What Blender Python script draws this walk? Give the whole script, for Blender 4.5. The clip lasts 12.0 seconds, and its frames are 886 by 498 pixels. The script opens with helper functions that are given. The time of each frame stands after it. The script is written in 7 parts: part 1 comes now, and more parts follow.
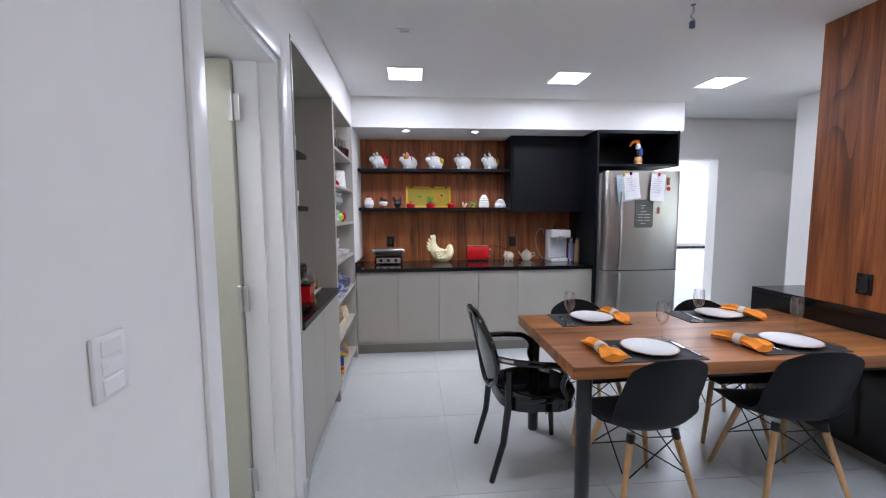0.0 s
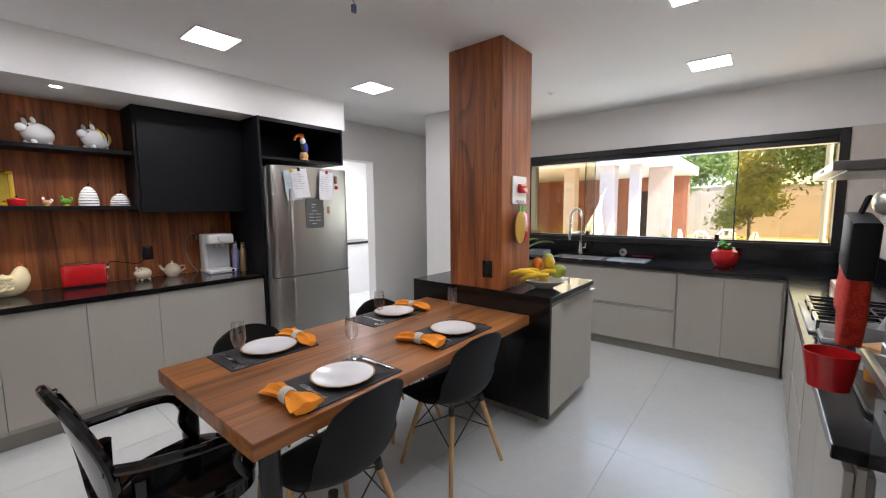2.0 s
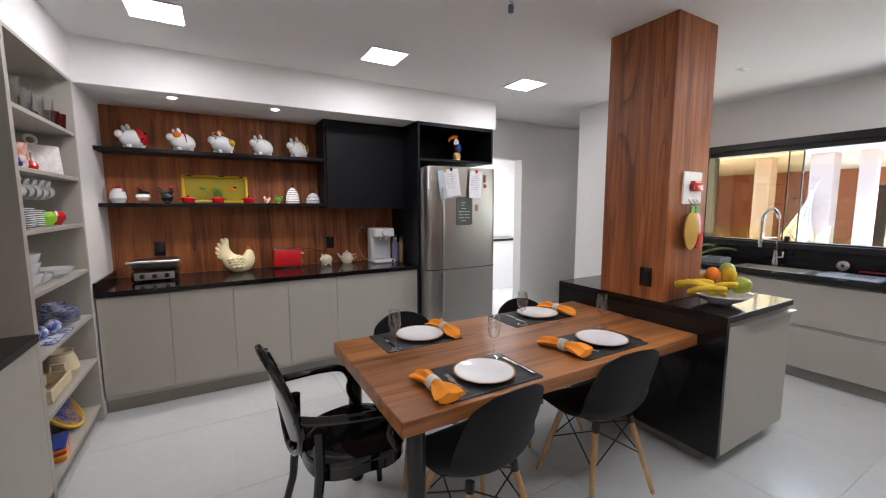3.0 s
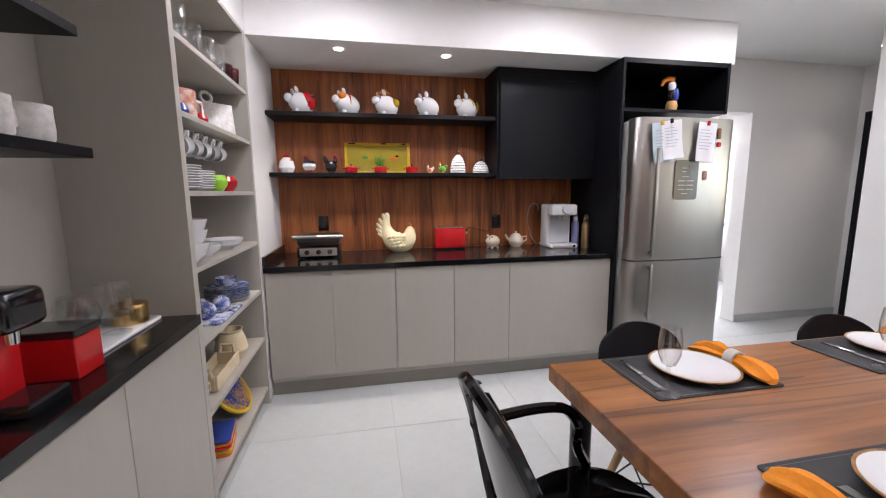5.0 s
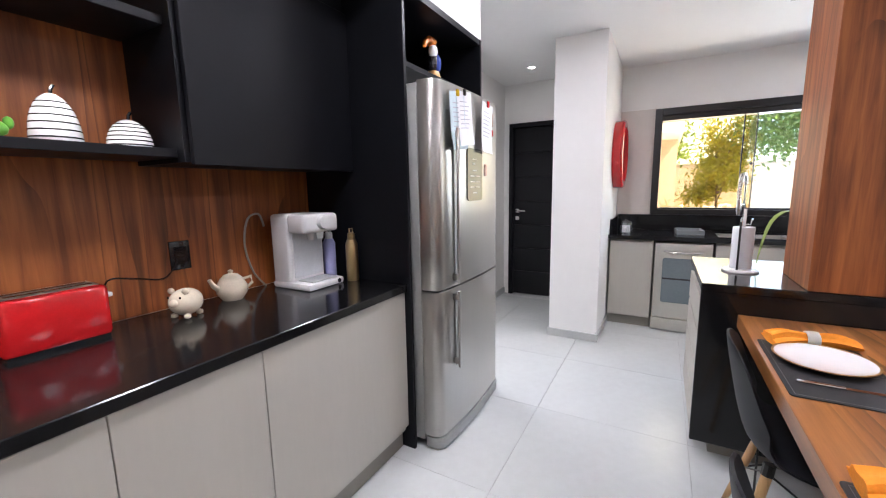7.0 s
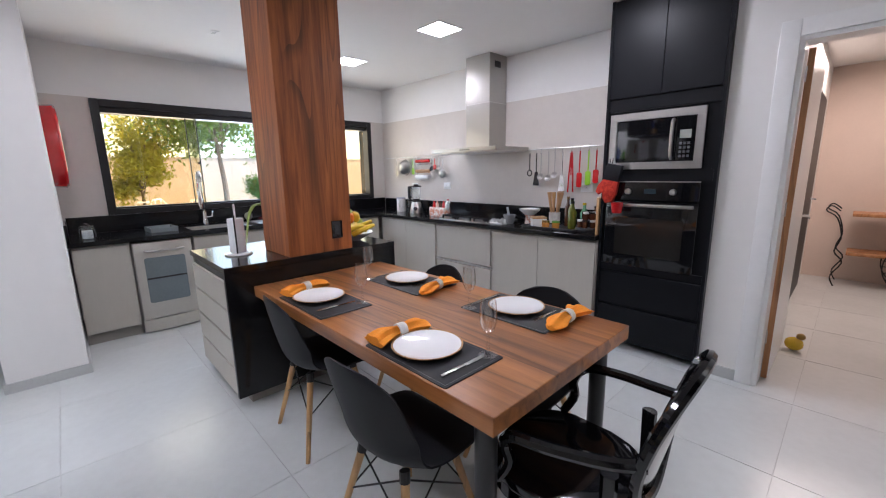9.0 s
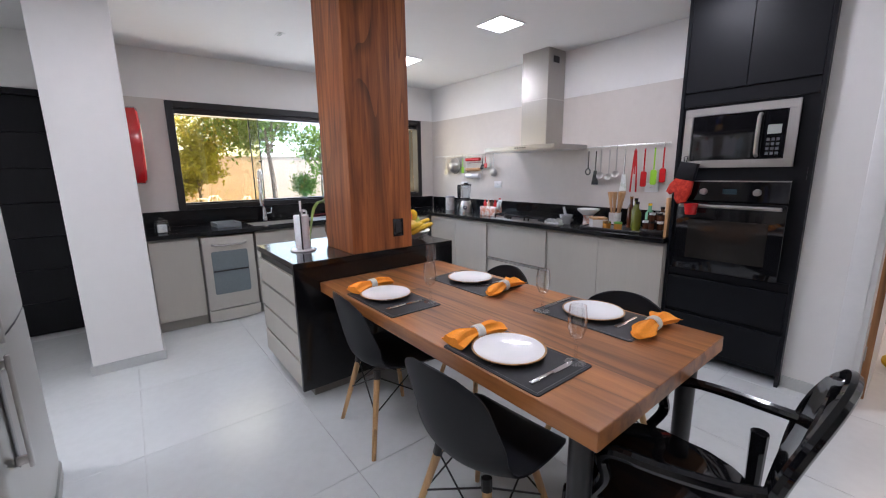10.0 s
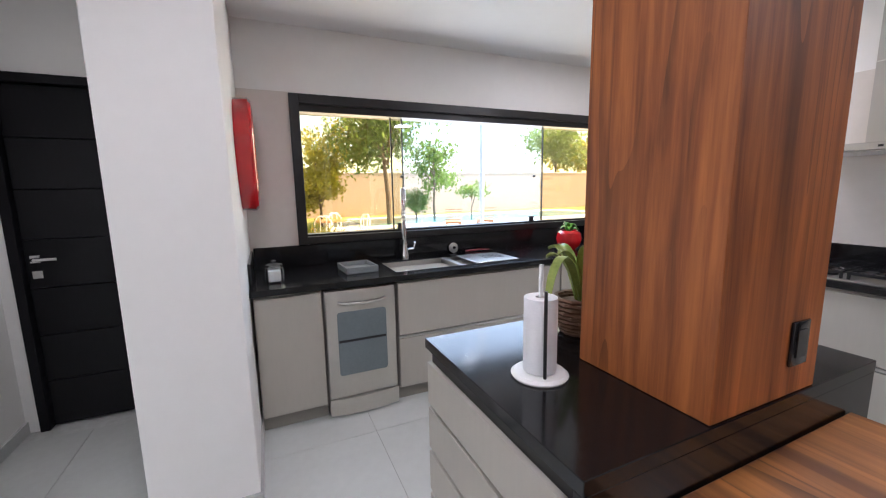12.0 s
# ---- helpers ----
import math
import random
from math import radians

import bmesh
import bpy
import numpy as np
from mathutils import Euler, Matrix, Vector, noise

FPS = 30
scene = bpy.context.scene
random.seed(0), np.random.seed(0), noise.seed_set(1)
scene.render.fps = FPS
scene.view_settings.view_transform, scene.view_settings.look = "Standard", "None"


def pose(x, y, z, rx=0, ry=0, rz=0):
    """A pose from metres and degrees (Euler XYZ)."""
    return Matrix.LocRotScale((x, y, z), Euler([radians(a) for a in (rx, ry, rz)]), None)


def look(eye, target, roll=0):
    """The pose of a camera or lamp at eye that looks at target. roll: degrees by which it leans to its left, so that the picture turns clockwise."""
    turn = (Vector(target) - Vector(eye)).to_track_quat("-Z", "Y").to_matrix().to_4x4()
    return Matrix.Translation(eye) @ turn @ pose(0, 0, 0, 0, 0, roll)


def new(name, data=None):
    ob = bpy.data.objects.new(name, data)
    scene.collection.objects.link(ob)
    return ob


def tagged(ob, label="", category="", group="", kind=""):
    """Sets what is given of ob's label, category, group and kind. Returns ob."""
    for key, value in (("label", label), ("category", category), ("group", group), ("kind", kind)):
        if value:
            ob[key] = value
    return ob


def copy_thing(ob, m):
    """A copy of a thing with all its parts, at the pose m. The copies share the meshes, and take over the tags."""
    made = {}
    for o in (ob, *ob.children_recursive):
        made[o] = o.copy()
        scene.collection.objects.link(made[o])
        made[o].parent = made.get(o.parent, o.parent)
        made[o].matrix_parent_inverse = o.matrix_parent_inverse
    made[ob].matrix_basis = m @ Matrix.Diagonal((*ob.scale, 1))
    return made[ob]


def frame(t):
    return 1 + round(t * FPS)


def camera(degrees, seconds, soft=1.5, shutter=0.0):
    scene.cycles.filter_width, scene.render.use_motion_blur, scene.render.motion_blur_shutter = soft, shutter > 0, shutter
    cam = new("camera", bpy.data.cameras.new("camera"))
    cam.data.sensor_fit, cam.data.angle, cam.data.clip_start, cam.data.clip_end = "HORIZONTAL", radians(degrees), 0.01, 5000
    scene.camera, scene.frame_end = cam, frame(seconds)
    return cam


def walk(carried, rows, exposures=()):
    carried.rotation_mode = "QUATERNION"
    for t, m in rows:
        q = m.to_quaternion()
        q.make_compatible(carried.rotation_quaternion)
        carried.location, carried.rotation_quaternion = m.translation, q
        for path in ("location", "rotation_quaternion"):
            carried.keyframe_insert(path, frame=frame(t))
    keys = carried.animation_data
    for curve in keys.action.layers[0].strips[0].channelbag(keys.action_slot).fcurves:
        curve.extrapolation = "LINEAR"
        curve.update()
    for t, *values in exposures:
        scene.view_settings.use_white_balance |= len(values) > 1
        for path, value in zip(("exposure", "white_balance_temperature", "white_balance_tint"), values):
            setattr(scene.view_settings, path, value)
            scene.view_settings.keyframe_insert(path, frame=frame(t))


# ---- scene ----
cam = camera(96.9, 12.0, soft=1.15)
PATH = [
    (0, (-0.15, -0.197, 1.457), (0.015, 1.788, 1.275), -0.3),
    (0.5, (-0.038, 0.168, 1.465), (0.554, 2.07, 1.289), -0.2),
    (1, (0.057, 0.31, 1.446), (1.163, 1.968, 1.277), -0.3),
    (1.5, (0.083, 0.318, 1.459), (1.573, 1.638, 1.264), -0.5),
    (2, (0.071, 0.282, 1.478), (1.61, 1.543, 1.271), -0.5),
    (2.5, (0.063, 0.294, 1.567), (1.383, 1.782, 1.368), -0.3),
    (3, (0.072, 0.293, 1.498), (1.057, 2.02, 1.276), -0.1),
    (3.5, (0.049, 0.279, 1.373), (0.668, 2.162, 1.104), -0.1),
    (3.7, (0.054, 0.312, 1.362), (0.561, 2.227, 1.087), 0.1),
    (5.3, (-0.049, 1.382, 1.365), (0.324, 3.326, 1.078), -0.5),
    (5.5, (-0.05, 1.534, 1.363), (0.346, 3.473, 1.068), -0.4),
    (6, (-0.028, 1.954, 1.384), (0.641, 3.813, 1.083), -0.5),
    (6.5, (0.078, 2.365, 1.386), (1.225, 3.976, 1.09), -0.5),
    (7, (0.198, 2.695, 1.366), (1.924, 3.66, 1.064), -1.0),
    (7.5, (0.264, 2.837, 1.4), (2.237, 2.788, 1.073), -1.1),
    (7.7, (0.285, 2.9, 1.404), (2.217, 2.509, 1.067), -1.2),
    (9.3, (-0.053, 3.132, 1.414), (1.342, 1.752, 1.031), -0.9),
    (9.5, (-0.024, 3.156, 1.414), (1.393, 1.8, 1.026), -0.9),
    (10, (0.124, 3.203, 1.411), (1.663, 1.984, 1.027), -0.8),
    (10.5, (0.476, 3.134, 1.428), (2.154, 2.114, 1.052), -0.8),
    (11, (0.958, 3.105, 1.438), (2.728, 2.241, 1.09), -0.9),
    (11.5, (1.39, 3.088, 1.448), (3.194, 2.283, 1.136), -0.8),
    (12, (1.896, 3.021, 1.455), (3.7, 2.211, 1.152), -1.0),
]
walk(cam, [(t, look(eye, target, roll)) for t, eye, target, roll in PATH], [(0, 2.4, 5600, 15), (0.8, 2.28, 5800, 15), (1.5, 2.15, 6050, 15), (2.5, 2.12, 6300, 15), (3.5, 2.25, 6250, 16), (5.5, 2.57, 6150, 19), (6.5, 2.7, 6100, 18), (7, 2.82, 6050, 18), (7.5, 2.48, 5850, 18), (9.5, 2.3, 5850, 18), (11, 2.3, 5850, 18), (12, 2.34, 6050, 18)])

# ---- world and large lights ----
world = bpy.data.worlds.new("world")
scene.world = world
world.use_nodes = True
wn = world.node_tree
sky = wn.nodes.new("ShaderNodeTexSky")
sky.sky_type, sky.sun_disc, sky.sun_elevation, sky.sun_rotation = "NISHITA", False, radians(51), radians(192)
wn.links.new(sky.outputs[0], wn.nodes["Background"].inputs[0])
wn.nodes["Background"].inputs[1].default_value = 0.15
sun = new("sun", bpy.data.lights.new("sun", "SUN"))
sun.data.energy, sun.data.angle, sun.data.color = 5.0, radians(0.5), (1.0, 0.95, 0.87)
sun.matrix_world = look((-1.5, -7.0, 9.0), (0, 0, 0))


def area_lamp(name, x, y, z, sx, sy, watts, colour, aim):
    """A rectangular lamp, real source or added fill; aim is a point it faces."""
    d = bpy.data.lights.new(name, "AREA")
    d.shape, d.size, d.size_y, d.energy, d.color = "RECTANGLE", sx, sy, watts, colour
    ob = new(name, d)
    ob.matrix_world = look((x, y, z), aim)
    return ob


area_lamp("daylight_window", 5.16, 1.28, 1.62, 2.9, 0.9, 6, (0.84, 0.92, 1.0), (0, 1.28, 1.2))
LED = (1.0, 0.98, 0.99)

# ---- materials ----


def mat(name, colour, rough=0.5, metal=0.0, vary=0.06, scale=6.0, stretch=(1, 1, 1), bump=0.0, bscale=None, rvary=0.0, coat=0.0, trans=0.0, ior=1.45, alpha=1.0, emit=0.0, second=None, sharp=0.5, rnd=0.0, sheen=0.0, spec=0.5, sub=0.0):
    """A surface with colour variation at two scales, roughness variation and fine relief."""
    m = bpy.data.materials.new(name)
    m.use_nodes = True
    nt = m.node_tree
    b = nt.nodes["Principled BSDF"]
    L, N = nt.links.new, nt.nodes.new
    b.inputs["Roughness"].default_value, b.inputs["Metallic"].default_value = rough, metal
    b.inputs["Coat Weight"].default_value, b.inputs["Transmission Weight"].default_value = coat, trans
    b.inputs["IOR"].default_value, b.inputs["Specular IOR Level"].default_value = ior, spec
    b.inputs["Sheen Weight"].default_value = sheen
    b.inputs["Coat Roughness"].default_value = 0.05
    tc, mp = N("ShaderNodeTexCoord"), N("ShaderNodeMapping")
    mp.inputs["Scale"].default_value = stretch
    L(tc.outputs["Object"], mp.inputs[0])
    big, fine = N("ShaderNodeTexNoise"), N("ShaderNodeTexNoise")
    big.inputs["Scale"].default_value, big.inputs["Detail"].default_value = scale, 4
    fine.inputs["Scale"].default_value, fine.inputs["Detail"].default_value = scale * 9, 6
    mixf = N("ShaderNodeMath")
    mixf.operation = "MULTIPLY_ADD"
    mixf.inputs[1].default_value = 0.45
    L(mp.outputs[0], big.inputs[0]), L(mp.outputs[0], fine.inputs[0])
    L(fine.outputs[0], mixf.inputs[0])
    half = N("ShaderNodeMath")
    half.operation, half.inputs[1].default_value = "MULTIPLY", 0.55
    L(big.outputs[0], half.inputs[0]), L(half.outputs[0], mixf.inputs[2])
    ramp = N("ShaderNodeValToRGB")
    c0 = second if second else tuple(c * (1 - vary) for c in colour)
    c1 = colour if second else tuple(min(1, c * (1 + vary)) for c in colour)
    ramp.color_ramp.elements[0].position, ramp.color_ramp.elements[1].position = 0.5 - 0.25 * (1.05 - sharp), 0.5 + 0.25 * (1.05 - sharp)
    ramp.color_ramp.elements[0].color, ramp.color_ramp.elements[1].color = (*c0, 1), (*c1, 1)
    L(mixf.outputs[0], ramp.inputs[0])
    out = ramp.outputs[0]
    if rnd:
        info, hsv, mr = N("ShaderNodeObjectInfo"), N("ShaderNodeHueSaturation"), N("ShaderNodeMapRange")
        mr.inputs[3].default_value, mr.inputs[4].default_value = 1 - rnd, 1 + rnd
        L(info.outputs["Random"], mr.inputs[0]), L(mr.outputs[0], hsv.inputs["Value"]), L(out, hsv.inputs["Color"])
        out = hsv.outputs[0]
    L(out, b.inputs["Base Color"])
    if rvary:
        mr = N("ShaderNodeMapRange")
        mr.inputs[3].default_value, mr.inputs[4].default_value = max(0.02, rough - rvary), rough + rvary
        L(big.outputs[0], mr.inputs[0]), L(mr.outputs[0], b.inputs["Roughness"])
    if bump:
        bp, bn = N("ShaderNodeBump"), N("ShaderNodeTexNoise")
        bn.inputs["Scale"].default_value, bn.inputs["Detail"].default_value = bscale or scale * 20, 5
        L(mp.outputs[0], bn.inputs[0]), L(bn.outputs[0], bp.inputs["Height"])
        bp.inputs["Strength"].default_value, bp.inputs["Distance"].default_value = bump, 0.002
        L(bp.outputs[0], b.inputs["Normal"])
    if emit:
        b.inputs["Emission Color"].default_value, b.inputs["Emission Strength"].default_value = (*colour, 1), emit
    return m


def wood(name, axis, dark, light, rough=0.35, coat=0.15, rings=1.0, vein=0.45):
    """Veneer with grain along an axis (0 x, 1 y, 2 z): broad tone bands, thin dark flame lines, fine pores."""
    m = bpy.data.materials.new(name)
    m.use_nodes = True
    nt = m.node_tree
    b = nt.nodes["Principled BSDF"]
    L, N = nt.links.new, nt.nodes.new
    tc, mp = N("ShaderNodeTexCoord"), N("ShaderNodeMapping")
    s = [1.0, 1.0, 1.0]
    s[axis] = 0.06
    mp.inputs["Scale"].default_value = s
    L(tc.outputs["Object"], mp.inputs[0])

    def noise(scale, detail, dist):
        n = N("ShaderNodeTexNoise")
        n.inputs["Scale"].default_value, n.inputs["Detail"].default_value, n.inputs["Distortion"].default_value = scale, detail, dist
        L(mp.outputs[0], n.inputs[0])
        return n.outputs[0]

    def calc(op, a, c, d=None):
        q = N("ShaderNodeMath")
        q.operation = op
        for k, v in enumerate((a, c, d)):
            if v is None:
                continue
            if isinstance(v, (int, float)):
                q.inputs[k].default_value = v
            else:
                L(v, q.inputs[k])
        return q.outputs[0]
    broad, mid, pore = noise(9.0 * rings, 3, 1.0), noise(34 * rings, 5, 0.6), noise(210, 3, 0.0)
    tone = calc("MULTIPLY_ADD", mid, 0.40, calc("MULTIPLY_ADD", broad, 0.50, calc("MULTIPLY", pore, 0.10)))
    ramp = N("ShaderNodeValToRGB")
    e = ramp.color_ramp.elements
    e[0].position, e[1].position = 0.36, 0.63
    e[0].color, e[1].color = (*dark, 1), (*light, 1)
    L(tone, ramp.inputs[0])
    # contour lines of a slow noise give the flame figure
    lines = calc("FRACT", calc("MULTIPLY", noise(3.4 * rings, 2, 0.9), 13.0), 0.0)
    edge = N("ShaderNodeMapRange")
    edge.interpolation_type = "SMOOTHSTEP"
    edge.inputs[1].default_value, edge.inputs[2].default_value = 0.55, 1.0
    L(lines, edge.inputs[0])
    patch = N("ShaderNodeMapRange")
    patch.inputs[1].default_value, patch.inputs[2].default_value = 0.40, 0.62
    L(noise(7.0 * rings, 3, 0.5), patch.inputs[0])
    shade = calc("SUBTRACT", 1.0, calc("MULTIPLY", calc("MULTIPLY", edge.outputs[0], patch.outputs[0]), vein))
    hsv = N("ShaderNodeHueSaturation")
    L(ramp.outputs[0], hsv.inputs["Color"]), L(shade, hsv.inputs["Value"])
    L(hsv.outputs[0], b.inputs["Base Color"])
    b.inputs["Roughness"].default_value, b.inputs["Coat Weight"].default_value, b.inputs["Coat Roughness"].default_value = rough, coat, 0.25
    bp = N("ShaderNodeBump")
    bp.inputs["Strength"].default_value, bp.inputs["Distance"].default_value = 0.12, 0.001
    L(tone, bp.inputs["Height"]), L(bp.outputs[0], b.inputs["Normal"])
    return m


def glass(name, colour=(1, 1, 1), rough=0.0, base=0.06):
    m = bpy.data.materials.new(name)
    m.use_nodes = True
    nt = m.node_tree
    nt.nodes.remove(nt.nodes["Principled BSDF"])
    t, g, f, x = nt.nodes.new("ShaderNodeBsdfTransparent"), nt.nodes.new("ShaderNodeBsdfGlossy"), nt.nodes.new("ShaderNodeLayerWeight"), nt.nodes.new("ShaderNodeMixShader")
    t.inputs[0].default_value, g.inputs["Roughness"].default_value, f.inputs[0].default_value = (*colour, 1), rough, 0.25
    p = nt.nodes.new("ShaderNodeMath")
    p.operation, p.inputs[1].default_value, p.inputs[2].default_value = "MULTIPLY_ADD", 0.95, base
    q = nt.nodes.new("ShaderNodeMath")
    q.operation, q.inputs[1].default_value = "POWER", 1.8
    nt.links.new(f.outputs["Facing"], q.inputs[0]), nt.links.new(q.outputs[0], p.inputs[0])
    nt.links.new(p.outputs[0], x.inputs[0]), nt.links.new(t.outputs[0], x.inputs[1]), nt.links.new(g.outputs[0], x.inputs[2])
    nt.links.new(x.outputs[0], nt.nodes["Material Output"].inputs[0])
    return m


M_WALL = mat("wall_paint", (0.80, 0.79, 0.77), 0.6, vary=0.015, scale=1.5, bump=0.05, bscale=90)
M_TILEWALL = mat("wall_tile_greige", (0.60, 0.555, 0.51), 0.4, vary=0.03, scale=2.0, bump=0.02)
M_CEIL = mat("ceiling_paint", (0.82, 0.82, 0.81), 0.8, vary=0.01, scale=1.2)
M_TRIM = mat("white_trim", (0.8, 0.8, 0.79), 0.3, vary=0.02, scale=4)
M_TILE = mat("floor_porcelain", (0.56, 0.58, 0.57), 0.2, vary=0.035, scale=2.2, rvary=0.06, rnd=0.02, bump=0.02, bscale=60)
M_GROUT = mat("grout", (0.50, 0.51, 0.50), 0.9, vary=0.1, scale=20)
M_SKIRT = mat("grey_skirting", (0.5, 0.51, 0.5), 0.35, vary=0.03)
M_GREIGE = mat("greige_laminate", (0.42, 0.395, 0.345), 0.45, vary=0.025, scale=5, stretch=(1, 1, 0.15), bump=0.03, bscale=150)
# Darkened copy of the greige laminate: plinths carry their recess shade as colour.
M_GREIGE_SHADE = mat("greige_in_shade", (0.26, 0.245, 0.215), 0.5, vary=0.03)
M_BLACK = mat("black_laminate", (0.006, 0.0065, 0.0085), 0.42, spec=0.22, vary=0.12, scale=8, bump=0.02, bscale=200)
M_GRANITE = mat("black_granite", (0.007, 0.0068, 0.0075), 0.13, vary=0.5, scale=60, sharp=0.7, rvary=0.05, coat=0.0)
M_ALU = mat("brushed_aluminium", (0.62, 0.61, 0.59), 0.3, 1.0, vary=0.05, scale=5, stretch=(1, 1, 30))
M_STEEL = mat("brushed_steel", (0.45, 0.435, 0.41), 0.33, 1.0, vary=0.02, scale=6, stretch=(1, 1, 0.08), rvary=0.02)
M_CHROME = mat("chrome", (0.8, 0.8, 0.8), 0.08, 1.0, vary=0.02)
M_BFRAME = mat("black_aluminium_frame", (0.014, 0.013, 0.013), 0.35, vary=0.1)
M_WOODZ = wood("walnut_veneer_upright", 2, (0.150, 0.038, 0.009), (0.47, 0.150, 0.037), rough=0.5, coat=0.0, vein=0.5)
M_WOODX = wood("walnut_veneer_lengthwise", 0, (0.16, 0.054, 0.015), (0.46, 0.185, 0.052), rough=0.34, coat=0.12, rings=0.75, vein=0.6)
M_WINGLASS = glass("window_glass", (0.93, 0.96, 0.95))
M_BRONZE = glass("bronze_tinted_glass", (0.90, 0.80, 0.60))
M_LED = mat("led_panel", (1.0, 0.98, 0.95), 0.5, vary=0, emit=4.0)
M_DBLACK = mat("black_door_paint", (0.007, 0.007, 0.009), 0.42, spec=0.25, vary=0.15, scale=10, stretch=(1, 8, 1))

# ---- mesh helpers ----


def box(bm, x0, x1, y0, y1, z0, z1, bev=0.0, seg=1):
    r = bmesh.ops.create_cube(bm, size=1.0, matrix=Matrix.Translation(((x0 + x1) / 2, (y0 + y1) / 2, (z0 + z1) / 2)) @ Matrix.Diagonal((abs(x1 - x0), abs(y1 - y0), abs(z1 - z0), 1)))
    if bev:
        es = {e for v in r["verts"] for e in v.link_edges}
        bmesh.ops.bevel(bm, geom=list(es), offset=bev, segments=seg, affect="EDGES", profile=0.5)
    return bm


def boxes(*rows, bev=0.0, seg=1):
    bm = bmesh.new()
    for r in rows:
        box(bm, *r, bev=bev, seg=seg)
    return bm


def lathe(prof, n=24, m=None, bm=None, wob=0.0):
    """A surface of revolution about z from (radius, height) pairs."""
    bm = bm or bmesh.new()
    m = m or Matrix.Identity(4)
    rings = []
    for r, z in prof:
        if r < 1e-5:
            rings.append([bm.verts.new(m @ Vector((0, 0, z)))])
        else:
            rings.append([bm.verts.new(m @ Vector((r * math.cos(2 * math.pi * i / n), r * math.sin(2 * math.pi * i / n), z))) for i in range(n)])
    for a, b in zip(rings, rings[1:]):
        for i in range(n):
            j = (i + 1) % n
            if len(a) == 1 and len(b) > 1:
                bm.faces.new((a[0], b[j], b[i]))
            elif len(b) == 1 and len(a) > 1:
                bm.faces.new((a[i], a[j], b[0]))
            elif len(a) > 1:
                bm.faces.new((a[i], a[j], b[j], b[i]))
    return bm


def tube(pts, r, n=8, bm=None, closed=False, taper=None):
    """A round bar along a line of points."""
    bm = bm or bmesh.new()
    pts = [Vector(p) for p in pts]
    rings, k = [], len(pts)
    ref = None
    for i, p in enumerate(pts):
        d = (pts[(i + 1) % k] - pts[i - 1]) if closed else (pts[min(i + 1, k - 1)] - pts[max(i - 1, 0)])
        d.normalize()
        if ref is None:
            ref = Vector((0, 0, 1)) if abs(d.z) < 0.9 else Vector((1, 0, 0))
        u = d.cross(ref).normalized()
        w = u.cross(d).normalized()
        ref = w
        rr = r if taper is None else r * (1 + (taper - 1) * i / (k - 1))
        rings.append([bm.verts.new(p + rr * (math.cos(2 * math.pi * j / n) * u + math.sin(2 * math.pi * j / n) * w)) for j in range(n)])
    pairs = list(zip(rings, rings[1:])) + ([(rings[-1], rings[0])] if closed else [])
    for a, b in pairs:
        for j in range(n):
            q = (j + 1) % n
            bm.faces.new((a[j], b[j], b[q], a[q]))
    if not closed:
        bm.faces.new(rings[0]), bm.faces.new(list(reversed(rings[-1])))
    return bm


def blob(bm, c, r, sub=2, rot=(0, 0, 0)):
    """An ellipsoid of radii r at c."""
    m = pose(*c, *rot) @ Matrix.Diagonal((*r, 1))
    bmesh.ops.create_icosphere(bm, subdivisions=sub, radius=1.0, matrix=m)
    return bm


def outline(pts, z0, z1, bm=None, bev=0.0, m=None):
    """A prism over a closed outline in x and y."""
    bm = bm or bmesh.new()
    m = m or Matrix.Identity(4)
    lo = [bm.verts.new(m @ Vector((x, y, z0))) for x, y in pts]
    hi = [bm.verts.new(m @ Vector((x, y, z1))) for x, y in pts]
    n = len(pts)
    fs = [bm.faces.new(list(reversed(lo))), bm.faces.new(hi)]
    for i in range(n):
        fs.append(bm.faces.new((lo[i], lo[(i + 1) % n], hi[(i + 1) % n], hi[i])))
    if bev:
        es = {e for f in fs[:2] for e in f.edges}
        bmesh.ops.bevel(bm, geom=list(es), offset=bev, segments=2, affect="EDGES", profile=0.5)
    return bm


def rrect(x0, x1, y0, y1, r, n=4):
    """The outline of a rectangle with round corners."""
    out = []
    for cx, cy, a in ((x1 - r, y1 - r, 0), (x0 + r, y1 - r, 90), (x0 + r, y0 + r, 180), (x1 - r, y0 + r, 270)):
        for i in range(n + 1):
            t = radians(a + 90 * i / n)
            out.append((cx + r * math.cos(t), cy + r * math.sin(t)))
    return out


def link(name, bm, material, smooth=30):
    me = bpy.data.meshes.new(name)
    bmesh.ops.recalc_face_normals(bm, faces=bm.faces)
    if smooth:
        for f in bm.faces:
            f.smooth = True
        for e in bm.edges:
            if len(e.link_faces) == 2 and e.calc_face_angle(0) > radians(smooth):
                e.smooth = False
    bm.to_mesh(me)
    bm.free()
    for mm in (material if isinstance(material, (list, tuple)) else (material,)):
        me.materials.append(mm)
    return new(name, me)


def part(name, bm, material, parent, label="", smooth=35):
    """One mesh object under a thing or a part."""
    ob = link(name, bm, material, smooth)
    ob.parent = parent
    if label:
        tagged(ob, label)
    return ob


def thing(name, label, category, m=None, group=""):
    """An Empty at a thing's base, for its parts."""
    ob = new(name)
    ob.empty_display_size = 0.05
    ob.matrix_world = m or Matrix.Identity(4)
    return tagged(ob, label, category, group, "thing")


def single(name, bm, material, label, category, m=None, group="", smooth=35):
    """A thing that is one mesh."""
    ob = link(name, bm, material, smooth)
    if m:
        ob.matrix_world = m
    return tagged(ob, label, category, group, "thing")


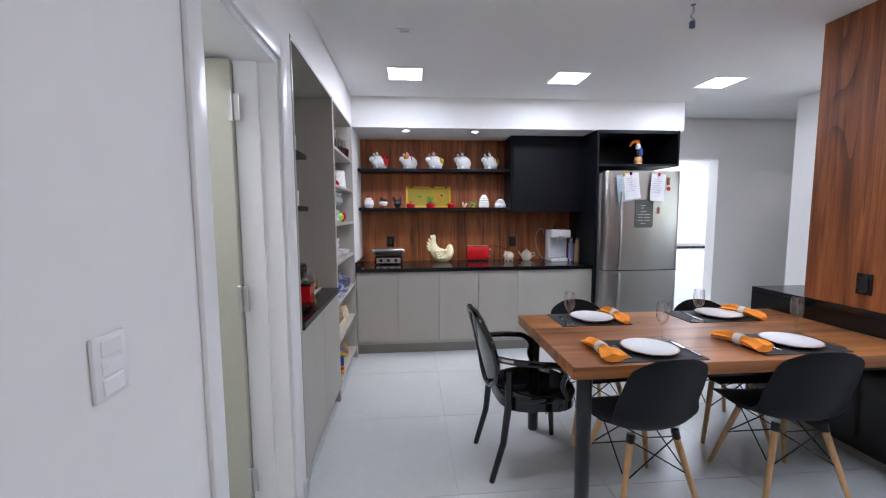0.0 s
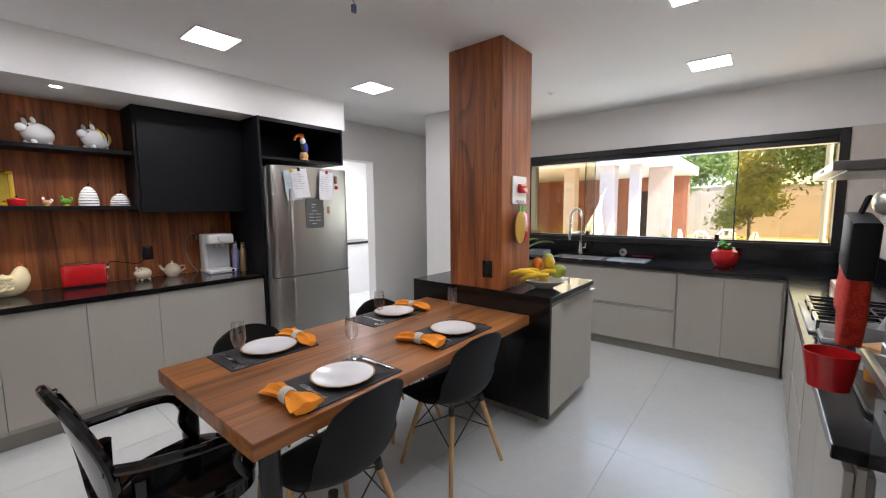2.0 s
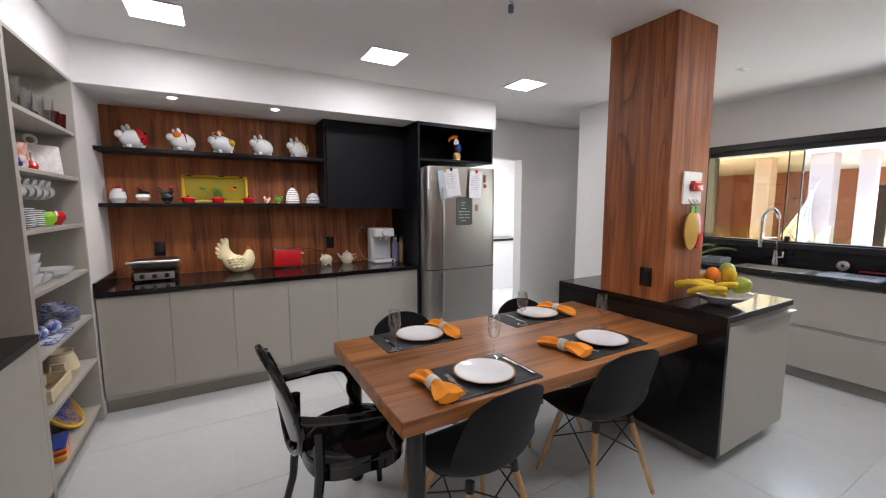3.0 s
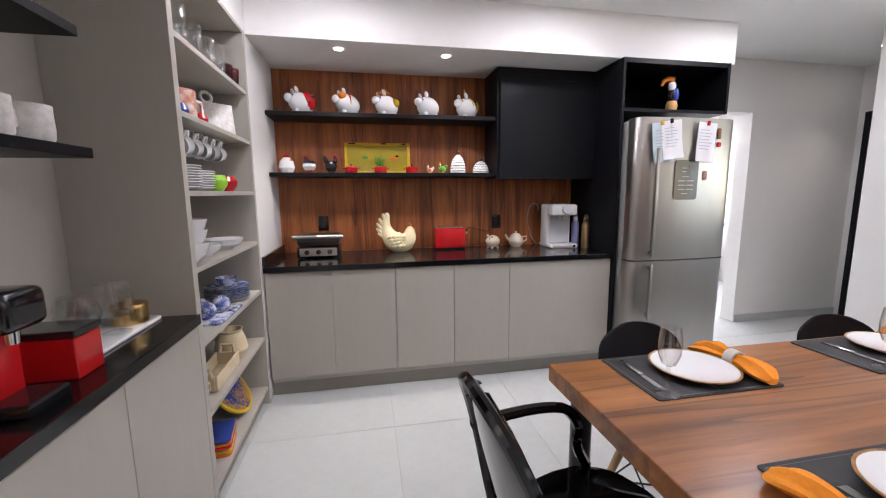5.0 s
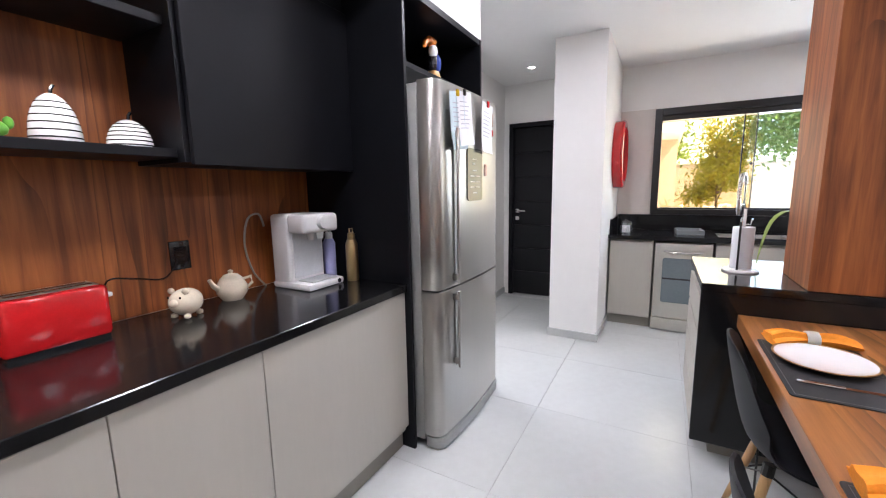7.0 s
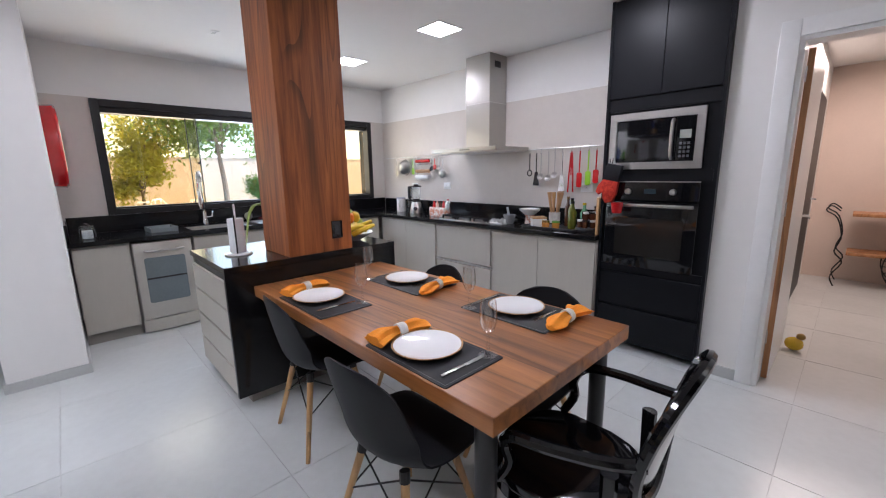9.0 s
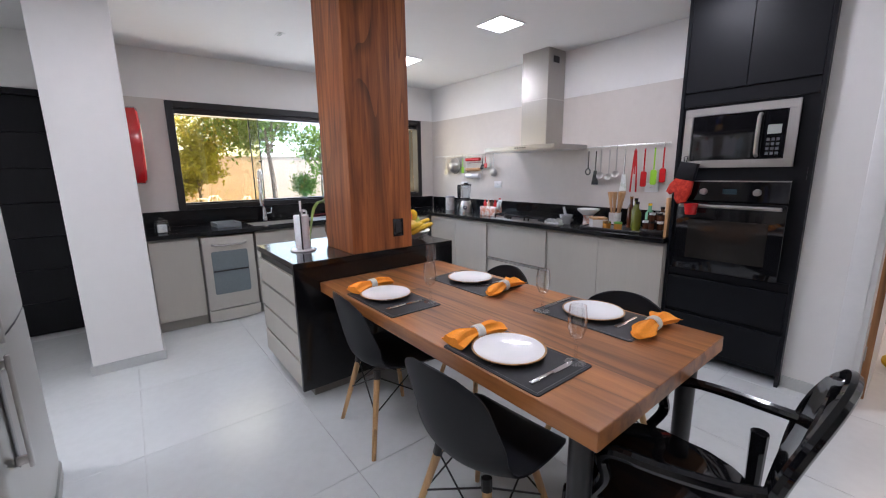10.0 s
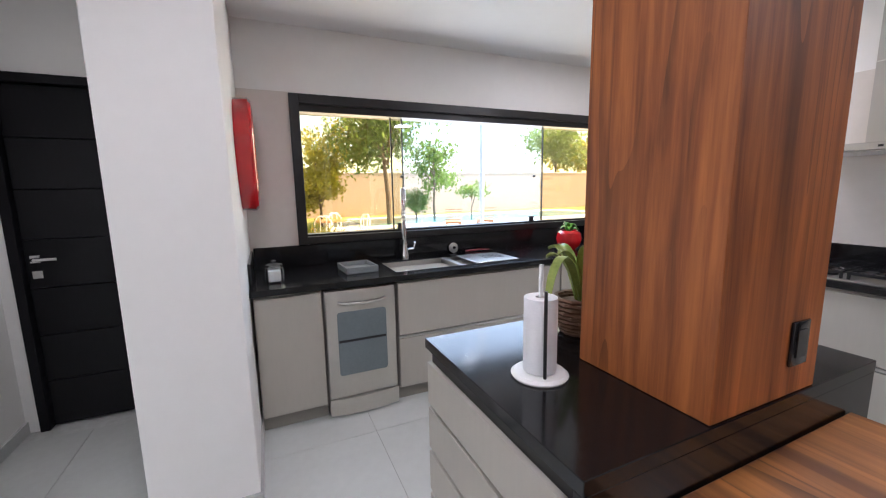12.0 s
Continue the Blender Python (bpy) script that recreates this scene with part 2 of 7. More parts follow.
def structure(name, bm, material, label, category="", smooth=0):
    ob = link(name, bm, material, smooth)
    return tagged(ob, label, category or name.split("_")[0], "", "structure")


def wall_with_holes(axis, pos, thick, a0, a1, z0, z1, holes):
    """A wall across x (axis 0) or y (axis 1), from pos to pos+thick, along a0..a1, with rectangular holes (a, b, lo, hi)."""
    us = sorted({a0, a1, *[h[0] for h in holes], *[h[1] for h in holes]})
    vs = sorted({z0, z1, *[h[2] for h in holes], *[h[3] for h in holes]})
    bm = bmesh.new()
    solid = {}
    for i in range(len(us) - 1):
        for j in range(len(vs) - 1):
            cu, cv = (us[i] + us[i + 1]) / 2, (vs[j] + vs[j + 1]) / 2
            solid[i, j] = not any(h[0] < cu < h[1] and h[2] < cv < h[3] for h in holes)
    p0, p1 = min(pos, pos + thick), max(pos, pos + thick)

    def pt(p, u, v):
        return bm.verts.new((p, u, v) if axis == 0 else (u, p, v))
    for (i, j), s in solid.items():
        if not s:
            continue
        u0, u1, v0, v1 = us[i], us[i + 1], vs[j], vs[j + 1]
        for p in (p0, p1):
            bm.faces.new([pt(p, u0, v0), pt(p, u1, v0), pt(p, u1, v1), pt(p, u0, v1)])
        for di, dj, a, b in ((-1, 0, (u0, v0), (u0, v1)), (1, 0, (u1, v0), (u1, v1)), (0, -1, (u0, v0), (u1, v0)), (0, 1, (u0, v1), (u1, v1))):
            if not solid.get((i + di, j + dj), False):
                bm.faces.new([pt(p0, *a), pt(p1, *a), pt(p1, *b), pt(p0, *b)])
    bmesh.ops.remove_doubles(bm, verts=bm.verts, dist=1e-5)
    return bm


# ---- the room: x -0.71 to 5.0, y 0 (entrance) or -0.48 (cooking wall) to 4.47 ----
XW, XE, YN, YS, H = -0.71, 5.0, 4.47, -0.48, 2.60
UNIT_Y0, UNIT_Y1, UNIT_TOP, SOF = 1.80, 3.77, 2.31, 2.302

structure("wall_west", wall_with_holes(0, XW, -0.42, -0.15, YN + 0.15, 0, H, [(0.95, 1.61, 0, 2.12), (UNIT_Y0, UNIT_Y1, 0, UNIT_TOP)]), M_WALL, "white painted wall with a doorway and a built-in shelf recess", "wall")
structure("wall_west_back", boxes((-1.30, -1.135, 1.70, 3.9, 0, H)), M_WALL, "white wall closing the shelf recess from behind", "wall")
structure("wall_north", wall_with_holes(1, YN, 0.15, XW - 0.45, XE + 0.2, 0, H, [(2.74, 3.69, 0, 2.11)]), M_WALL, "white painted wall with an opening to the laundry", "wall")
structure("wall_east", wall_with_holes(0, XE, 0.2, YS - 0.2, YN, 0, H, [(-0.24, 2.80, 1.08, 2.13), (3.58, 4.40, 0, 2.14)]), M_WALL, "off-white wall with a long strip window above the sink", "wall")
structure("wall_east_tile", wall_with_holes(0, XE - 0.012, 0.010, YS, 3.14, 0.9, 2.14, [(-0.25, 2.81, 1.0, 2.15)]), M_TILEWALL, "greige tiled wall face around the window", "wall")
structure("wall_south", boxes((0.60, XE + 0.2, YS - 0.2, YS, 0, H)), M_WALL, "white upper wall behind the cooking counter", "wall")
structure("wall_south_tile", boxes((1.36, XE - 0.013, YS, YS + 0.010, 0.9, 2.14)), M_TILEWALL, "greige tiled wall face behind the hob", "wall")
structure("wall_entrance", wall_with_holes(1, -0.15, 0.15, XW, 0.61, 0, H, [(-0.56, 0.30, 0, 2.13)]), M_WALL, "white wall with the entrance doorway", "wall")
structure("wall_stub", boxes((3.752, XE, 3.142, 3.562, 0, H), bev=0.004), M_WALL, "white wall stub between kitchen and passage", "wall")
structure("ceiling", boxes((-2.6, XE + 0.2, -4.2, 6.6, H, H + 0.15)), M_CEIL, "smooth white painted ceiling", "ceiling")
structure("soffit", boxes((XW, 2.73, 3.80, YN, SOF, H)), M_WALL, "white boxed-out soffit above the coffee counter", "soffit")
structure("baseboard_stub", boxes((3.738, XE, 3.128, 3.576, 0, 0.07)), M_SKIRT, "pale grey skirting round the wall stub", "baseboard")
structure("baseboard_north", boxes((3.69, XE, YN - 0.014, YN, 0, 0.075)), M_SKIRT, "pale grey skirting along the passage wall", "baseboard")
structure("baseboard_entrance", boxes((0.391, 0.60, 0.0, 0.014, 0, 0.075)), M_SKIRT, "pale grey skirting beside the oven tower", "baseboard")
structure("baseboard_west", boxes((XW, XW + 0.014, 0.0, 0.857, 0, 0.075), (XW, XW + 0.014, 1.703, UNIT_Y0, 0, 0.075)), M_SKIRT, "pale grey skirting on the west wall", "baseboard")

# rooms beyond the openings
structure("wall_lobby_south", boxes((-3.0, 3.0, -4.05, -3.9, 0, H)), mat("lobby_paint", (0.64, 0.53, 0.46), 0.6, vary=0.02), "warm beige end wall of the lobby", "wall")
structure("wall_lobby_east", boxes((0.357, 0.57, -3.9, -0.15, 0, H)), M_WALL, "side wall of the lobby", "wall")
structure("wall_lobby_west", boxes((-2.6, -2.45, -3.9, 0.8, 0, H)), M_WALL, "side wall of the lobby", "wall")
structure("wall_pantry", boxes((-2.45, XW - 0.42, 1.72, 1.84, 0, H), (-2.6, -2.45, 0.8, 1.84, 0, H), (-2.45, XW - 0.42, 0.72, 0.80, 0, H)), M_WALL, "walls of the small room beside the shelf unit", "wall")
structure("wall_laundry", boxes((2.2, 5.2, 6.35, 6.5, 0, H), (2.05, 2.2, 4.62, 6.5, 0, H), (5.2, 5.35, 4.62, 6.5, 0, H)), M_WALL, "white laundry walls behind the opening", "wall")
# Added fill with no visible source; keeps the laundry opening bright.
area_lamp("laundry_daylight", 3.9, 5.4, 2.5, 1.4, 1.2, 14, (1, 1, 1), (3.6, 5.3, 0))
# Unseen fill added to brighten the open door leaf and its small room.
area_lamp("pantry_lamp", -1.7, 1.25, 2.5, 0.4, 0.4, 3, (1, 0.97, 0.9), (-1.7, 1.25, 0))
# Warm fill added under the lobby ceiling; its source is out of view.
area_lamp("lobby_daylight", 0.0, -2.4, 2.5, 1.6, 1.6, 11, (1, 0.78, 0.62), (0, -2.4, 0))

# ---- window, doors and trim ----
WIN = tagged(new("window_1"), "long black-framed sliding window above the sink", "window", "", "structure")
WY0, WY1, WZ0, WZ1 = -0.24, 2.80, 1.08, 2.13
part("window_frame", boxes((4.965, 5.19, WY0 - 0.012, WY0 + 0.055, WZ0 - 0.02, WZ1 + 0.012), (4.965, 5.19, WY1 - 0.055, WY1 + 0.012, WZ0 - 0.02, WZ1 + 0.012), (4.965, 5.19, WY0 + 0.055, WY1 - 0.055, WZ1 - 0.055, WZ1 + 0.012), (4.965, 5.19, WY0 + 0.055, WY1 - 0.055, WZ0 - 0.02, WZ0 + 0.035), bev=0.003), M_BFRAME, WIN)
part("window_track", boxes((5.0, 5.15, WY0 + 0.055, WY1 - 0.055, WZ1 - 0.105, WZ1 - 0.055), (5.02, 5.12, WY0 + 0.055, WY1 - 0.055, WZ0 + 0.035, WZ0 + 0.05)), M_BFRAME, WIN, "black sliding track")
for a, b, px, edge in ((2.745, 1.945, 5.09, 1.945), (2.05, 1.235, 5.06, 2.05), (1.235, 0.525, 5.06, 0.525), (0.52, -0.185, 5.09, None)):
    bronze = px > 5.07
    pn = part("pane", boxes((px - 0.004, px + 0.004, b, a, WZ0 + 0.05, WZ1 - 0.105)), M_BRONZE if bronze else M_WINGLASS, WIN, "bronze-tinted fixed glass pane" if bronze else "clear sliding glass pane")
    pn.visible_shadow = False
    if edge:
        part("pane_edge", boxes((px - 0.006, px + 0.006, edge - 0.006, edge + 0.004, WZ0 + 0.05, WZ1 - 0.105)), M_BFRAME, WIN)
for yy in (2.0, 0.66):
    part("window_latch", outline(rrect(-0.02, 0.02, -0.02, 0.02, 0.008), 0, 0.05, m=pose(5.04, yy, WZ0 + 0.05)), M_BFRAME, WIN)
    part("pane_knob", lathe([(0, 0), (0.012, 0), (0.012, 0.012), (0, 0.014)], 12, pose(5.05, yy - 0.03, 1.56, 0, -90, 0)), M_BFRAME, WIN)


def casing(name, axis, at, a0, a1, top, w, proud, label):
    """A flat door casing round an opening: two uprights and a head."""
    ob = tagged(new(name), label, "door frame", "", "structure")
    p0, p1 = at
    for r in ((a0 - w, a0, 0, top + w), (a1, a1 + w, 0, top + w), (a0, a1, top, top + w)):
        q = (p0, p1, r[0], r[1], r[2], r[3]) if axis == 0 else (r[0], r[1], p0, p1, r[2], r[3])
        part("casing", boxes(q, bev=0.004, seg=2), M_TRIM, ob)
    return ob


M_OLIVE = mat("cream_green_door_paint", (0.50, 0.49, 0.40), 0.4, vary=0.03)
M_HINGE = mat("zinc_hinge", (0.5, 0.5, 0.48), 0.35, 0.9)
D1 = casing("door_frame_1", 0, (XW, XW + 0.016), 0.95, 1.61, 2.12, 0.078, 0.016, "white casing of the side doorway")
part("jamb", boxes((XW - 0.17, XW, 1.585, 1.61, 0, 2.12), (XW - 0.17, XW, 0.95, 0.975, 0, 2.12), (XW - 0.17, XW, 0.975, 1.585, 2.095, 2.12)), M_TRIM, D1)
part("door_stop", boxes((XW - 0.17, XW - 0.075, 1.57, 1.585, 0, 2.095)), M_TRIM, D1)
DL = tagged(new("door_1"), "cream side door standing open into the small room", "door", "", "structure")
part("door_leaf", boxes((XW - 0.80, XW - 0.175, 1.545, 1.585, 0.01, 2.09), bev=0.003), M_OLIVE, DL)
for z in (0.26, 1.09, 1.90):
    part("hinge", boxes((XW - 0.178, XW - 0.14, 1.540, 1.5445, z - 0.055, z + 0.055), (XW - 0.182, XW - 0.165, 1.530, 1.545, z - 0.06, z + 0.06), bev=0.002), M_HINGE, DL, "small zinc hinge")
D2 = casing("door_frame_2", 1, (0.0, 0.016), -0.56, 0.30, 2.13, 0.09, 0.016, "white casing of the entrance doorway")
casing("door_frame_4", 1, (-0.166, -0.15), -0.56, 0.30, 2.13, 0.055, 0.016, "white casing of the entrance doorway, lobby face")
M_ORANGEWOOD = wood("raw_pine", 2, (0.28, 0.12, 0.04), (0.46, 0.22, 0.09), 0.5, 0)
part("jamb", boxes((0.275, 0.30, -0.15, 0.0, 0, 2.13), (-0.56, -0.535, -0.15, 0.0, 0, 2.13), (-0.535, 0.275, -0.15, 0, 2.105, 2.13)), M_TRIM, D2)
DE = tagged(new("door_2"), "white entrance door folded open against the lobby side", "door", "", "structure")
part("door_leaf", boxes((0.240, 0.272, -0.95, -0.175, 0.01, 2.09), bev=0.003), M_TRIM, DE)
part("door_edge", boxes((0.2405, 0.2715, -0.1745, -0.155, 0.01, 2.09)), M_ORANGEWOOD, DE, "bare wooden hinge edge of the door")
for z in (0.3, 1.15, 1.95):
    part("hinge", boxes((0.266, 0.2745, -0.185, -0.148, z - 0.045, z + 0.045), bev=0.002), M_HINGE, DE, "small zinc hinge")
part("door_handle", tube([(0.240, -0.90, 1.05), (0.20, -0.90, 1.05), (0.19, -0.89, 1.05), (0.19, -0.77, 1.05)], 0.009), M_CHROME, DE, "chrome lever handle")
DB = tagged(new("door_3"), "closed black slatted door at the end of the passage", "door", "", "structure")
DY0, DY1 = 3.58, 4.40
part("door_frame", boxes((4.975, 5.2, DY0, DY0 + 0.05, 0, 2.14), (4.975, 5.2, DY1 - 0.05, DY1, 0, 2.14), (4.975, 5.2, DY0 + 0.05, DY1 - 0.05, 2.09, 2.14), bev=0.003), M_DBLACK, DB)
for i in range(7):
    z = 0.012 + i * 0.2965
    part("slat", boxes((5.02, 5.055, DY0 + 0.053, DY1 - 0.053, z, z + 0.2935), bev=0.003), M_DBLACK, DB)
part("door_handle", tube([(5.02, 4.30, 1.08), (4.975, 4.30, 1.08), (4.965, 4.29, 1.08), (4.965, 4.18, 1.08)], 0.011), M_CHROME, DB, "chrome lever handle")
part("lock_plate", boxes((5.012, 5.02, 4.275, 4.325, 0.96, 1.01), bev=0.003), M_CHROME, DB, "square chrome lock plate")
part("escutcheon", boxes((5.010, 5.02, 4.275, 4.325, 1.055, 1.105), bev=0.003), M_CHROME, DB)
part("door_back", boxes((5.06, 5.2, DY0 + 0.05, DY1 - 0.05, 0, 2.09)), M_DBLACK, DB)

# ---- LED panels and spots ----


def led_panel(x, y):
    t = thing("ceiling_light", "square recessed LED ceiling panel, switched on", "ceiling light", pose(x, y, H), "led ceiling panels")
    w = 0.145
    part("frame", boxes((-w, w, -w, -w + 0.012, -0.006, 0), (-w, w, w - 0.012, w, -0.006, 0), (-w, -w + 0.012, -w + 0.012, w - 0.012, -0.006, 0), (w - 0.012, w, -w + 0.012, w - 0.012, -0.006, 0)), M_TRIM, t)
    part("diffuser", boxes((-w + 0.012, w - 0.012, -w + 0.012, w - 0.012, -0.004, 0.0)), M_LED, t, "glowing white diffuser")
    area_lamp("led_lamp", x, y, H - 0.012, 0.25, 0.25, 1.7, LED, (x, y, 0))


for x, y in ((-0.175, 3.16), (1.21, 3.17), (2.60, 3.19), (1.21, 0.62), (2.58, 0.62), (3.92, 0.69)):
    led_panel(x, y)


def spot(x, y, z, watts):
    t = thing("spotlight", "small round recessed spotlight, switched on", "spotlight", pose(x, y, z), "recessed spots")
    part("ring", lathe([(0.028, -0.001), (0.040, -0.004), (0.042, 0.0)], 20), M_TRIM, t)
    part("bulb", lathe([(0, -0.002), (0.026, -0.002), (0.028, -0.0005)], 16), mat("spot_bulb", (1, 0.95, 0.85), emit=12.0), t, "glowing bulb")
    d = bpy.data.lights.new("spot_lamp", "SPOT")
    d.energy, d.spot_size, d.spot_blend, d.color, d.shadow_soft_size = watts, radians(85), 0.6, (1, 0.92, 0.8), 0.03
    ob = new("spot_lamp", d)
    ob.matrix_world = look((x, y, z - 0.01), (x, y, 0))


spot(-0.18, 3.95, SOF, 7), spot(0.54, 3.97, SOF, 7), spot(4.44, 3.97, H, 2.5)
for x, y in ((-0.17, 2.39), (3.87, 2.0)):
    t = thing("ceiling_detector", "small white rectangular ceiling fitting", "detector", pose(x, y, H), "ceiling fittings")
    part("plate", boxes((-0.05, 0.05, -0.03, 0.03, -0.006, 0), bev=0.003), M_TRIM, t)
    part("lens", boxes((-0.03, 0.03, -0.014, 0.014, -0.009, -0.006), bev=0.002), M_SKIRT, t)

# ---- coffee counter on the north wall ----
structure("wall_panel_wood", boxes((XW, 1.80, YN - 0.022, YN, 0.9, SOF - 0.001)), M_WOODZ, "reddish-brown walnut veneer wall panelling", "wall panel")


def cabinet(name, label, m, w, d, z0, z1, fronts, bar=None, body=M_GREIGE, front=M_GREIGE, group="", gap=0.003):
    """A base cabinet with its front in the local plane y=0, body behind it (+y). fronts: (x0, x1, z0, z1, kind)."""
    t = thing(name, label, "cabinet", m, group)
    part("body", boxes((0.001, w - 0.001, 0.022, d, z0, z1)), body, t)
    for x0, x1, a, b, kind in fronts:
        f = part(kind, boxes((x0 + gap / 2, x1 - gap / 2, 0, 0.019, a, b), bev=0.0015), front, t)
    if bar:
        for bx0, bx1, bz in bar:
            part("handle_profile", boxes((bx0, bx1, -0.001, 0.021, bz - 0.008, bz + 0.008)), M_ALU, t, "slim aluminium grip profile")
    return t


NC = pose(0, 3.80, 0)
for x0, x1, n in ((-0.70, 0.14, 2), (0.14, 0.965, 2), (0.965, 1.775, 1)):
    w = x1 - x0
    cabinet("base_cabinet", "matt greige base cabinet under the coffee counter", pose(x0, 3.80, 0), w, 0.64, 0.10, 0.86, [(w * i / n, w * (i + 1) / n, 0.135, 0.855, "door") for i in range(n)], group="coffee counter cabinets")
structure("plinth_north", boxes((-0.70, 1.775, 3.845, 3.86, 0, 0.10)), M_GREIGE_SHADE, "recessed greige plinth under the coffee counter", "plinth")
t = thing("worktop", "polished black granite worktop of the coffee counter", "worktop", pose(0, 0, 0))
part("slab", boxes((-0.705, 1.778, 3.785, 4.445, 0.862, 0.90), bev=0.003), M_GRANITE, t)
part("side_upstand", boxes((-0.709, -0.69, 3.80, 4.445, 0.901, 0.965), bev=0.002), M_GRANITE, t, "low granite upstand against the wall")
for z in (1.50, 1.925):
    single("wall_shelf", boxes((-0.708, 0.964, 4.16, YN - 0.023, z - 0.012, z + 0.018), bev=0.002), M_BLACK, "long thin black wall shelf on the wood panel", "shelf", group="black wall shelves")
t = thing("wall_cabinet", "matt black wall cabinet with a flap door", "cabinet")
part("body", boxes((0.968, 1.779, 4.125, YN - 0.023, 1.472, SOF - 0.001)), M_BLACK, t)
part("door", boxes((0.985, 1.779, 4.10, 4.121, 1.463, 2.215), bev=0.002), M_BLACK, t)
t = thing("fridge_surround", "black surround with an open niche above the fridge", "cabinet")
part("side_panel", boxes((1.780, 1.80, 3.77, YN - 0.001, 0, SOF - 0.001), bev=0.001), M_BLACK, t)
part("side_panel", boxes((2.652, 2.672, 3.77, YN - 0.001, 1.935, SOF - 0.001), bev=0.001), M_BLACK, t)
part("niche_floor", boxes((1.80, 2.652, 3.775, YN - 0.001, 1.935, 1.957)), M_BLACK, t)
part("niche_top", boxes((1.80, 2.652, 3.775, YN - 0.001, 2.268, SOF - 0.001)), M_BLACK, t)
part("niche_back", boxes((1.80, 2.652, YN - 0.02, YN - 0.001, 1.957, 2.268)), M_BLACK, t)

# fridge
M_FGREY = mat("fridge_side_grey", (0.33, 0.335, 0.32), 0.4, 0.4, vary=0.04)
M_RUBBER = mat("dark_rubber", (0.03, 0.03, 0.03), 0.7)


def fridge():
    t = thing("fridge", "tall brushed steel fridge freezer with papers and magnets", "fridge", pose(1.815, 3.64, 0))
    w, r = 0.80, 0.055

    def front(grow=0.0):
        # a flat-bowed front between two round vertical edges
        arc = [(r - r * math.cos(a), 0.04 - 0.052 * math.sin(a)) for a in np.linspace(0.15, math.pi / 2, 7)]
        bow = [(r + (w - 2 * r) * i / 10, -0.012 - 0.016 * math.sin(math.pi * i / 10)) for i in range(1, 10)]
        pts = [(0.0, 0.085)] + arc + bow + [(w - x, y) for x, y in reversed(arc)] + [(w, 0.085)]
        return [(x, y - grow) for x, y in pts]
    part("body", boxes((0.005, w - 0.005, 0.09, 0.76, 0.04, 1.862), bev=0.01, seg=2), M_FGREY, t, "grey painted fridge body")
    up = part("door", outline(front(), 0.866, 1.87, bev=0.006), M_STEEL, t, "upper steel door")
    lo = part("door", outline(front(), 0.078, 0.857, bev=0.006), M_STEEL, t, "lower steel door")
    part("seal", boxes((0.012, w - 0.012, 0.0, 0.09, 0.857, 0.866)), M_RUBBER, t)
    part("plinth", outline(front(0.008), 0.012, 0.072, bev=0.004), M_FGREY, t, "curved grey plinth")
    for x in (0.06, w - 0.06):
        part("foot", lathe([(0, 0), (0.022, 0), (0.018, 0.02), (0, 0.02)], 14, pose(x, 0.05, 0)), M_RUBBER, t)
    for z0, z1, p in ((0.885, 1.66, up), (0.43, 0.845, lo)):
        part("handle", boxes((0.128, 0.150, -0.064, -0.050, z0, z1), (0.134, 0.146, -0.052, -0.018, z0 + 0.015, z0 + 0.05), (0.134, 0.146, -0.052, -0.018, z1 - 0.05, z1 - 0.015), bev=0.005, seg=2), M_STEEL, p, "steel bar handle")
        # Flat grey strip on the door imitates the shaded gap beside the handle.
        part("grip_recess", boxes((0.152, 0.176, -0.027, -0.0215, z0, z1 - 0.02), bev=0.002), M_FGREY, p, "grey strip painting the shaded gap beside the handle")
    part("display", outline(rrect(0.30, 0.49, 1.30, 1.58, 0.02), -0.001, 0.004, m=pose(0, -0.0285, 0, 90, 0, 0)), mat("display_glass", (0.12, 0.13, 0.12), 0.08), up, "grey glass control display")
    for z, wd in ((1.52, 0.05), (1.495, 0.03), (1.46, 0.06), (1.43, 0.10), (1.40, 0.10), (1.37, 0.10), (1.34, 0.05)):
        for x in ((0.33, 0.40) if wd == 0.10 else (0.36,)):
            part("display_mark", boxes((x, x + min(wd, 0.055), -0.0345, -0.0325, z, z + 0.006)), M_SKIRT, up)
    return t


FRIDGE = fridge()

# ---- table, island and column ----
t = thing("dining_table", "walnut veneer dining table fixed to the island, black legs", "table")
part("tabletop", boxes((0.572, 2.396, 1.452, 2.360, 0.705, 0.766), bev=0.0025), M_WOODX, t)
M_BLEG = mat("black_painted_metal", (0.013, 0.013, 0.014), 0.3, vary=0.1)
for y in (1.53, 2.285):
    part("leg", lathe([(0, 0), (0.030, 0), (0.034, 0.006), (0.036, 0.70), (0, 0.704)], 24, pose(0.66, y, 0)), M_BLEG, t, "round black metal leg")
part("rail", boxes((0.66, 2.39, 1.515, 1.545, 0.665, 0.704), (0.66, 2.39, 2.27, 2.30, 0.665, 0.704)), M_BLEG, t)

t = thing("island", "kitchen island with black granite top and greige drawers", "island")
part("body", boxes((2.43, 3.19, 1.335, 2.485, 0.095, 0.86)), M_GREIGE, t)
part("worktop", boxes((2.40, 3.215, 1.31, 2.51, 0.862, 0.90), bev=0.002), M_GRANITE, t, "polished black granite top")
part("side_panel", boxes((2.401, 2.429, 1.311, 2.509, 0.085, 0.8615), bev=0.001), M_GRANITE, t, "black granite side panel")
part("plinth", boxes((2.47, 3.12, 1.42, 2.42, 0.0, 0.095)), M_GREIGE_SHADE, t)
for i in range(4):
    z = 0.095 + i * 0.183
    part("drawer", boxes((2.434, 3.205, 2.487, 2.506, z, z + 0.165), bev=0.0015), M_GREIGE, t)
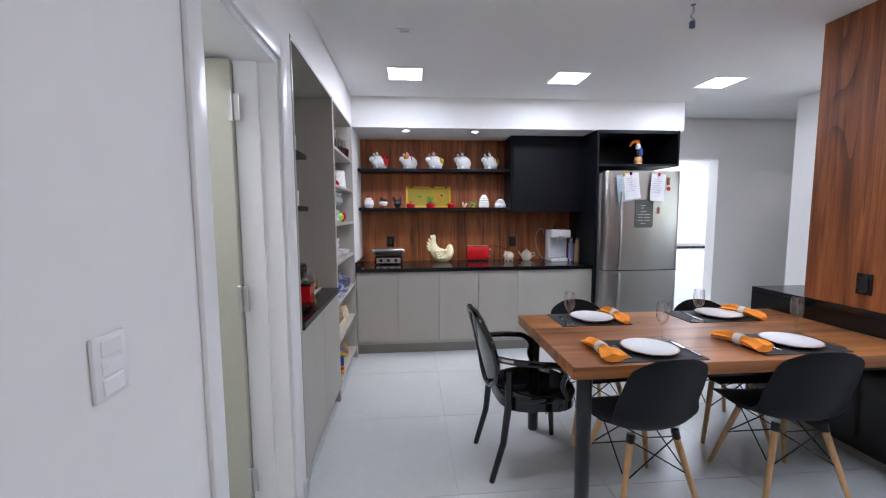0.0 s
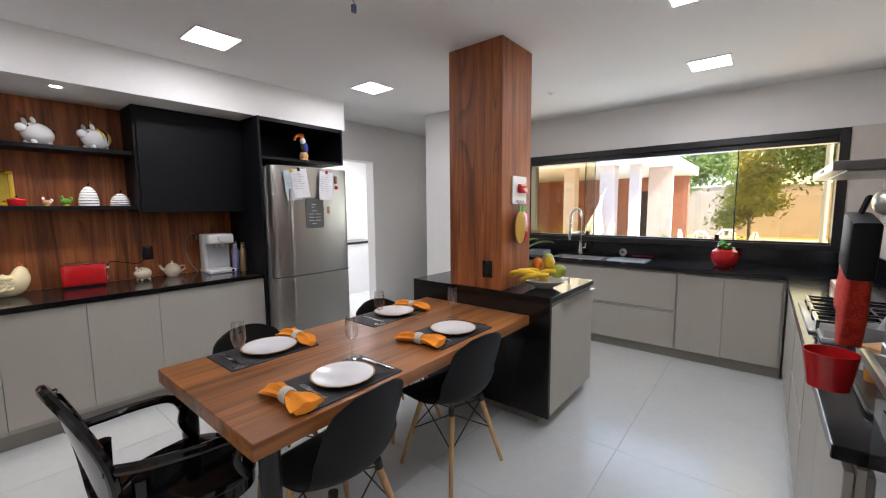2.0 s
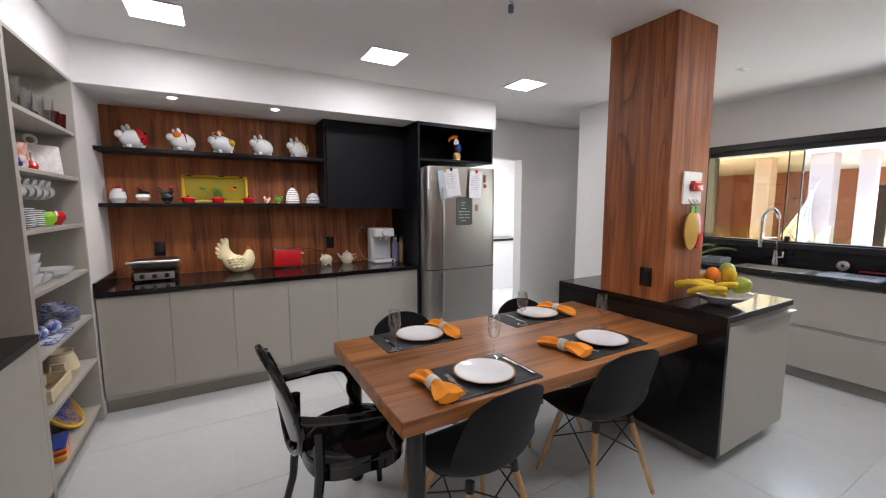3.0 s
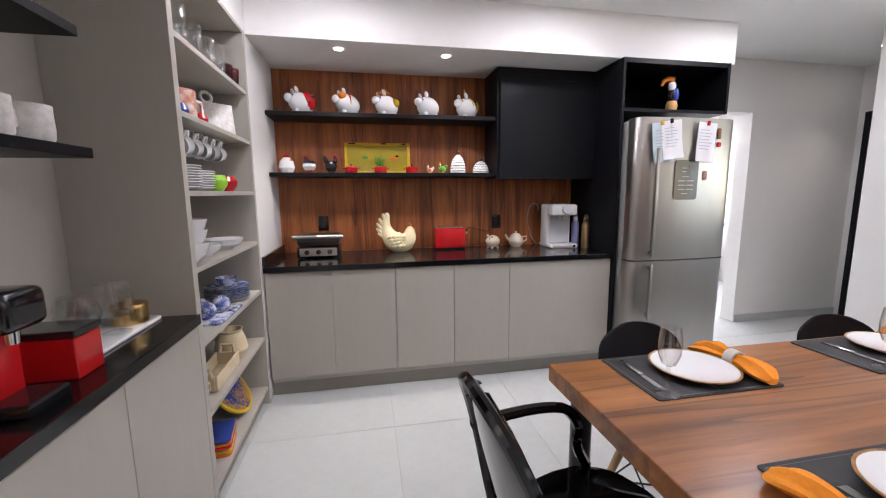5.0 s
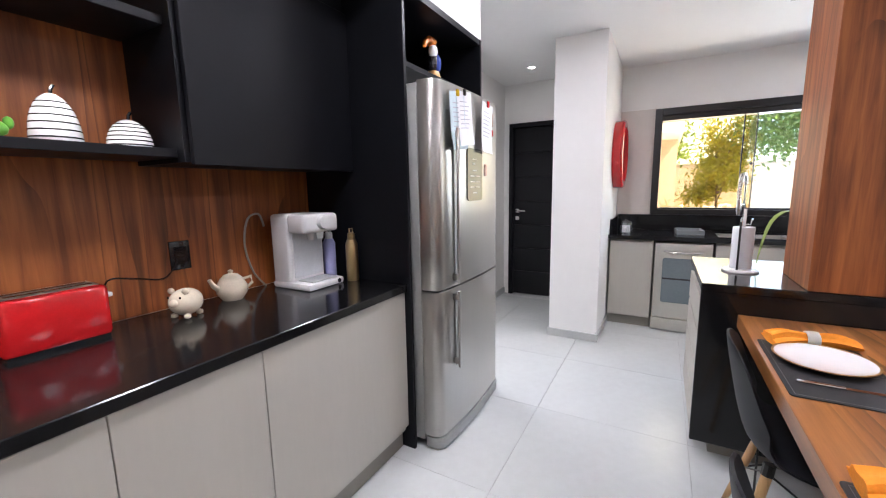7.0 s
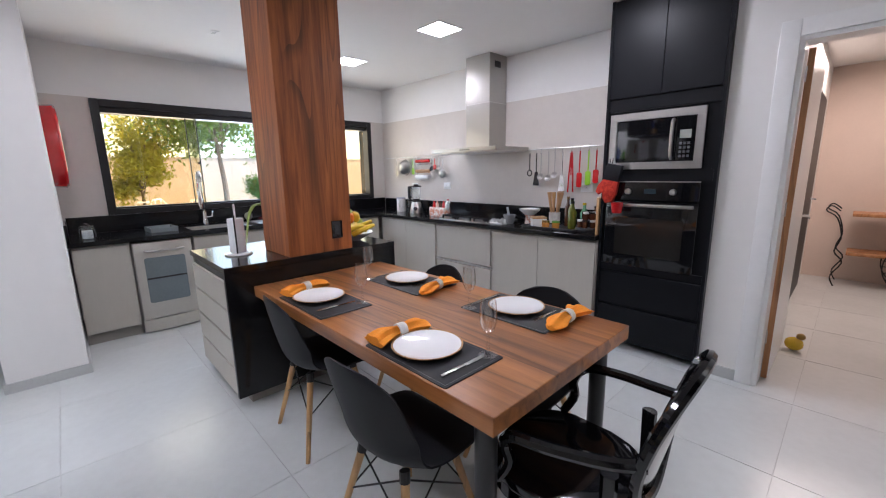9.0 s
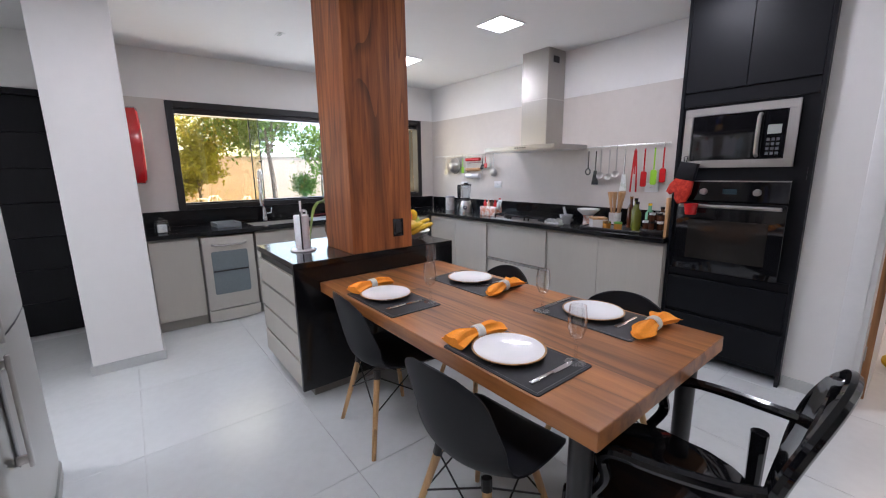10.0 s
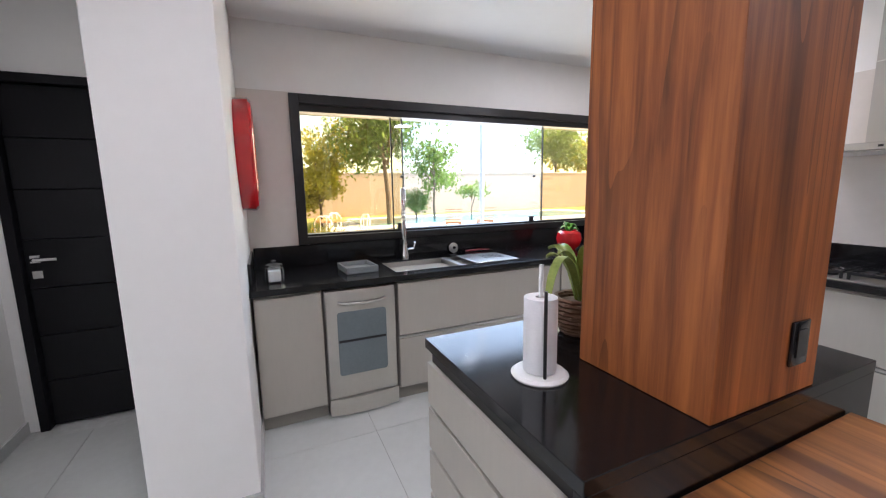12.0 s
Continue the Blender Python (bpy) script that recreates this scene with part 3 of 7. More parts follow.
# Thin black sheet behind the fronts, standing for shade in the drawer gaps.
part("handle_gap", boxes((2.434, 3.20, 2.4855, 2.4868, 0.1, 0.85)), M_BLEG, t)
dr = part("end_door", boxes((2.434, 3.205, 1.314, 1.333, 0.095, 0.83), bev=0.0015), M_GREIGE, t, "greige end door")
part("handle", boxes((2.60, 3.20, 1.285, 1.314, 0.832, 0.838)), M_ALU, dr, "slim aluminium lip handle")
part("cheek", boxes((3.192, 3.21, 1.335, 2.485, 0.095, 0.86)), M_GREIGE, t)
COL_S = 1.675
structure("column", boxes((2.406, 2.822, COL_S, 2.125, 0.901, H), bev=0.002), M_WOODZ, "square column clad in walnut veneer, rising from the island", "column")

# ---- sink counter on the east wall, cooking counter on the south wall ----
XF, YF = 4.33, 0.10
E = lambda y: pose(XF, y, 0, 0, 0, -90)


def east_cab(y1, y0, fronts, bar=None, label="greige base cabinet under the sink counter"):
    cabinet("base_cabinet", label, E(y1), y1 - y0, 0.66, 0.10, 0.855, fronts, bar, group="sink counter cabinets")


east_cab(3.128, 2.745, [(0.008, 0.375, 0.105, 0.84, "door")])
east_cab(2.262, 0.90, [(0, 1.362, 0.105, 0.455, "drawer"), (0, 1.362, 0.478, 0.84, "drawer")], [(0.0, 1.362, 0.466)], "greige two-drawer unit under the sink")
east_cab(0.90, 0.53, [(0.015, 0.37, 0.105, 0.84, "door")])
east_cab(0.53, 0.11, [(0.0, 0.40, 0.105, 0.84, "door")])
S = lambda x: pose(x, YF, 0, 0, 0, 180)


def south_cab(x1, x0, fronts, bar=None, label="greige base cabinet under the cooking counter"):
    cabinet("base_cabinet", label, S(x1), x1 - x0, 0.56, 0.10, 0.855, fronts, bar, group="cooking counter cabinets")


south_cab(4.32, 3.79, [(0.06, 0.53, 0.105, 0.84, "door")])
south_cab(3.79, 3.235, [(0, 0.535, 0.105, 0.84, "door")])
south_cab(3.235, 2.425, [(0.015, 0.795, 0.105, 0.44, "drawer"), (0.015, 0.795, 0.47, 0.84, "drawer")], [(0.0, 0.81, 0.455)], "greige two-drawer unit under the hob")
south_cab(2.425, 1.362, [(0.012, 0.53, 0.105, 0.84, "door"), (0.53, 1.06, 0.105, 0.84, "door")])
structure("plinth_east", boxes((4.385, 4.40, 0.11, 2.26, 0, 0.10), (4.385, 4.40, 2.745, 3.128, 0, 0.10)), M_GREIGE_SHADE, "recessed plinth under the sink counter", "plinth")
structure("plinth_south", boxes((1.362, 4.385, 0.04, 0.055, 0, 0.10)), M_GREIGE_SHADE, "recessed plinth under the cooking counter", "plinth")
# worktops: the sink run is cut out for the two basins
t = thing("worktop", "black granite worktop with sink cut-outs and upstand", "worktop")
SX0, SX1, SY0, SY1 = 4.42, 4.82, 1.20, 2.24
part("slab", boxes((4.30, SX0, YS + 0.011, 3.140, 0.862, 0.90), (SX1, 4.986, YS + 0.011, 3.140, 0.862, 0.90), (SX0, SX1, SY1, 3.140, 0.862, 0.90), (SX0, SX1, YS + 0.011, SY0, 0.862, 0.90)), M_GRANITE, t)
part("upstand", boxes((4.968, 4.986, YS + 0.03, 3.12, 0.901, 1.058), bev=0.002), M_GRANITE, t, "high granite upstand below the window")
part("side_upstand", boxes((4.40, 4.967, 3.122, 3.1405, 0.901, 1.04), bev=0.002), M_GRANITE, t, "granite upstand against the wall stub")
t = thing("worktop", "black granite worktop of the cooking counter", "worktop")
part("slab", boxes((1.362, 4.299, YS + 0.011, 0.125, 0.862, 0.90), bev=0.003), M_GRANITE, t)
part("upstand", boxes((1.362, 4.96, YS + 0.011, YS + 0.029, 0.901, 1.05), bev=0.002), M_GRANITE, t, "granite upstand on the wall")

# oven tower
TW0, TW1, TF = 0.615, 1.355, 0.055
t = thing("oven_tower", "tall matt black cabinet housing oven and microwave", "cabinet")
part("body", boxes((TW0, TW1, YS + 0.001, TF - 0.022, 0.06, H - 0.005)), M_BLACK, t)
part("side_panel", boxes((TW1 - 0.018, TW1 + 0.004, YS + 0.002, TF + 0.002, 0.0, H - 0.006)), M_BLACK, t)
part("side_panel", boxes((TW0 - 0.006, TW0 + 0.014, 0.001, TF + 0.002, 0.0, H - 0.006)), M_BLACK, t)
mid = (TW0 + TW1) / 2
for x0, x1 in ((TW0 + 0.016, mid - 0.0015), (mid + 0.0015, TW1 - 0.02)):
    part("door", boxes((x0, x1, TF - 0.02, TF, 1.925, H - 0.02), bev=0.0015), M_BLACK, t)
for z0, z1 in ((0.10, 0.345), (0.375, 0.625)):
    part("drawer", boxes((TW0 + 0.016, TW1 - 0.02, TF - 0.02, TF, z0, z1), bev=0.0015), M_BLACK, t)
for z0, z1 in ((1.83, 1.91), (1.335, 1.41), (0.645, 0.69)):
    part("face_frame", boxes((TW0 + 0.016, TW1 - 0.02, TF - 0.021, TF - 0.004, z0, z1)), M_BLACK, t)
M_OGLASS = mat("black_oven_glass", (0.006, 0.006, 0.007), 0.04, vary=0.05, coat=0.5)
t = thing("microwave", "built-in microwave with a wide steel trim frame", "microwave", pose(0.70, TF, 1.415))
MWW, MWH = 0.615, 0.395
part("trim_frame", boxes((0, MWW, -0.002, 0.016, 0, 0.05), (0, MWW, -0.002, 0.016, MWH - 0.05, MWH), (0, 0.05, -0.002, 0.016, 0.05, MWH - 0.05), (MWW - 0.05, MWW, -0.002, 0.016, 0.05, MWH - 0.05), bev=0.002), M_STEEL, t, "brushed steel trim frame")
dm = part("door", boxes((0.165, MWW - 0.055, -0.01, 0.012, 0.055, MWH - 0.055), bev=0.003), M_OGLASS, t, "dark mirror-glass door")
part("handle", tube([(0.185, 0.012, 0.07), (0.185, 0.035, 0.085), (0.185, 0.042, 0.15), (0.185, 0.042, 0.24), (0.185, 0.035, 0.31), (0.185, 0.012, 0.325)], 0.012), M_STEEL, dm, "bowed steel handle")
cp = part("control_panel", boxes((0.055, 0.162, -0.01, 0.012, 0.055, MWH - 0.055), bev=0.002), M_OGLASS, t, "black keypad panel")
part("display", boxes((0.075, 0.143, 0.0125, 0.0135, 0.20, 0.255)), mat("lcd", (0.35, 0.38, 0.35), 0.3), cp)
for i in range(4):
    for j in range(3):
        part("key", boxes((0.078 + j * 0.024, 0.094 + j * 0.024, 0.0125, 0.0135, 0.075 + i * 0.028, 0.092 + i * 0.028)), mat("keys", (0.1, 0.1, 0.11), 0.4) if not (i or j) else bpy.data.materials["keys"], cp)
t = thing("oven", "built-in black glass electric oven with steel bar handle", "oven", pose(0.69, TF, 0.69))
part("control_fascia", boxes((0, 0.62, -0.005, 0.014, 0.50, 0.64), bev=0.003), M_OGLASS, t, "glossy black control fascia")
part("trim_strip", boxes((0, 0.62, 0.0145, 0.017, 0.632, 0.640)), M_STEEL, t)
od = part("door", boxes((0, 0.62, -0.005, 0.016, 0.0, 0.492), bev=0.003), M_OGLASS, t, "black glass oven door")
part("window", boxes((0.08, 0.54, 0.0165, 0.0175, 0.09, 0.37)), mat("oven_window", (0.02, 0.018, 0.016), 0.03), od)
part("handle", boxes((0.02, 0.60, 0.035, 0.052, 0.455, 0.478), bev=0.006, seg=2), M_STEEL, od, "brushed steel bar handle")
for x in (0.05, 0.57):
    part("handle_post", boxes((x - 0.008, x + 0.008, 0.016, 0.036, 0.458, 0.475)), M_STEEL, od)
for x in (0.16, 0.46):
    part("knob", lathe([(0, 0), (0.022, 0), (0.020, 0.022), (0.0, 0.024)], 20, pose(x, 0.014, 0.565, -90, 0, 0)), M_STEEL, t, "round steel knob")
part("clock", boxes((0.27, 0.35, 0.0145, 0.0155, 0.55, 0.585)), mat("clock_glass", (0.03, 0.05, 0.06), 0.1), t)

# hood
t = thing("range_hood", "brushed steel chimney hood above the hob", "hood", pose(0, 0, 0))
part("canopy", boxes((2.40, 3.31, YS + 0.012, 0.075, 1.62, 1.66), bev=0.003), M_STEEL, t, "flat steel canopy")
bm = bmesh.new()
box(bm, 2.70, 3.025, YS + 0.012, -0.19, 1.66, 2.599)
part("chimney", bm, M_STEEL, t, "rectangular steel chimney")
part("chimney_sleeve", boxes((2.697, 3.028, YS + 0.0125, -0.187, 2.12, 2.125)), M_ALU, t)
for i in range(5):
    part("button", boxes((2.86 - i * 0.03, 2.88 - i * 0.03, 0.075, 0.078, 1.634, 1.646)), M_BLEG, t)
part("filter", boxes((2.42, 3.22, YS + 0.06, 0.03, 1.615, 1.62)), M_ALU, t)
part("vent_grille", boxes((2.695, 2.70, -0.36, -0.27, 2.47, 2.53)), M_BLEG, t)

# ---- built-in shelf unit on the west wall ----
t = thing("shelf_unit", "built-in greige shelf unit with open shelves and a base cabinet", "shelf unit")
BX, FX = -1.13, XW + 0.004
part("back", boxes((BX, BX + 0.012, UNIT_Y0, UNIT_Y1, 0.0, UNIT_TOP)), M_GREIGE, t)
for y0, y1 in ((UNIT_Y0 + 0.001, UNIT_Y0 + 0.02), (2.795, 2.835), (UNIT_Y1 - 0.03, UNIT_Y1 - 0.001)):
    part("upright", boxes((BX + 0.012, FX, y0, y1, 0.0, UNIT_TOP - 0.001), bev=0.001), M_GREIGE, t)
part("top", boxes((BX + 0.012, FX - 0.002, UNIT_Y0 + 0.02, 2.795, UNIT_TOP - 0.02, UNIT_TOP - 0.002), (BX + 0.012, FX - 0.002, 2.835, UNIT_Y1 - 0.03, UNIT_TOP - 0.02, UNIT_TOP - 0.002)), M_GREIGE, t)
SHELF_Z = (0.10, 0.435, 0.745, 1.055, 1.36, 1.66, 1.945)
for z in SHELF_Z:
    part("shelf", boxes((BX + 0.012, FX - 0.004, 2.8355, UNIT_Y1 - 0.0305, z, z + 0.022), bev=0.001), M_GREIGE, t)
part("plinth", boxes((FX - 0.06, FX - 0.045, UNIT_Y0 + 0.02, UNIT_Y1 - 0.03, 0.0, 0.10)), M_GREIGE_SHADE, t)
part("cabinet_body", boxes((BX + 0.012, FX - 0.021, UNIT_Y0 + 0.021, 2.794, 0.10, 0.86)), M_GREIGE, t)
for i in range(2):
    part("door", boxes((FX - 0.019, FX, UNIT_Y0 + 0.021 + 0.487 * i, UNIT_Y0 + 0.505 + 0.487 * i, 0.105, 0.85), bev=0.0015), M_GREIGE, t)
part("worktop", boxes((BX + 0.012, FX + 0.012, UNIT_Y0 + 0.021, 2.794, 0.861, 0.90), bev=0.002), M_GRANITE, t, "black granite worktop in the niche")
for z in (1.475, 1.815):
    part("niche_shelf", boxes((BX + 0.012, BX + 0.30, UNIT_Y0 + 0.05, 2.52, z, z + 0.03), bev=0.002), M_BLACK, t, "short black floating shelf")

# ---- dishwasher, sink and tap ----
t = thing("dishwasher", "pale champagne freestanding dishwasher with a glass window", "dishwasher", pose(4.325, 2.735, 0, 0, 0, -90))
M_CHAMP = mat("champagne_metal", (0.50, 0.48, 0.43), 0.38, 0.5, vary=0.03, scale=4)
part("body", boxes((0.0, 0.455, 0.03, 0.60, 0.02, 0.845), bev=0.006), M_CHAMP, t)
d = part("door", boxes((0.004, 0.451, 0.0, 0.03, 0.13, 0.84), bev=0.008, seg=2), M_CHAMP, t)
part("window", outline(rrect(0.07, 0.385, 0.28, 0.70, 0.02), -0.002, 0.003, m=pose(0, 0, 0, 90, 0, 0)), mat("smoked_glass", (0.16, 0.19, 0.20), 0.08), d, "smoked glass window")
part("window_band", boxes((0.075, 0.38, -0.005, -0.002, 0.50, 0.515)), M_BLEG, d)
part("handle", tube([(0.08, -0.004, 0.765), (0.12, -0.028, 0.76), (0.23, -0.034, 0.757), (0.34, -0.028, 0.76), (0.38, -0.004, 0.765)], 0.011), M_STEEL, d, "bowed steel handle")
part("kick_panel", outline([(0.0, 0.03), (0.0, 0.0), (0.11, -0.016), (0.23, -0.022), (0.345, -0.016), (0.455, 0.0), (0.455, 0.03)], 0.015, 0.125, bev=0.004), M_CHAMP, t)

t = thing("sink", "undermounted double stainless sink", "sink")
for y0, y1 in ((1.72, 2.235), (1.205, 1.70)):
    w = 0.012
    part("basin", boxes((SX0, SX1, y0, y1, 0.72, 0.732), (SX0, SX0 + w, y0, y1, 0.732, 0.892), (SX1 - w, SX1, y0, y1, 0.732, 0.892), (SX0 + w, SX1 - w, y0, y0 + w, 0.732, 0.892), (SX0 + w, SX1 - w, y1 - w, y1, 0.732, 0.892)), M_STEEL, t)
part("divider", boxes((SX0, SX1, 1.70, 1.72, 0.72, 0.895), bev=0.003), M_STEEL, t)
part("drainer", boxes((SX0 + 0.02, SX1 - 0.02, 1.22, 1.60, 0.893, 0.903), bev=0.003), M_STEEL, t, "steel drainer plate")
for i in range(6):
    part("drain_slot", boxes((4.56, 4.70, 1.28 + i * 0.03, 1.288 + i * 0.03, 0.903, 0.9045)), M_RUBBER, t)
t = thing("kitchen_tap", "tall chrome spring-neck kitchen tap", "tap", pose(4.87, 2.02, 0.90, 0, 0, -20) @ Matrix.Diagonal((1.15, 1.15, 1.15, 1)))
part("base", lathe([(0, 0), (0.028, 0), (0.028, 0.03), (0.02, 0.05), (0.018, 0.13), (0, 0.13)], 20), M_CHROME, t)
neck = [(0, 0, 0.12), (0, 0, 0.40), (-0.015, 0, 0.45), (-0.06, 0, 0.485), (-0.11, 0, 0.48), (-0.15, 0, 0.44), (-0.165, 0, 0.38), (-0.165, 0, 0.28)]
part("neck", tube(neck, 0.008), M_CHROME, t)
coil = []
for i in range(26 * 8):
    f = i / (26 * 8) * 6.0
    k = min(int(f), 5)
    p = Vector(neck[k + 1]).lerp(Vector(neck[k + 2]), f - k) if k + 2 < len(neck) else Vector(neck[-1])
    a = i / 8 * 2 * math.pi
    coil.append(p + Vector((0.014 * math.cos(a) * 0.7, 0.014 * math.sin(a), 0.010 * math.cos(a))))
part("spring", tube(coil, 0.0038, 5), M_CHROME, t, "chrome coil spring")
part("spray_head", lathe([(0, 0.16), (0.018, 0.16), (0.020, 0.20), (0.014, 0.28), (0, 0.285)], 16, pose(-0.165, 0, 0)), M_CHROME, t, "chrome spray head")
part("holder", tube([(0, 0, 0.235), (-0.15, 0, 0.235)], 0.006), M_CHROME, t)
part("lever", tube([(0, -0.02, 0.07), (0.0, -0.06, 0.075), (-0.01, -0.07, 0.12)], 0.008), M_CHROME, t)

# ---- chairs ----
M_SHELL = mat("black_matt_plastic", (0.010, 0.0105, 0.013), 0.5, spec=0.28, vary=0.06, scale=12, bump=0.02, bscale=300)
M_BEECH = wood("beech", 2, (0.42, 0.23, 0.09), (0.62, 0.38, 0.17), 0.4, 0.1)
M_WIRE = mat("black_wire", (0.012, 0.012, 0.012), 0.35)
M_GLOSSB = mat("black_gloss_plastic", (0.005, 0.005, 0.006), 0.07, vary=0.05, coat=0.25)


def sheet(rows, thick=0.006):
    """A curved panel through a grid of points, given some thickness."""
    bm = bmesh.new()
    g = [[bm.verts.new(p) for p in r] for r in rows]
    for a, b in zip(g, g[1:]):
        for i in range(len(a) - 1):
            bm.faces.new((a[i], a[i + 1], b[i + 1], b[i]))
    bmesh.ops.recalc_face_normals(bm, faces=bm.faces)
    bmesh.ops.solidify(bm, geom=bm.faces[:], thickness=thick)
    return bm


def spline(keys, n):
    """Values read along a smooth line through the key rows."""
    out, k = [], len(keys)
    for i in range(n):
        f = i / (n - 1) * (k - 1)
        j = min(int(f), k - 2)
        u = f - j
        p = [np.array(keys[min(max(q, 0), k - 1)], float) for q in (j - 1, j, j + 1, j + 2)]
        out.append(0.5 * ((2 * p[1]) + (p[2] - p[0]) * u + (2 * p[0] - 5 * p[1] + 4 * p[2] - p[3]) * u * u + (3 * p[1] - p[0] - 3 * p[2] + p[3]) * u ** 3))
    return out


def shell_chair(m):
    t = thing("dining_chair", "black plastic shell chair on splayed beech dowel legs", "chair", m, "shell chairs round the table")
    # y forward, z up, half width, edge lift, edge wrap forward
    keys = [(0.225, 0.405, 0.165, 0.0, 0), (0.20, 0.432, 0.215, 0.004, 0), (0.10, 0.436, 0.235, 0.015, 0), (-0.02, 0.425, 0.235, 0.028, 0), (-0.12, 0.425, 0.230, 0.05, 0.01), (-0.185, 0.465, 0.222, 0.055, 0.04), (-0.215, 0.54, 0.215, 0.03, 0.065), (-0.238, 0.64, 0.210, 0.0, 0.06), (-0.258, 0.74, 0.195, -0.005, 0.045), (-0.268, 0.80, 0.165, -0.02, 0.035), (-0.271, 0.825, 0.10, -0.012, 0.02)]
    rows = []
    for y, z, hw, lift, wrap in spline(keys, 26):
        rows.append([(hw * s, y + wrap * abs(s) ** 2.2, z + lift * abs(s) ** 2.2) for s in np.linspace(-1, 1, 15)])
    part("shell", sheet(rows, 0.007), M_SHELL, t, "moulded matt black seat shell", smooth=60)
    feet = [(sx * 0.215, sy * 0.20 - 0.01, 0.0) for sx in (-1, 1) for sy in (-1, 1)]
    tops = [(sx * 0.115, sy * 0.115 - 0.01, 0.405) for sx in (-1, 1) for sy in (-1, 1)]
    for f, p in zip(feet, tops):
        part("leg", tube([f, p], 0.011, 12, taper=1.55), M_BEECH, t, "round tapered beech leg")
        part("leg_bracket", tube([Vector(f).lerp(Vector(p), 0.93), Vector(p) + Vector((0, 0, 0.012))], 0.019, 10), M_WIRE, t)

    def on(i, k):
        return Vector(feet[i]).lerp(Vector(tops[i]), k)
    for a, b in ((0, 1), (2, 3), (0, 2), (1, 3)):
        part("strut", tube([on(a, 0.52), on(b, 0.95)], 0.0038, 6), M_WIRE, t)
        part("strut", tube([on(b, 0.52), on(a, 0.95)], 0.0038, 6), M_WIRE, t)
    return t


CH = shell_chair(pose(0.98, 1.62, 0, 0, 0, 4))
for x, y, r in ((1.77, 1.63, -6), (1.90, 2.19, 176), (1.05, 2.28, 184)):
    copy_thing(CH, pose(x, y, 0, 0, 0, r))


def arm_chair(m):
    """Faces local +y: a rounded seat, an oval back panel in a frame, scrolled arms."""
    t = thing("arm_chair", "glossy black moulded plastic armchair with an oval back", "chair", m)
    seat = [(0.235 * math.copysign(abs(math.cos(a)) ** 0.7, math.cos(a)) * (1.0 if math.sin(a) > 0 else 0.92), 0.225 * math.copysign(abs(math.sin(a)) ** 0.7, math.sin(a))) for a in np.linspace(0, 2 * math.pi, 33)[:-1]]
    part("seat", outline(seat, 0.435, 0.468, bev=0.008), M_GLOSSB, t, "glossy black seat")
    part("apron", outline([(x * 0.97, y * 0.97) for x, y in seat], 0.385, 0.436), M_GLOSSB, t)
    rows, rim = [], []
    for v in np.linspace(-1, 1, 13):
        w = 0.205 * math.sqrt(max(0.0, 1 - v * v * 0.985)) + 0.004
        zc = 0.705 + 0.215 * v
        yc = -0.235 - 0.26 * (zc - 0.47) ** 1.2
        rows.append([(w * s, yc - 0.03 * (1 - s * s), zc) for s in np.linspace(-1, 1, 11)])
    part("backrest", sheet(rows, 0.008), M_GLOSSB, t, "oval glossy back panel", smooth=60)
    for a in np.linspace(0, 2 * math.pi, 41)[:-1]:
        zc = 0.705 + 0.222 * math.sin(a)
        rim.append((0.212 * math.cos(a), -0.235 - 0.26 * max(zc - 0.47, 0.0) ** 1.2 - 0.03 * math.sin(a) ** 2, zc))
    part("back_frame", tube(rim, 0.016, 8, closed=True), M_GLOSSB, t)
    for s in (-1, 1):
        part("leg", tube([(s * 0.20, 0.20, 0.40), (s * 0.205, 0.215, 0.25), (s * 0.20, 0.225, 0.0)], 0.024, 10, taper=0.62), M_GLOSSB, t)
        part("leg", tube([(s * 0.185, -0.20, 0.62), (s * 0.19, -0.20, 0.44), (s * 0.185, -0.225, 0.22), (s * 0.185, -0.29, 0.0)], 0.024, 10, taper=0.65), M_GLOSSB, t)
        part("arm", tube([tuple(p) for p in spline([(s * 0.20, -0.29, 0.70), (s * 0.235, -0.20, 0.685), (s * 0.265, -0.06, 0.672), (s * 0.265, 0.05, 0.655), (s * 0.245, 0.09, 0.60), (s * 0.235, 0.08, 0.54), (s * 0.235, 0.12, 0.46)], 22)], 0.018, 8), M_GLOSSB, t, "scrolled glossy arm")
    return t


arm_chair(pose(0.55, 1.99, 0, 0, 0, -86))

# ---- place settings ----
M_MAT = mat("black_leather_mat", (0.022, 0.022, 0.024), 0.55, vary=0.1, scale=30, bump=0.15, bscale=400)
M_STITCH = mat("grey_stitch", (0.16, 0.16, 0.16), 0.7)
M_PORC = mat("white_porcelain", (0.84, 0.84, 0.84), 0.12, vary=0.01, coat=0.3)
M_GOLD = mat("gold_rim", (0.36, 0.19, 0.06), 0.3, 0.3, vary=0.45, scale=40)
M_ORANGE = mat("orange_linen", (0.88, 0.30, 0.02), 0.85, vary=0.10, scale=18, bump=0.25, bscale=500)
M_RING = mat("pale_stone_ring", (0.62, 0.6, 0.55), 0.4, vary=0.1, scale=40)
M_CLEAR = glass("drinking_glass", (1.0, 1.0, 1.0), base=0.09)
M_CUT = mat("cutlery_steel", (0.68, 0.67, 0.65), 0.16, 1.0)
TT = 0.766


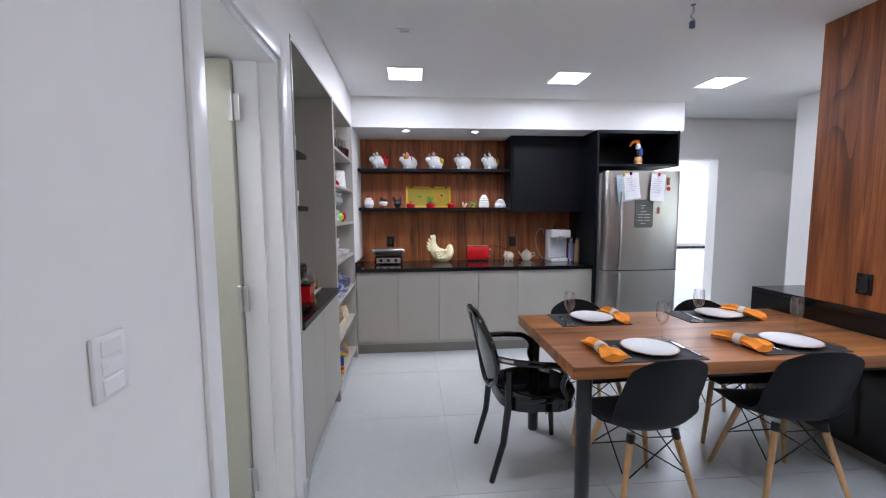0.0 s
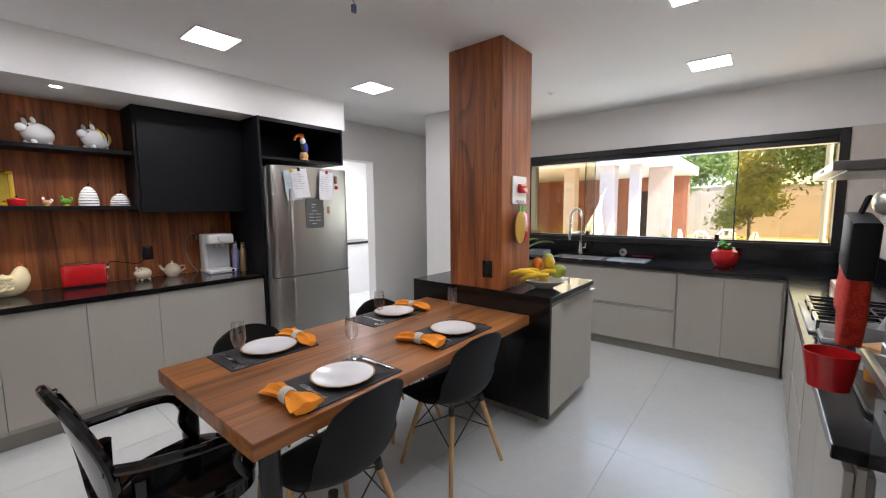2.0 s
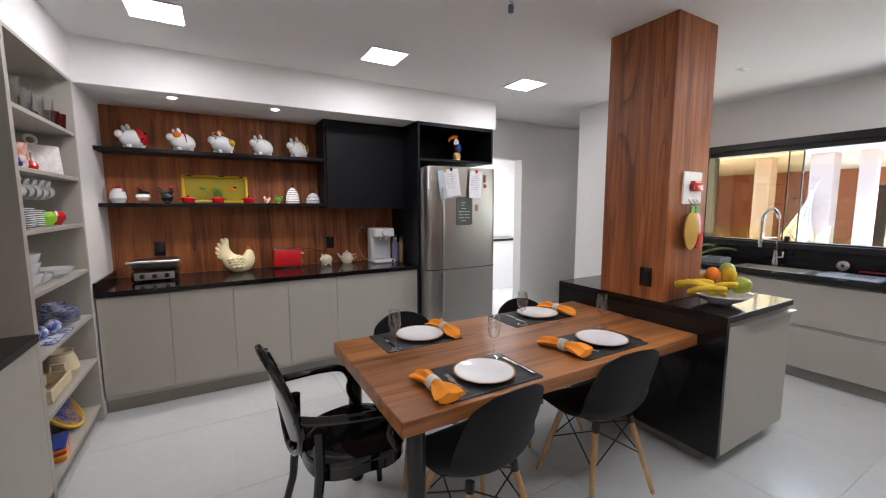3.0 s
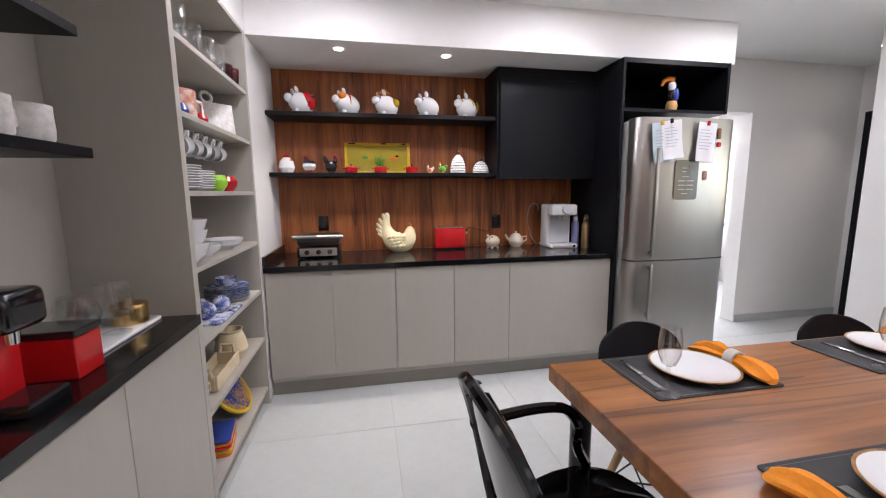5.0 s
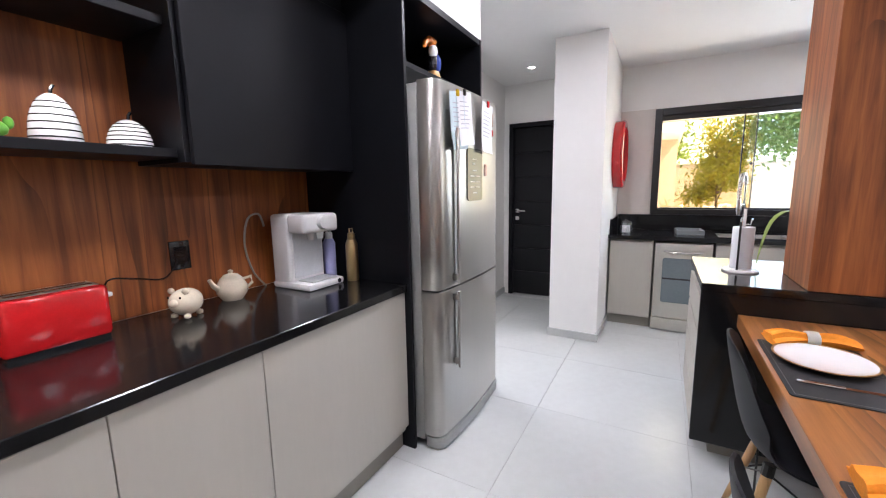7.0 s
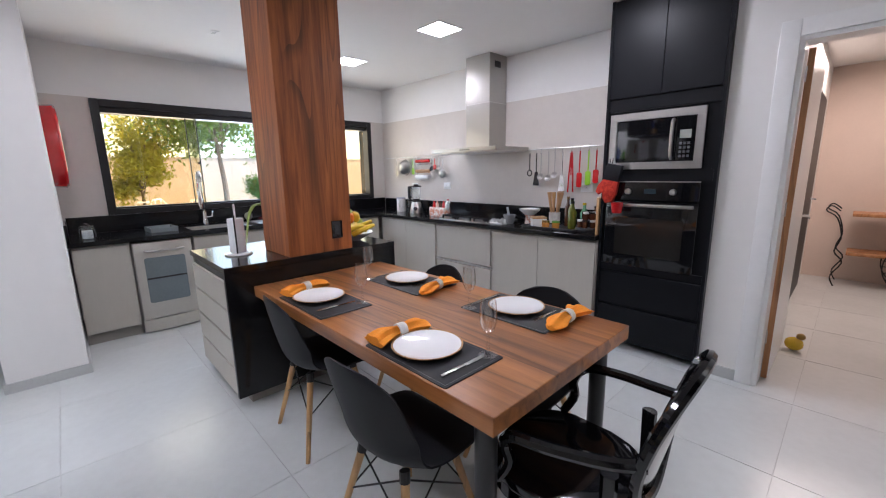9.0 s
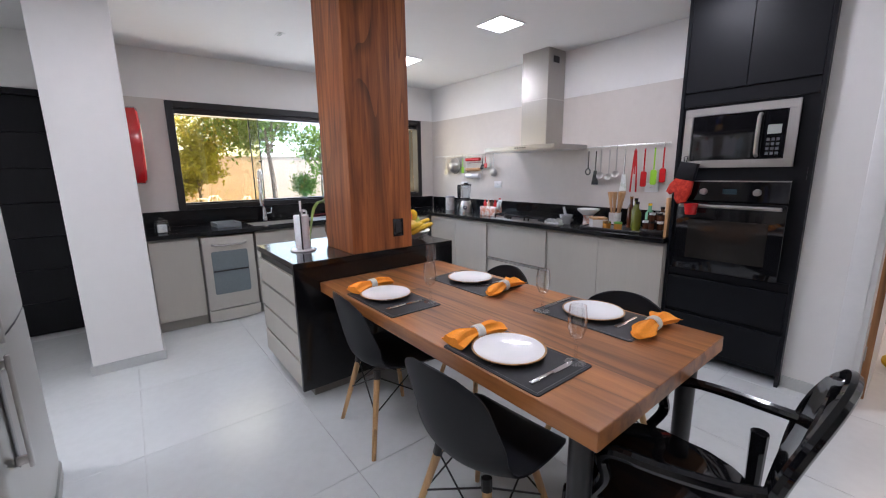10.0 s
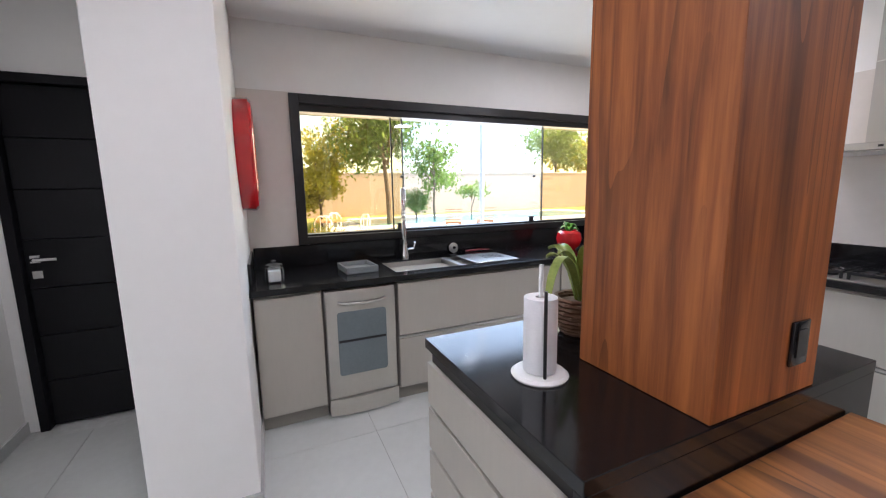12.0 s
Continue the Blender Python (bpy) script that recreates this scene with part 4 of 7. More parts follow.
def setting(mx0, mx1, my0, my1, px, py, gx, gy, nx, ny, nrot, side):
    """A mat, a plate, a napkin in its ring, glass, knife and fork. side: 1 if the diner sits at low y."""
    t = thing("placemat", "black stitched leather placemat on the table", "placemat", pose(0, 0, TT), "placemats")
    part("mat", outline(rrect(mx0, mx1, my0, my1, 0.012), 0, 0.004, bev=0.001), M_MAT, t)
    e, k = 0.012, 0.0012
    part("stitching", boxes((mx0 + e, mx1 - e, my0 + e, my0 + e + k, 0.0038, 0.0044), (mx0 + e, mx1 - e, my1 - e - k, my1 - e, 0.0038, 0.0044), (mx0 + e, mx0 + e + k, my0 + e, my1 - e, 0.0038, 0.0044), (mx1 - e - k, mx1 - e, my0 + e, my1 - e, 0.0038, 0.0044), ((mx0 + mx1) / 2, (mx0 + mx1) / 2 + k, my0 + e, my1 - e, 0.0038, 0.0044)), M_STITCH, t, "grey stitched seam")
    t = thing("dinner_plate", "white porcelain plate with a mottled gold-brown rim", "plate", pose(px, py, TT + 0.004), "dinner plates")
    part("dish", lathe([(0, 0.004), (0.078, 0.0), (0.08, 0.004), (0.128, 0.018), (0.127, 0.0215), (0.085, 0.0085), (0, 0.0075)], 40), M_PORC, t)
    part("rim", lathe([(0.1275, 0.0178), (0.134, 0.0195), (0.134, 0.0225), (0.127, 0.0217)], 40), M_GOLD, t, "gold-brown painted rim")
    t = thing("wine_glass", "clear stemmed glass beside the plate", "glass", pose(gx, gy, TT + (0.004 if mx0 < gx < mx1 and my0 < gy < my1 else 0)), "stemmed glasses")
    part("bowl", lathe([(0.004, 0.085), (0.020, 0.095), (0.031, 0.125), (0.032, 0.16), (0.027, 0.205), (0.026, 0.205), (0.0308, 0.16), (0.0298, 0.126), (0.019, 0.0975), (0, 0.088)], 24), M_CLEAR, t)
    part("stem", lathe([(0.034, 0.0), (0.035, 0.003), (0.012, 0.008), (0.0056, 0.02), (0.0048, 0.06), (0.006, 0.087)], 20), M_CLEAR, t)
    m = pose(nx, ny, TT + 0.005, 0, 0, nrot) @ Matrix.Diagonal((1.22, 1.08, 1.05, 1))
    t = thing("napkin", "rolled orange linen napkin in a pale ring", "napkin", m, "orange napkins")
    rows = []
    ph = nx * 7
    for x, w, h in spline([(-0.115, 0.018, 0.012), (-0.09, 0.038, 0.022), (-0.045, 0.028, 0.027), (0, 0.020, 0.024), (0.03, 0.024, 0.026), (0.07, 0.044, 0.028), (0.105, 0.056, 0.02)], 22):
        ring = []
        for j in range(24):
            a = 2 * math.pi * j / 24
            r = 1 + 0.20 * math.sin(3 * a + ph + 9 * x) + 0.10 * math.sin(7 * a + 14 * x)
            ring.append((x, w * r * math.cos(a), h * (1 + 0.12 * math.sin(5 * a + ph)) * (1 + 0.9 * math.sin(a)) * 0.95))
        rows.append(ring + [ring[0]])
    bm = bmesh.new()
    g = [[bm.verts.new(p) for p in r[:-1]] for r in rows]
    for a, b in zip(g, g[1:]):
        for i in range(24):
            bm.faces.new((a[i], a[(i + 1) % 24], b[(i + 1) % 24], b[i]))
    bm.faces.new(g[0]), bm.faces.new(g[-1])
    part("cloth", bm, M_ORANGE, t, "folded orange linen")
    part("ring", lathe([(0.024, -0.016), (0.028, -0.014), (0.029, 0.0), (0.028, 0.014), (0.024, 0.016), (0.023, 0), (0.024, -0.016)], 20, pose(0.0, 0, 0.0255, 0, 90, 0)), M_RING, t, "pale napkin ring")
    kx = px + side * 0.19
    fx = px - side * 0.150
    t = thing("table_knife", "steel table knife lying on the mat", "knife", pose(kx, py, TT + 0.0045), "table knives")
    part("blade", outline([(-0.008, 0.0), (0.008, 0.0), (0.010, 0.07), (0.006, 0.10), (-0.008, 0.105)] if side > 0 else [(0.008, 0.0), (-0.008, 0.0), (-0.010, -0.07), (-0.006, -0.10), (0.008, -0.105)], 0.001, 0.003), M_CUT, t)
    part("handle", boxes((-0.007, 0.007, -0.11 * (side > 0), 0.11 * (side < 0), 0.0, 0.007), bev=0.003, seg=2), M_CUT, t)
    t = thing("table_fork", "steel table fork lying on the mat", "fork", pose(fx, py, TT + 0.0045), "table forks")
    s = side
    part("handle", boxes((-0.005, 0.005, min(0, -0.10 * s), max(0, -0.10 * s), 0.0, 0.004), bev=0.0015), M_CUT, t)
    part("head", boxes((-0.011, 0.011, min(0, 0.03 * s), max(0, 0.03 * s), 0.001, 0.004), bev=0.001), M_CUT, t)
    for i in range(4):
        x = -0.0105 + i * 0.006
        part("tine", boxes((x, x + 0.003, min(0.03 * s, 0.075 * s), max(0.03 * s, 0.075 * s), 0.002, 0.004)), M_CUT, t)


setting(0.766, 1.21, 2.06, 2.352, 1.012, 2.205, 0.815, 2.09, 1.172, 2.205, 88, -1)
setting(0.775, 1.245, 1.475, 1.785, 1.032, 1.62, 1.198, 1.77, 0.775, 1.605, -88, 1)
setting(1.585, 2.06, 2.06, 2.345, 1.882, 2.20, 1.647, 2.082, 2.05, 2.19, 98, -1)
setting(1.54, 2.02, 1.50, 1.815, 1.825, 1.648, 2.015, 1.80, 1.545, 1.655, -78, 1)

# ---- garden seen through the window ----
M_GRASS = mat("lawn", (0.16, 0.19, 0.03), 0.9, vary=0.35, scale=3, bump=0.6, bscale=80, second=(0.25, 0.21, 0.05))
M_PAVE = mat("pale_paving", (0.52, 0.49, 0.44), 0.8, vary=0.08, scale=2)
M_GWALL = mat("garden_wall_render", (0.50, 0.38, 0.31), 0.9, vary=0.08, scale=1.2, bump=0.1)
M_LEAF1 = mat("leaf_yellow_green", (0.40, 0.36, 0.04), 0.5, vary=0.4, scale=4, second=(0.20, 0.21, 0.025))
M_LEAF2 = mat("leaf_green", (0.17, 0.21, 0.05), 0.5, vary=0.4, scale=4, second=(0.08, 0.11, 0.025))
for lm in (M_LEAF1, M_LEAF2):
    nt = lm.node_tree
    tr, mx = nt.nodes.new("ShaderNodeBsdfTranslucent"), nt.nodes.new("ShaderNodeMixShader")
    tr.inputs[0].default_value = (0.46, 0.42, 0.05, 1) if lm is M_LEAF1 else (0.20, 0.30, 0.06, 1)
    mx.inputs[0].default_value = 0.5
    nt.links.new(nt.nodes["Principled BSDF"].outputs[0], mx.inputs[1]), nt.links.new(tr.outputs[0], mx.inputs[2]), nt.links.new(mx.outputs[0], nt.nodes["Material Output"].inputs[0])
M_BARK = mat("bark", (0.14, 0.10, 0.07), 0.9, vary=0.3, scale=8, bump=0.5)
M_WATER = mat("pool_water", (0.05, 0.30, 0.34), 0.05, vary=0.1, scale=2)
M_BRICKR = mat("terracotta_brick", (0.34, 0.12, 0.06), 0.85, vary=0.25, scale=5, stretch=(1, 1, 4), bump=0.3)
# White porch columns: the pinkish tone of their shaded faces is in this colour.
M_PORCH_SHADE = mat("white_paint_in_shade", (0.50, 0.42, 0.40), 0.85, vary=0.04)
M_WHITEP = mat("white_render", (0.78, 0.76, 0.73), 0.8, vary=0.03)
GZ = -0.12
structure("ground", boxes((5.2, 400, -300, 300, GZ - 0.3, GZ)), M_GRASS, "sunlit lawn reaching to the garden wall", "ground")
structure("pavement_terrace", boxes((5.21, 15.9, -9, 12.5, GZ, GZ + 0.02)), M_PAVE, "pale stone terrace outside the window", "terrace")
structure("pavement_pool", boxes((16.0, 24.0, -16, 0.6, GZ, GZ + 0.03)), M_PAVE, "pale stone pool surround", "terrace")
structure("water_pool", boxes((18.8, 22.6, -14.5, -0.9, GZ + 0.031, GZ + 0.045)), M_WATER, "turquoise swimming pool", "pool")
t = thing("garden_wall", "beige rendered boundary wall of the garden", "wall", pose(26, 0, GZ))
part("wall", boxes((0, 0.2, -34, 13.5, 0, 2.6)), M_GWALL, t)
part("coping", boxes((-0.03, 0.23, -34, 13.5, 2.6, 2.66)), M_WHITEP, t)
t = thing("garden_wall", "white rendered side wall of the garden", "wall", pose(0, 13.5, GZ))
part("wall", boxes((8.0, 26, 0, 0.2, 0, 2.9)), M_WHITEP, t)


def tree(x, y, h, crown, leaf, seed, label, trunk=0.09, low=0.35, n=2600, ls=0.10):
    """A tapered trunk with limbs and a loose crown of many leaf clumps."""
    rnd = random.Random(seed)
    t = thing("tree", label, "tree", pose(x, y, GZ), "garden trees")
    bm = bmesh.new()
    top = Vector((rnd.uniform(-0.2, 0.2), rnd.uniform(-0.2, 0.2), h * 0.62))
    tube([(0, 0, -0.05), (0.03, 0.02, h * 0.2), tuple(top * 0.7), tuple(top)], trunk, 8, bm, taper=0.45)
    ends = []
    for i in range(11):
        a = i * 2.4 + rnd.uniform(-0.4, 0.4)
        st = Vector((0, 0, h * (low + 0.028 * i)))
        end = Vector((crown * rnd.uniform(0.55, 0.95) * math.cos(a), crown * rnd.uniform(0.55, 0.95) * math.sin(a), h * rnd.uniform(low + 0.08, 0.95)))
        mid = st.lerp(end, 0.5) + Vector((0, 0, 0.12 * h * rnd.random()))
        tube([st, mid, end], trunk * 0.4, 5, bm, taper=0.3)
        ends += [end, mid.lerp(end, 0.5), mid]
    part("trunk", bm, M_BARK, t, "brown bark trunk and limbs")
    verts, faces = [], []
    for i in range(n):
        c = rnd.choice(ends)
        d = Vector((rnd.gauss(0, 1), rnd.gauss(0, 1), rnd.gauss(0, 0.75))) * crown * 0.22
        p = c + d
        u = Vector((rnd.gauss(0, 1), rnd.gauss(0, 1), rnd.gauss(0, 1))).normalized()
        w = u.orthogonal().normalized()
        s = ls * rnd.uniform(0.6, 1.4)
        k = len(verts)
        verts += [p - u * s, p + w * s * 0.45, p + u * s, p - w * s * 0.45]
        faces.append((k, k + 1, k + 2, k + 3))
    me = bpy.data.meshes.new("crown")
    me.from_pydata([tuple(v) for v in verts], [], faces)
    me.materials.append(leaf)
    ob = new("crown", me)
    ob.parent = t
    tagged(ob, "loose sunlit leaf crown")
    return t


tree(20.0, 0.75, 4.5, 1.25, M_LEAF1, 1, "bushy yellow-green shrub tree on the lawn", 0.06, 0.12, 5600, 0.09)
tree(19.5, -2.2, 6.3, 2.5, M_LEAF2, 2, "broad sunlit tree with olive green leaves", 0.13, 0.40, 9500, 0.10)
tree(20.5, -4.9, 3.9, 1.3, M_LEAF2, 3, "airy small tree on a forked trunk", 0.07, 0.38, 1900, 0.10)
tree(21.5, -7.6, 2.2, 0.9, M_LEAF2, 4, "small thin garden tree", 0.04, 0.4, 500, 0.09)
tree(19.0, 3.6, 3.6, 1.1, M_LEAF2, 5, "young green tree by the terrace", 0.06, 0.3, 1800, 0.085)
tree(21.0, -4.1, 1.7, 0.7, M_LEAF2, 6, "low round shrub in front of the wall", 0.05, 0.1, 1500, 0.075)
for i, (x, y, h, c) in enumerate(((34, -24, 8, 3.4), (36, -29, 8, 3.6), (34, 4, 7.0, 3.2), (36, 12, 7, 3.4), (35, -35, 8, 3.5))):
    tree(x, y, h, c, M_LEAF1 if i % 2 else M_LEAF2, 10 + i, "tall tree behind the garden wall", 0.15, 0.4, 2600, 0.2)

# porch building beside the terrace
t = thing("porch", "garden porch with square pale columns and brick back wall", "porch", pose(0, 0, GZ))
part("roof", boxes((11.3, 18.0, 2.35, 9.5, 2.75, 3.05)), M_WHITEP, t, "white porch roof slab")
part("back_wall", boxes((17.6, 18.0, 2.6, 9.5, 0, 2.75)), M_BRICKR, t, "terracotta brick wall")
part("side_wall", boxes((11.8, 17.6, 9.1, 9.5, 0, 2.75)), M_GWALL, t)
for x, y, w in ((11.9, 4.9, 0.17), (11.9, 3.8, 0.2), (11.9, 3.1, 0.13), (11.9, 6.7, 0.17)):
    part("column", boxes((x - w, x + w, y - w, y + w, 0.02, 2.75), bev=0.01), M_PORCH_SHADE, t, "square white rendered column in a shade-toned colour")
part("end_wall", boxes((13.2, 13.4, 2.42, 3.05, 0.02, 2.75)), M_GWALL, t, "beige rendered end wall")
# Near-black panel on the solid brick wall paints the dark of a doorway.
part("opening", boxes((17.55, 17.6, 3.6, 4.6, 0, 2.2)), mat("doorway_shade", (0.03, 0.02, 0.015), 0.8), t)

single("metal_post", lathe([(0, 0), (0.07, 0), (0.07, 0.012), (0.036, 0.014), (0.036, 3.4), (0, 3.4)], 16, pose(7.78, -0.36, GZ + 0.02)), M_SKIRT, "slim grey metal post standing on the terrace", "post")

rows = []
for f in np.linspace(0, 1, 12):
    w = 0.03 + 0.26 * f ** 1.5
    rows.append([(11.55 + 0.05 * math.sin(9 * u + 3 * f), 3.86 + 0.22 * f + w * u, 1.80 - 1.28 * f + 0.25 * f * abs(u)) for u in np.linspace(-1, 1, 13)])
t = thing("hammock", "white cloth hammock hanging from the porch column", "hammock")
part("cloth", sheet(rows, 0.01), M_WHITEP, t, smooth=60)
part("rope", tube([(11.55, 3.86, 1.79), (11.70, 3.82, 2.0)], 0.012), M_WHITEP, t)

# patio furniture and pots
M_WHITEMETAL = mat("white_powder_coat", (0.75, 0.74, 0.7), 0.4)


def patio_chair(m):
    t = thing("patio_chair", "white metal garden chair with a curved back", "garden chair", m, "patio chairs")
    part("seat", outline(rrect(-0.22, 0.22, -0.22, 0.22, 0.06), 0.42, 0.45), M_WHITEMETAL, t)
    part("back", tube([(-0.22, -0.22, 0.42), (-0.23, -0.24, 0.75), (-0.12, -0.26, 0.88), (0.12, -0.26, 0.88), (0.23, -0.24, 0.75), (0.22, -0.22, 0.42)], 0.02), M_WHITEMETAL, t)
    for s in (-1, 1):
        part("slat", tube([(s * 0.09, -0.22, 0.43), (s * 0.09, -0.26, 0.87)], 0.014), M_WHITEMETAL, t)
        for r in (-1, 1):
            part("leg", tube([(s * 0.2, r * 0.2, 0.43), (s * 0.22, r * 0.22, 0.0)], 0.018), M_WHITEMETAL, t)
    return t


PC = patio_chair(pose(12.6, 1.75, GZ + 0.02, 0, 0, 60))
for x, y, r in ((13.7, 2.0, 200), (13.9, 1.0, 120), (12.8, 0.7, 20)):
    copy_thing(PC, pose(x, y, GZ + 0.02, 0, 0, r))
t = thing("patio_table", "round garden table with a wooden top", "garden table", pose(13.25, 1.35, GZ + 0.02))
part("tabletop", lathe([(0, 0.70), (0.44, 0.70), (0.45, 0.72), (0.44, 0.74), (0, 0.74)], 24), M_ORANGEWOOD, t)
part("base", lathe([(0, 0), (0.26, 0), (0.26, 0.03), (0.04, 0.06), (0.035, 0.70), (0, 0.70)], 16), M_WHITEMETAL, t)
for x, y, r in ((15.4, -3.5, 65), (15.4, -4.9, 65)):
    t = thing("sun_lounger", "wooden sun lounger beside the pool", "sun lounger", pose(x, y, GZ + 0.02, 0, 0, r), "sun loungers")
    part("bed", boxes((-0.3, 0.3, -0.9, 0.3, 0.26, 0.31)), M_ORANGEWOOD, t)
    for k in range(6):
        part("back_slat", boxes((-0.3, 0.3, 0.31 + k * 0.09, 0.38 + k * 0.09, 0.31 + k * 0.10, 0.335 + k * 0.10)), M_ORANGEWOOD, t)
    for lx, ly in ((-0.26, -0.8), (0.26, -0.8), (-0.26, 0.25), (0.26, 0.25)):
        part("leg", boxes((lx - 0.03, lx + 0.03, ly - 0.03, ly + 0.03, 0, 0.26)), M_ORANGEWOOD, t)
t = thing("potted_palm", "dark red pot with a spiky green plant", "plant", pose(11.3, 2.15, GZ + 0.02))
part("pot", lathe([(0, 0), (0.17, 0), (0.26, 0.42), (0.26, 0.47), (0.22, 0.47), (0.2, 0.40), (0, 0.40)], 24), mat("maroon_pot", (0.10, 0.02, 0.03), 0.4), t, "maroon glazed pot")
bm = bmesh.new()
rp = random.Random(4)
for i in range(26):
    a, l = i * 2.4, rp.uniform(0.35, 0.6)
    tube([(0, 0, 0.40), (0.1 * math.cos(a), 0.1 * math.sin(a), 0.40 + l * 0.7), (0.32 * math.cos(a) * l * 2, 0.32 * math.sin(a) * l * 2, 0.40 + l * rp.uniform(0.6, 1.1))], 0.016, 4, bm, taper=0.15)
part("leaves", bm, M_LEAF2, t)
bm = bmesh.new()
for i in range(150):
    x, y = rp.uniform(6.6, 7.2), rp.uniform(2.2, 4.0)
    tube([(x, y, GZ), (x + rp.uniform(-0.1, 0.1), y + rp.uniform(-0.1, 0.1), GZ + 0.9), (x + rp.uniform(-0.35, 0.35), y + rp.uniform(-0.35, 0.35), GZ + rp.uniform(1.05, 1.35))], 0.012, 3, bm, taper=0.1)
tagged(link("ornamental_grass", bm, M_LEAF1), "yellow ornamental grass below the window", "grass", "", "stuff")

# ---- small things: shared surfaces ----


def paint(name, c, rough=0.3, **k):
    return mat(name, c, rough, **({"vary": 0.06, "scale": 14} | k))


M_CERW = paint("white_glaze", (0.80, 0.80, 0.80), 0.12, coat=0.4, vary=0.02)
M_CREAM = paint("cream_glaze", (0.78, 0.68, 0.42), 0.15, coat=0.4)
M_RED = paint("red_enamel", (0.52, 0.012, 0.014), 0.15, coat=0.5)
M_YEL = paint("yellow_glaze", (0.70, 0.45, 0.02), 0.2, coat=0.3)
M_ORG = paint("orange_glaze", (0.80, 0.22, 0.02), 0.25)
M_INK = paint("black_glaze", (0.012, 0.012, 0.014), 0.15, coat=0.3)
M_GRN = paint("leaf_green_paint", (0.10, 0.30, 0.03), 0.35)
M_LIME = paint("lime_plastic", (0.30, 0.62, 0.03), 0.3)
M_BLUE = paint("blue_glaze", (0.03, 0.06, 0.28), 0.2)
M_DELFT = mat("blue_white_china", (0.68, 0.71, 0.78), 0.15, second=(0.04, 0.07, 0.32), scale=26, sharp=0.9, coat=0.3)
M_BEIGE = paint("beige_stoneware", (0.66, 0.55, 0.36), 0.35)
M_BRASS = mat("brass", (0.62, 0.42, 0.18), 0.25, 1.0)
M_GOLDM = mat("gold_bottle_metal", (0.55, 0.42, 0.22), 0.3, 1.0)
M_PAPER = paint("white_paper", (0.80, 0.80, 0.82), 0.8, vary=0.03)
M_TEXT = paint("grey_print", (0.45, 0.45, 0.50), 0.8)
M_PLASW = paint("white_plastic", (0.80, 0.80, 0.80), 0.25, vary=0.02)
M_LAV = paint("lavender_plastic", (0.35, 0.36, 0.62), 0.3)
M_FLORAL = mat("floral_china", (0.80, 0.76, 0.70), 0.2, second=(0.60, 0.22, 0.13), scale=28, sharp=0.8)
M_SPECK = mat("speckled_china", (0.78, 0.76, 0.73), 0.3, second=(0.58, 0.53, 0.50), scale=45, sharp=0.6)
M_BOARD = wood("cutting_board", 2, (0.40, 0.20, 0.08), (0.60, 0.36, 0.17), 0.5, 0)
M_TRANS = glass("thin_clear_glass", (0.97, 0.98, 0.98), base=0.09)
SH1, SH2, CT = 1.943, 1.518, 0.90


def pig(x, extra, label):
    """A round money-box pig looking down the shelf, with ears, snout, feet and its own costume."""
    t = thing("piggy_bank", label, "piggy bank", pose(x, 4.29, SH1, 0, 0, 208) @ Matrix.Diagonal((1.14, 1.14, 1.14, 1)), "piggy banks on the shelf")
    bm = blob(bmesh.new(), (0, 0, 0.070), (0.084, 0.064, 0.066), 3, (0, -12, 0))
    blob(bm, (0.082, 0, 0.096), (0.026, 0.030, 0.028), 2)
    for s in (-1, 1):
        blob(bm, (0.04, s * 0.036, 0.142), (0.012, 0.014, 0.022), 2, (0, 20, 0))
        for fx in (-0.04, 0.04):
            blob(bm, (fx, s * 0.03, 0.017), (0.019, 0.018, 0.018), 1)
    part("body", bm, M_CERW, t, "glossy white pig body", smooth=60)
    for s in (-1, 1):
        part("eye", blob(bmesh.new(), (0.065, s * 0.032, 0.108), (0.005, 0.005, 0.006), 1), M_INK, t)
    for nm, c, r, mt in extra:
        part(nm, blob(bmesh.new(), c, r, 2), mt, t, smooth=60)


pig(-0.48, [("red_cape", (-0.03, 0, 0.080), (0.062, 0.070, 0.068), M_RED), ("spot", (-0.05, 0.045, 0.11), (0.014, 0.02, 0.014), M_INK), ("spot", (-0.03, 0.058, 0.075), (0.012, 0.012, 0.013), M_INK)], "white piggy bank dressed in a red ladybird coat")
pig(-0.15, [("red_collar", (0.005, 0, 0.079), (0.014, 0.068, 0.068), M_RED), ("patch", (0.05, 0.03, 0.115), (0.028, 0.026, 0.026), M_ORG)], "white piggy bank with an orange patch and red collar")
pig(0.14, [("orange_hat", (0.02, 0, 0.147), (0.045, 0.042, 0.012), M_ORG), ("hat_crown", (0.02, 0, 0.16), (0.025, 0.025, 0.018), M_ORG), ("flower_patch", (-0.04, 0.042, 0.085), (0.032, 0.032, 0.03), M_YEL)], "white piggy bank wearing an orange hat")
pig(0.46, [("tail", (-0.083, 0, 0.09), (0.012, 0.012, 0.02), M_INK)], "plain white piggy bank with upright ears")
pig(0.77, [("yellow_stripe", (-0.005, 0, 0.079), (0.018, 0.067, 0.067), M_YEL), ("black_stripe", (-0.035, 0, 0.079), (0.018, 0.064, 0.064), M_INK), ("yellow_end", (-0.056, 0, 0.079), (0.03, 0.056, 0.056), M_YEL), ("feeler", (0.03, 0.012, 0.165), (0.006, 0.006, 0.022), M_YEL)], "white piggy bank dressed as a yellow and black bee")

